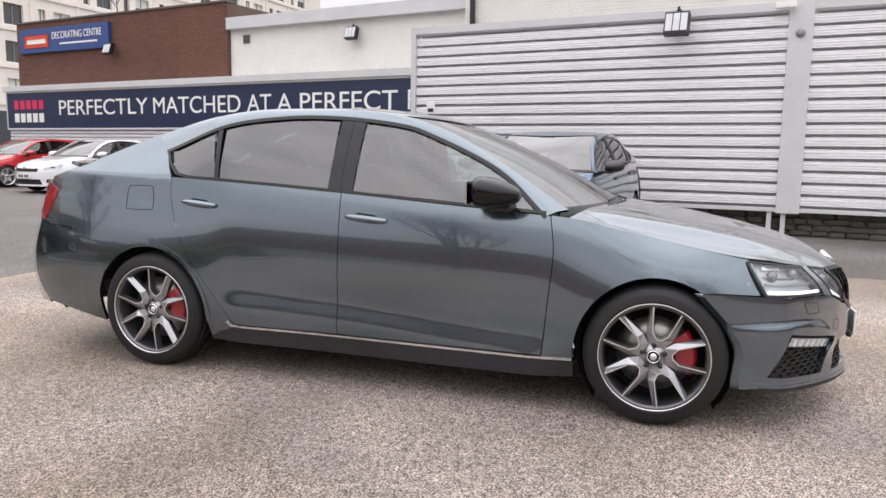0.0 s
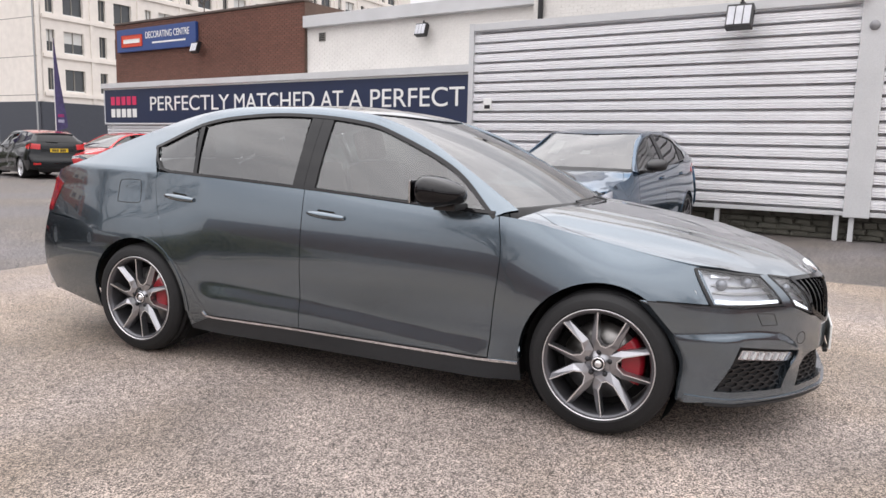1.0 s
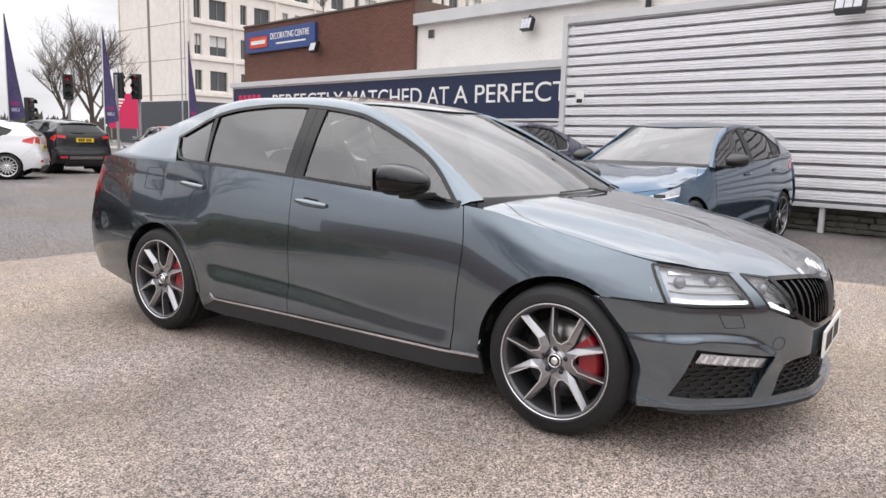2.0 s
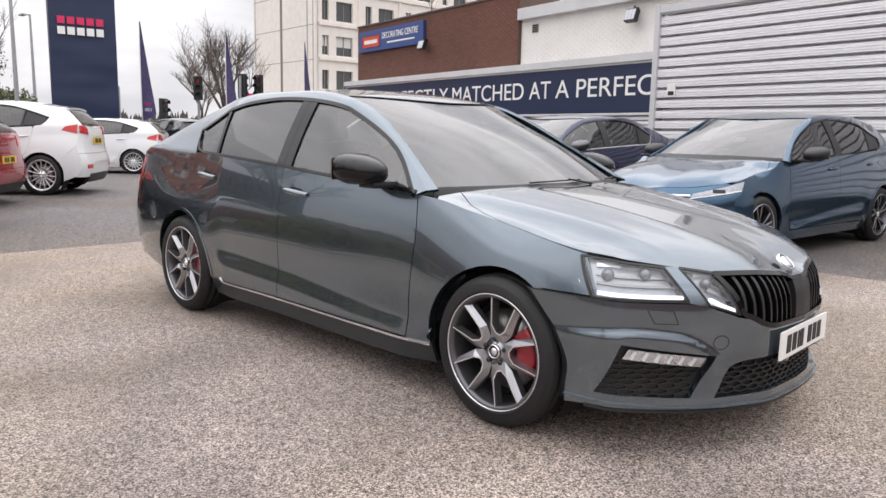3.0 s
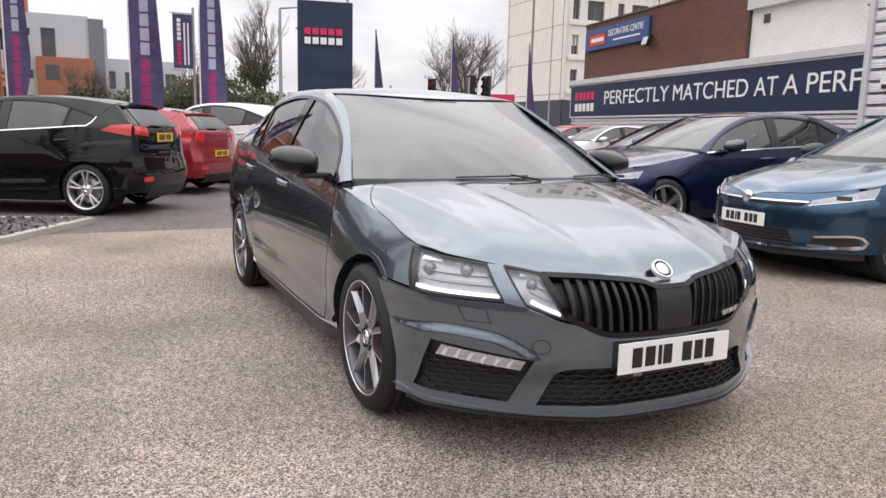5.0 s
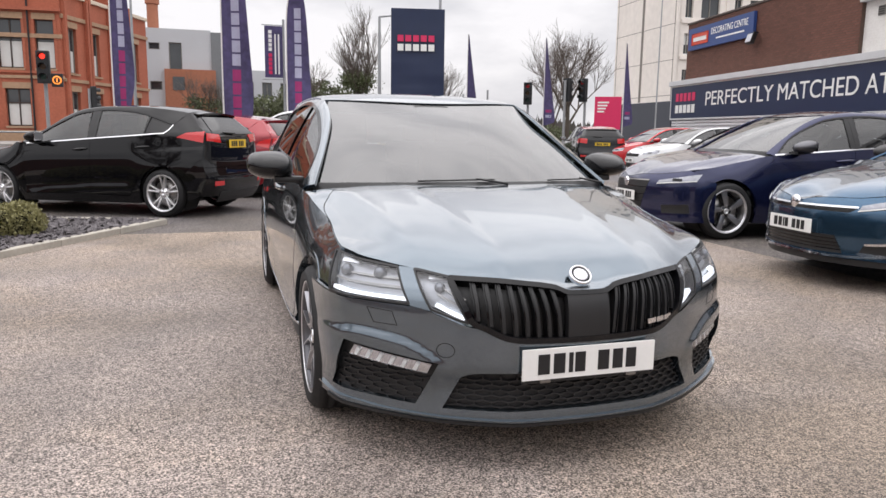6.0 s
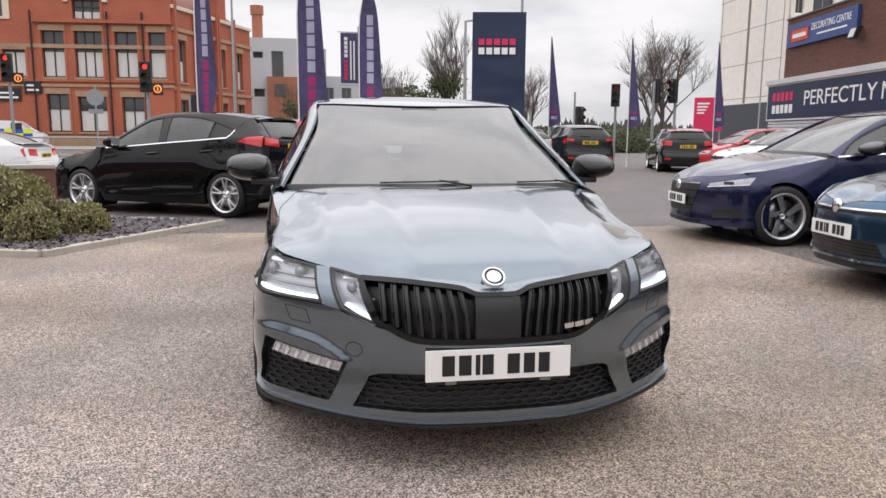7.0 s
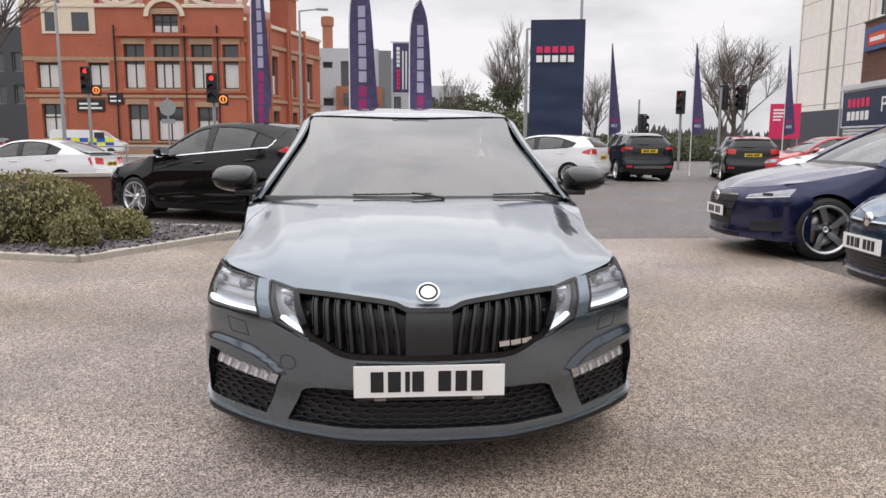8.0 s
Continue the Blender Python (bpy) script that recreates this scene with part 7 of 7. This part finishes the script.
inside = in_poly([(x * 1.0, y * 1.0) for x, y in bed])
for k in range(5200):
    x, y = rnd.uniform(-6.0, -2.95), rnd.uniform(-5.2, -1.9)
    if inside(x, y):
        s_ = rnd.uniform(0.02, 0.045)
        e = Euler((rnd.gauss(0, 0.5), rnd.gauss(0, 0.5), rnd.uniform(0, 6.3))).to_matrix()
        c = Vector((x, y, 0.045 + rnd.uniform(0, 0.02)))
        lo = [bm.verts.new(c + e @ Vector((px * s_, py * s_, -0.006))) for px, py in ((-1, -0.5), (0.7, -0.6), (1, 0.4), (-0.6, 0.6))]
        hi = [bm.verts.new(v_.co + e @ Vector((0, 0, 0.012))) for v_ in lo]
        bm.faces.new(hi)
        for a in range(4):
            bm.faces.new((lo[a], lo[(a + 1) % 4], hi[(a + 1) % 4], hi[a]))
tagged(part("slate_chippings", bm, SLATE), "loose plum slate chippings on the planted bed", "slate chips", kind="stuff")
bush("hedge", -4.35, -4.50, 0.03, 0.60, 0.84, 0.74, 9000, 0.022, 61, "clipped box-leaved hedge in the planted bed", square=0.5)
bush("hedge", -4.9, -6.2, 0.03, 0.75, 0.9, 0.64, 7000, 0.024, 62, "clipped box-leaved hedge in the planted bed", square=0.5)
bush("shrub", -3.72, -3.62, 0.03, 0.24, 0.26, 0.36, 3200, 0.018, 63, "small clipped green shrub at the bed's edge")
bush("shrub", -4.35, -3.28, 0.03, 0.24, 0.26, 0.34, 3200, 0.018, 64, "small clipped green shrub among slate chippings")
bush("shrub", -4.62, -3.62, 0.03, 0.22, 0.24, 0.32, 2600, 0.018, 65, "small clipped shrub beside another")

# ---- flags, totem, signs ----
FLAG = mat("violet_flag_cloth", (0.060, 0.048, 0.128), 0.7, var=0.45, scale=1.6, grain=8)
PALE, PLUM = mat("pale_flag_mark", (0.36, 0.36, 0.48), 0.7), mat("plum_flag_mark", (0.28, 0.02, 0.12), 0.7)
POLE = mat("grey_pole", (0.33, 0.34, 0.35), 0.45, 0.4)
WHITE_POLE = mat("white_pole", (0.7, 0.68, 0.66), 0.5)


def feather_flag(x, y, height, wide, heading, label, base_h=0.9, marks=True, curl=0.06, slim=False):
    """A curved-top cloth flag on a bent pole; its lettering is plain blocks."""
    root = thing("feather_flag", pose(x, y, 0, 0, 0, heading), label, "flag", "feather flags")
    pole_pts = [(0, 0, 0), (0, 0, height * 0.6), (0.005, 0, height * 0.85), (0.02, 0, height)] if slim else [(0, 0, 0), (0, 0, height * 0.6), (0.02, 0, height * 0.85), (wide * 0.25, 0, height * 0.97), (wide * 0.55, 0, height)]
    pb = bend(pole_pts, 14)
    bm = bmesh.new()
    rings = []
    for q, c in enumerate(pb):
        d = np.array(pb[min(q + 1, len(pb) - 1)]) - np.array(pb[max(q - 1, 0)])
        ax = Vector((d[2], 0, -d[0])).normalized()
        r_ = 0.022 - 0.010 * q / len(pb)
        rings.append([bm.verts.new(Vector(c) + ax * (r_ * math.cos(radians(a))) + Vector((0, r_ * math.sin(radians(a)), 0))) for a in range(0, 360, 45)])
    for a, b in zip(rings, rings[1:]):
        for q in range(8):
            bm.faces.new((a[q], a[(q + 1) % 8], b[(q + 1) % 8], b[q])).smooth = True
    bm.faces.new(rings[0])
    bm.faces.new(rings[-1][::-1])
    part("pole", bm, WHITE_POLE, root)
    left = bend([(0.01, base_h), (0.01, height * 0.6), (0.03, height * 0.85), (wide * 0.25, height * 0.965), (wide * 0.5, height * 0.992)], 30)
    right = bend([(wide * 0.55, base_h + 0.15), (wide * 1.0, base_h + height * 0.22), (wide * 0.95, height * 0.6), (wide * 0.8, height * 0.88), (wide * 0.52, height * 0.99)], 30)
    if slim:
        left = bend([(0.01, base_h), (0.01, height * 0.6), (0.015, height * 0.85), (0.02, height * 0.995)], 30)
        right = bend([(wide * 0.92, base_h + 0.12), (wide, base_h + 0.3), (wide * 0.62, height * 0.62), (wide * 0.30, height * 0.85), (0.05, height)], 30)
    ripple = lambda x_, z_: (x_, curl * math.sin(x_ * 7 + z_ * 1.9) * min(1, x_ / wide + 0.1), z_)
    g = np.array([[left[k] + (right[k] - left[k]) * t for k in range(30)] for t in np.linspace(0, 1, 9)])
    cloth = part("cloth", skin(g, ripple, 0, 0.004), FLAG, root)
    if slim:
        for z, mt in ((base_h + 0.32, PALE), (base_h + 0.52, PLUM)):
            gg = np.array([[(wide * a, z + h) for h in (0, 0.11)] for a in (0.2, 0.45, 0.7)])
            part("mark_block", skin(gg, ripple, 0.004, 0.0), mt, cloth)
            part("mark_block", skin(gg[::-1], ripple, 0.007, 0.0), mt, cloth)
    elif marks:
        n = 6
        for k in range(n):
            z0 = base_h + (height - base_h) * (0.47 + 0.065 * k)
            for (a0, a1, z, mt) in ((0.34, 0.62, z0, PALE), (0.34, 0.62, z0 - (height - base_h) * 0.40, PLUM)):
                if z > base_h + 0.25:
                    gg = np.array([[(wide * a, z + h) for h in np.linspace(0, (height - base_h) * 0.056, 3)] for a in np.linspace(a0, a1, 5)])
                    part("mark_block", skin(gg, ripple, 0.004, 0.0), mt, cloth)
                    part("mark_block", skin(gg[::-1], ripple, 0.007, 0.0), mt, cloth)
    return root


feather_flag(-12.46, -0.98, 4.9, 0.62, 80, "tall navy feather flag with white and crimson marks", 0.5)
feather_flag(-12.35, 0.38, 4.42, 0.52, 80, "navy feather flag with a curved top", 0.5)
feather_flag(-12.64, -3.2, 5.0, 0.42, 80, "narrow navy flag with white lettering blocks", 1.0)
feather_flag(-22.8, 8.25, 4.9, 0.46, 60, "thin navy feather flag on a white pole", 1.5, slim=True)
feather_flag(-22.45, 11.35, 4.9, 0.46, 60, "thin navy feather flag beside parked cars", 1.5, slim=True)
feather_flag(-22.8, 15.15, 4.9, 0.40, 60, "thin navy feather flag near the sign wall", 1.5, slim=True)
banner = thing("pole_banner", pose(-13.88, 0.02, 0, 0, 0, 90), "square navy banner hung on a pole", "banner")
part("pole", rod((0.45, 0.02, 0), (0.45, 0.02, 3.8), 0.03), POLE, banner)
part("cloth", box(0.0, -0.012, 2.44, 0.42, 0.0, 3.64, 0.002), FLAG, banner)
part("bar", rod((-0.06, 0, 3.66), (0.46, 0, 3.66), 0.012), POLE, banner)
part("bar", rod((-0.06, 0, 2.40), (0.46, 0, 2.40), 0.012), POLE, banner)
for k in range(5):
    part("mark_block", box(0.09, -0.018, 3.06 + 0.10 * k, 0.17, -0.014, 3.14 + 0.10 * k), WHITE, banner)
    part("mark_block", box(0.09, -0.018, 2.52 + 0.10 * k, 0.17, -0.014, 2.60 + 0.10 * k), PINK, banner)
for c in (0.23, 0.31):
    part("writing_bar", box(c, -0.018, 2.52, c + 0.035, -0.014, 3.45), WHITE, banner)

totem = thing("totem_sign", pose(-21.6, 4.95, 0, 0, 0, 78.5), "tall navy fabric-wrapped totem sign with a trade mark", "totem sign")
bm = bmesh.new()
nu, nv = 9, 36
V = [[None] * nv for _ in range(nu)]
for i in range(nu):
    for j in range(nv):
        u, z = 1.90 * i / (nu - 1), 0.25 + 5.25 * j / (nv - 1)
        V[i][j] = bm.verts.new((u, -0.01 - 0.035 * noise.noise(Vector((u * 0.7 + 0.25 * math.sin(z), 0, z * 2.3))) * (1 if z < 4.2 else 0.3), z))
for i in range(nu - 1):
    for j in range(nv - 1):
        bm.faces.new((V[i][j], V[i + 1][j], V[i + 1][j + 1], V[i][j + 1])).smooth = True
part("fabric_face", bm, NAVY, totem)
part("frame", box(0, 0.04, 0.0, 1.90, 0.40, 5.5), NAVY, totem)
for k in range(5):
    part("mark_block", box(0.22 + k * 0.275, -0.075, 4.36, 0.22 + k * 0.275 + 0.21, -0.05, 4.58), PINK, totem)
    part("mark_block", box(0.22 + k * 0.275, -0.075, 4.04, 0.22 + k * 0.275 + 0.21, -0.05, 4.27), WHITE, totem)
part("mast", rod((1.78, 0.5, 0), (1.78, 0.5, 6.4), 0.05), POLE, totem)

hoarding = thing("hoarding", pose(-66.9, 38.2, 0, 0, 0, 59), "crimson roadside hoarding with white writing", "hoarding")
part("panel", box(0, -0.05, 1.7, 2.8, 0.05, 5.15), PINK, hoarding)
for u in (0.2, 2.6):
    part("post", rod((u, 0.12, 0), (u, 0.12, 5.0), 0.06), POLE, hoarding)
for k in range(4):
    part("writing_bar", box(0.30, -0.062, 4.45 - 0.32 * k, 1.5 - 0.16 * k, -0.054, 4.62 - 0.32 * k), WHITE, hoarding)

shop_sign = thing("shop_sign", block_m @ pose(0.35, 0, 0), "blue shop sign reading decorating centre on brick", "sign")
BLUE_SIGN = mat("blue_sign_panel", (0.02, 0.055, 0.20), 0.4, var=0.1)
part("panel", box(0.0, -0.14, 4.74, 5.1, -0.02, 5.62, 0.01), BLUE_SIGN, shop_sign)
words("lettering", "DECORATING CENTRE", 0.36, WHITE, pose(3.35, -0.146, 5.30, 90, 0, 0), shop_sign, 0.01, 2.75)
part("writing_bar", box(2.4, -0.148, 4.98, 4.5, -0.142, 5.04), WHITE, shop_sign)
part("mark_block", box(0.35, -0.15, 4.92, 1.75, -0.142, 5.38, 0.03), mat("orange_red_vinyl", (0.60, 0.06, 0.02), 0.4), shop_sign)
part("mark_block", box(0.50, -0.158, 5.06, 1.60, -0.152, 5.22, 0.02), WHITE, shop_sign)


def floodlight(name, m, label, three=False):
    root = thing(name, m, label, "floodlight")
    part("bracket", box(-0.03, -0.18, 0.10, 0.03, 0.0, 0.16, 0.005), BLACK, root)
    part("arm", rod((0, -0.14, 0.02), (0, -0.16, 0.2), 0.02), BLACK, root)
    part("housing", box(-0.19, -0.30, -0.34, 0.19, -0.14, 0.02, 0.02, m=Matrix.Rotation(radians(-18), 4, "X")), BLACK, root)
    for k in range(3):
        part("lamp_panel", box(-0.165 + 0.115 * k, -0.312, -0.31, -0.165 + 0.115 * k + 0.10, -0.302, -0.02, 0.004, m=Matrix.Rotation(radians(-18), 4, "X")), mat("lamp_glass_pale", (0.55, 0.56, 0.6), 0.2), root)
    return root


floodlight("floodlight", fence_m @ pose(4.93, -0.06, 3.36), "black three-panel floodlight above the steel screen")
floodlight("floodlight", block_m @ pose(15.85, 0.10, 4.66), "black floodlight on the white wall")
floodlight("floodlight", block_m @ pose(5.6, -0.02, 4.72), "small floodlight below the shop sign")
vent = thing("wall_vent", block_m @ pose(11.5, 0.12, 4.55), "small dark grille in the white wall", "vent")
part("frame", box(0, -0.03, 0, 0.28, -0.004, 0.27, 0.005), FRAME, vent)
for k in range(4):
    part("slat", box(0.03, -0.045, 0.03 + 0.06 * k, 0.25, -0.032, 0.06 + 0.06 * k), INK, vent)
sensor = thing("alarm_sensor", fence_m @ pose(6.69, -0.05, 3.08), "grey dome sensor on the cover post", "sensor")
bm = bmesh.new()
bmesh.ops.create_uvsphere(bm, u_segments=16, v_segments=10, radius=0.07)
part("dome", bm, mat("sensor_grey", (0.25, 0.25, 0.26), 0.5), sensor, smooth=True)
cam_box = thing("camera_housing", fence_m @ pose(6.55, -0.08, 3.47), "small white camera on the cover post", "camera")
part("body", box(-0.22, -0.12, -0.03, 0.06, -0.02, 0.06, 0.015), WHITE, cam_box)
notice = thing("notice", fence_m @ pose(0.42, -0.012, 1.95), "small white notice on the steel screen", "notice")
part("panel", box(-0.09, -0.012, 0.0, 0.09, 0.0, 0.22, 0.003), WHITE, notice)
part("writing_bar", box(-0.06, -0.016, 0.03, 0.06, -0.0125, 0.10), INK, notice)
pipe = thing("downpipe", block_m @ pose(19.85, -0.45, 0), "black rainwater pipe on the white wall", "pipe")
part("pipe", rod((0, -0.05, 4.5), (0, -0.05, 5.25), 0.07), INK, pipe)
part("elbow", rod((0, -0.05, 5.25), (0.25, -0.05, 5.55), 0.07), INK, pipe)

# ---- street things ----
HEADBLK = mat("signal_black", (0.015, 0.016, 0.018), 0.5)
RED_ON, AMBER_ON = glow("red_signal", (1.0, 0.05, 0.03), 1.2), glow("amber_signal", (1.0, 0.30, 0.05), 1.0)


def traffic_light(x, y, z, heading, label, lit=True, box_sign=True):
    root = thing("traffic_light", pose(x, y, 0, 0, 0, heading), label, "traffic light", "traffic lights")
    part("pole", rod((0, 0.12, 0), (0, 0.12, z + 0.5), 0.06), POLE, root)
    head = part("signal_head", box(-0.2, -0.12, z - 0.45, 0.2, 0.06, z + 0.60, 0.03), HEADBLK, root)
    for k, mt in enumerate((RED_ON if lit else RED_LENS, mat("dead_amber", (0.06, 0.03, 0.01), 0.4), mat("dead_green", (0.01, 0.04, 0.03), 0.4))):
        zz = z + 0.42 - 0.33 * k
        ln = part("lens", lathe([(0.0, -0.13), (0.078, -0.125), (0.09, -0.12)], 20), mt, head)
        ln.matrix_local = pose(0, 0, zz)
        hd = part("hood", lathe([(0.12, -0.30), (0.125, -0.12)], 14, a0=-20, a1=200), HEADBLK, head)
        hd.matrix_local = pose(0, 0, zz)
    if box_sign:
        bs = part("turn_sign", box(0.22, -0.10, z - 0.55, 0.56, 0.02, z - 0.12, 0.02), HEADBLK, root)
        rg = part("sign_ring", lathe([(0.10, -0.112), (0.14, -0.112), (0.14, -0.104)], 20), AMBER_ON, bs)
        rg.matrix_local = pose(0.39, 0, z - 0.335)
        part("arrow_bar", box(0.37, -0.116, z - 0.40, 0.41, -0.110, z - 0.27), AMBER_ON, bs)
    return root


traffic_light(-26.4, -12.2, 3.55, 90, "lit red traffic signal with a turn sign")
traffic_light(-22.95, -6.45, 3.05, 90, "lit red traffic signal with an amber turn sign")
traffic_light(-28.4, 13.3, 3.0, 60, "unlit traffic signal across the road", False, False)
traffic_light(-26.3, 14.3, 3.1, 200, "dark back of a traffic signal", False, False)
traffic_light(-26.2, 15.1, 3.1, 20, "dark traffic signal beside another", False, False)
traffic_light(-30.0, -6.0, 2.3, 200, "dark back of a traffic signal beyond the cars", False, False)
traffic_light(-27.5, 11.2, 1.9, 120, "low dark traffic signal", False, False)


def lamp_post(x, y, h, heading, label):
    root = thing("street_lamp", pose(x, y, 0, 0, 0, heading), label, "street lamp", "street lamps")
    part("column", rod((0, 0, 0), (0, 0, h), 0.11, 0.06, 12), POLE, root)
    part("arm", rod((0, 0, h), (1.1, 0, h + 0.15), 0.05, 0.04), POLE, root)
    part("lantern", box(1.0, -0.14, h + 0.08, 1.7, 0.14, h + 0.2, 0.04), POLE, root)


lamp_post(-36.85, -17.6, 8.6, 200, "grey street lamp column by the road")
lamp_post(-40.9, -5.3, 8.9, 95, "grey street lamp with an outreach arm")
lamp_post(-46.2, 11.9, 7.8, 180, "grey street lamp behind the totem")
lamp_post(-31.0, 6.6, 6.6, 90, "thin grey lamp column behind the totem")
for k, (x, y, h) in enumerate(((-33, 11.6, 3.2), (-30.5, 9.8, 2.4), (-52, 36, 14), (-32, 12.6, 3.4))):
    p = thing("pole", pose(x, y, 0), "plain grey steel street pole", "pole", "street poles")
    part("shaft", rod((0, 0, 0), (0, 0, h), 0.07, 0.05), POLE, p)
road_sign = thing("road_sign", pose(-30, -10.1, 0, 0, 0, 90), "grey back of a round road sign", "road sign")
part("pole", rod((0, 0.05, 0), (0, 0.05, 3.2), 0.04), POLE, road_sign)
part("disc", rod((0, 0, 2.7), (0, 0.02, 2.7), 0.36, n=28), POLE, road_sign)
part("plate", box(-0.3, 0.0, 2.0, 0.3, 0.02, 2.2), POLE, road_sign)
rail = thing("guard_rail", pose(-24.5, -22, 0, 0, 0, 88), "grey pedestrian guard railing along the road", "railing")
for z in (0.35, 1.0):
    part("rail_bar", rod((0, 0, z), (17, 0, z), 0.03), POLE, rail)
for k in range(12):
    part("post", rod((k * 1.5, 0, 0), (k * 1.5, 0, 1.05), 0.03), POLE, rail)
low_wall = thing("low_wall", pose(-9.9, -5.2, 0, 0, 0, -75), "low brown brick wall beside the black hatchback", "wall", kind="structure")
part("wall", box(0, 0, 0, 7, 0.25, 0.55), BRICK, low_wall)
part("coping", box(-0.02, -0.03, 0.55, 7.02, 0.28, 0.62, 0.01), KERB, low_wall)
# pavement and verge across the road
tagged(part("pavement_far", box(-57.5, -60, -0.004, -47, 60, 0.10), mat("pale_paving", (0.30, 0.28, 0.26), 0.8, var=0.15, scale=1)), "pale paving on the far side of the road", "pavement", kind="structure")

# ---- van on the far road ----
van = thing("van", pose(-53.2, -22.6, 0, 0, 0, 96), "white panel van with blue and yellow side blocks", "van")
bmv = bmesh.new()
prof = [(-2.6, 0.35), (2.5, 0.35), (2.55, 0.85), (2.35, 1.10), (1.55, 1.30), (0.95, 1.95), (-2.5, 2.0), (-2.6, 1.6)]
a_, b_ = [bmv.verts.new((x, -0.95, z)) for x, z in prof], [bmv.verts.new((x, 0.95, z)) for x, z in prof]
bmv.faces.new(a_[::-1])
bmv.faces.new(b_)
for k in range(len(prof)):
    bmv.faces.new((a_[k], a_[(k + 1) % len(prof)], b_[(k + 1) % len(prof)], b_[k]))
bmesh.ops.bevel(bmv, geom=list(bmv.edges), offset=0.08, segments=2, affect="EDGES")
bmesh.ops.recalc_face_normals(bmv, faces=bmv.faces)
part("body", bmv, WHITEP, van)
YEL, BLU = mat("hi_vis_yellow", (0.65, 0.70, 0.03), 0.5), mat("hi_vis_blue", (0.02, 0.08, 0.45), 0.5)
for k in range(7):
    for r_ in range(2):
        part("livery_block", box(-2.3 + 0.6 * k, -0.966, 0.75 + 0.32 * r_, -1.7 + 0.6 * k, -0.952, 1.07 + 0.32 * r_), YEL if (k + r_) % 2 else BLU, van)
part("cab_window", box(0.55, -0.966, 1.32, 1.25, -0.952, 1.80), PANE, van)
for x in (-1.6, 1.65):
    wl_ = part("wheel", lathe([(0.0, -0.98), (0.2, -0.98), (0.33, -0.96), (0.33, -0.75), (0.0, -0.75)], 20), RUBBER, van)
    wl_.matrix_local = pose(x, 0, 0.33)

# ---- bricks and stones ----


def brick_mesh(name, l, h, d, bev, material):
    me = bpy.data.meshes.new(name)
    b = box(0, 0, 0, l, d, h)
    for v_ in b.verts:
        if v_.co.y < 1e-6:
            v_.co.x += bev if v_.co.x < l / 2 else -bev
            v_.co.z += bev if v_.co.z < h / 2 else -bev
    b.to_mesh(me)
    b.free()
    me.materials.append(material)
    return me


def brick_field(parent, u0, u1, z0, z1, material, near_from, d=0.03, front=0.0, label="", skip=()):
    """Stretcher bond; the bricks past near_from along the wall are single parts, the rest one joined part."""
    L, Hh, J = 0.215, 0.065, 0.010
    whole = brick_mesh("brick", L, Hh, d, 0.003, material)
    joined = bmesh.new()
    rnd = random.Random(11)
    count = 0
    row = 0
    z = z0
    while z + Hh <= z1:
        u = u0 + (0 if row % 2 == 0 else -(L + J) / 2)
        while u < u1 - 0.02:
            a, b = max(u, u0), min(u + L, u1)
            if b - a > 0.03 and not any(s0 < b and a < s1 and t0 < z + Hh and z < t1 for s0, s1, t0, t1 in skip):
                dy = front - rnd.uniform(0.0, 0.004)
                if a == u and b == u + L and a > near_from and count < 300:
                    ob = new("brick", whole)
                    ob.parent = parent
                    ob.matrix_local = pose(a, dy, z)
                    count += 1
                else:
                    lo = [joined.verts.new(q) for q in ((a + 0.003, dy, z + 0.003), (b - 0.003, dy, z + 0.003), (b - 0.003, dy, z + Hh - 0.003), (a + 0.003, dy, z + Hh - 0.003))]
                    hi = [joined.verts.new(q) for q in ((a, dy + d, z), (b, dy + d, z), (b, dy + d, z + Hh), (a, dy + d, z + Hh))]
                    joined.faces.new(lo)
                    for k in range(4):
                        joined.faces.new((hi[k], hi[(k + 1) % 4], lo[(k + 1) % 4], lo[k]))
            u += L + J
        z += Hh + J
        row += 1
    ob = part("brickwork", joined, material, parent)
    ob["kind"] = "stuff"


brick_field(brick_block, 0.0, 10.95, 3.44, 5.86, BRICK, 8.6, front=-0.005)
WB = mat("white_painted_bricks", (0.74, 0.72, 0.69), 0.55, var=0.10, scale=1.5, grain=20, per_piece=0.08)
brick_field(white_block, 10.96, 19.6, 3.44, 5.0, WB, 16.9, front=0.114, skip=((11.45, 11.85, 4.5, 4.88),))
brick_field(white_block, 19.6, 26.0, 4.4, 5.9, WB, 99.0, front=-0.406)

# rubble stones of the low wall
rnd = random.Random(3)
shapes = []
for k in range(6):
    b = bmesh.new()
    bmesh.ops.create_cube(b, size=1.0)
    bmesh.ops.bevel(b, geom=list(b.edges), offset=0.14, segments=1, affect="EDGES")
    for v_ in b.verts:
        v_.co += Vector((rnd.gauss(0, 0.05), rnd.gauss(0, 0.05), rnd.gauss(0, 0.05)))
    me = bpy.data.meshes.new("stone")
    b.to_mesh(me)
    b.free()
    me.materials.append(STONE)
    shapes.append(me)
z = 0.0
while z < 0.40:
    h = rnd.uniform(0.075, 0.11)
    u = 0.0
    while u < 12.0:
        l = rnd.uniform(0.16, 0.36)
        ob = new("stone", rnd.choice(shapes))
        ob.parent = stone_wall
        ob.matrix_local = pose(u + l / 2, 0.05 + rnd.uniform(-0.02, 0.015), z + h / 2, rnd.uniform(-4, 4), rnd.uniform(-3, 3), rnd.uniform(-4, 4)) @ Matrix.Diagonal((l * 0.96, 0.16, h * 0.94, 1))
        u += l
    z += h
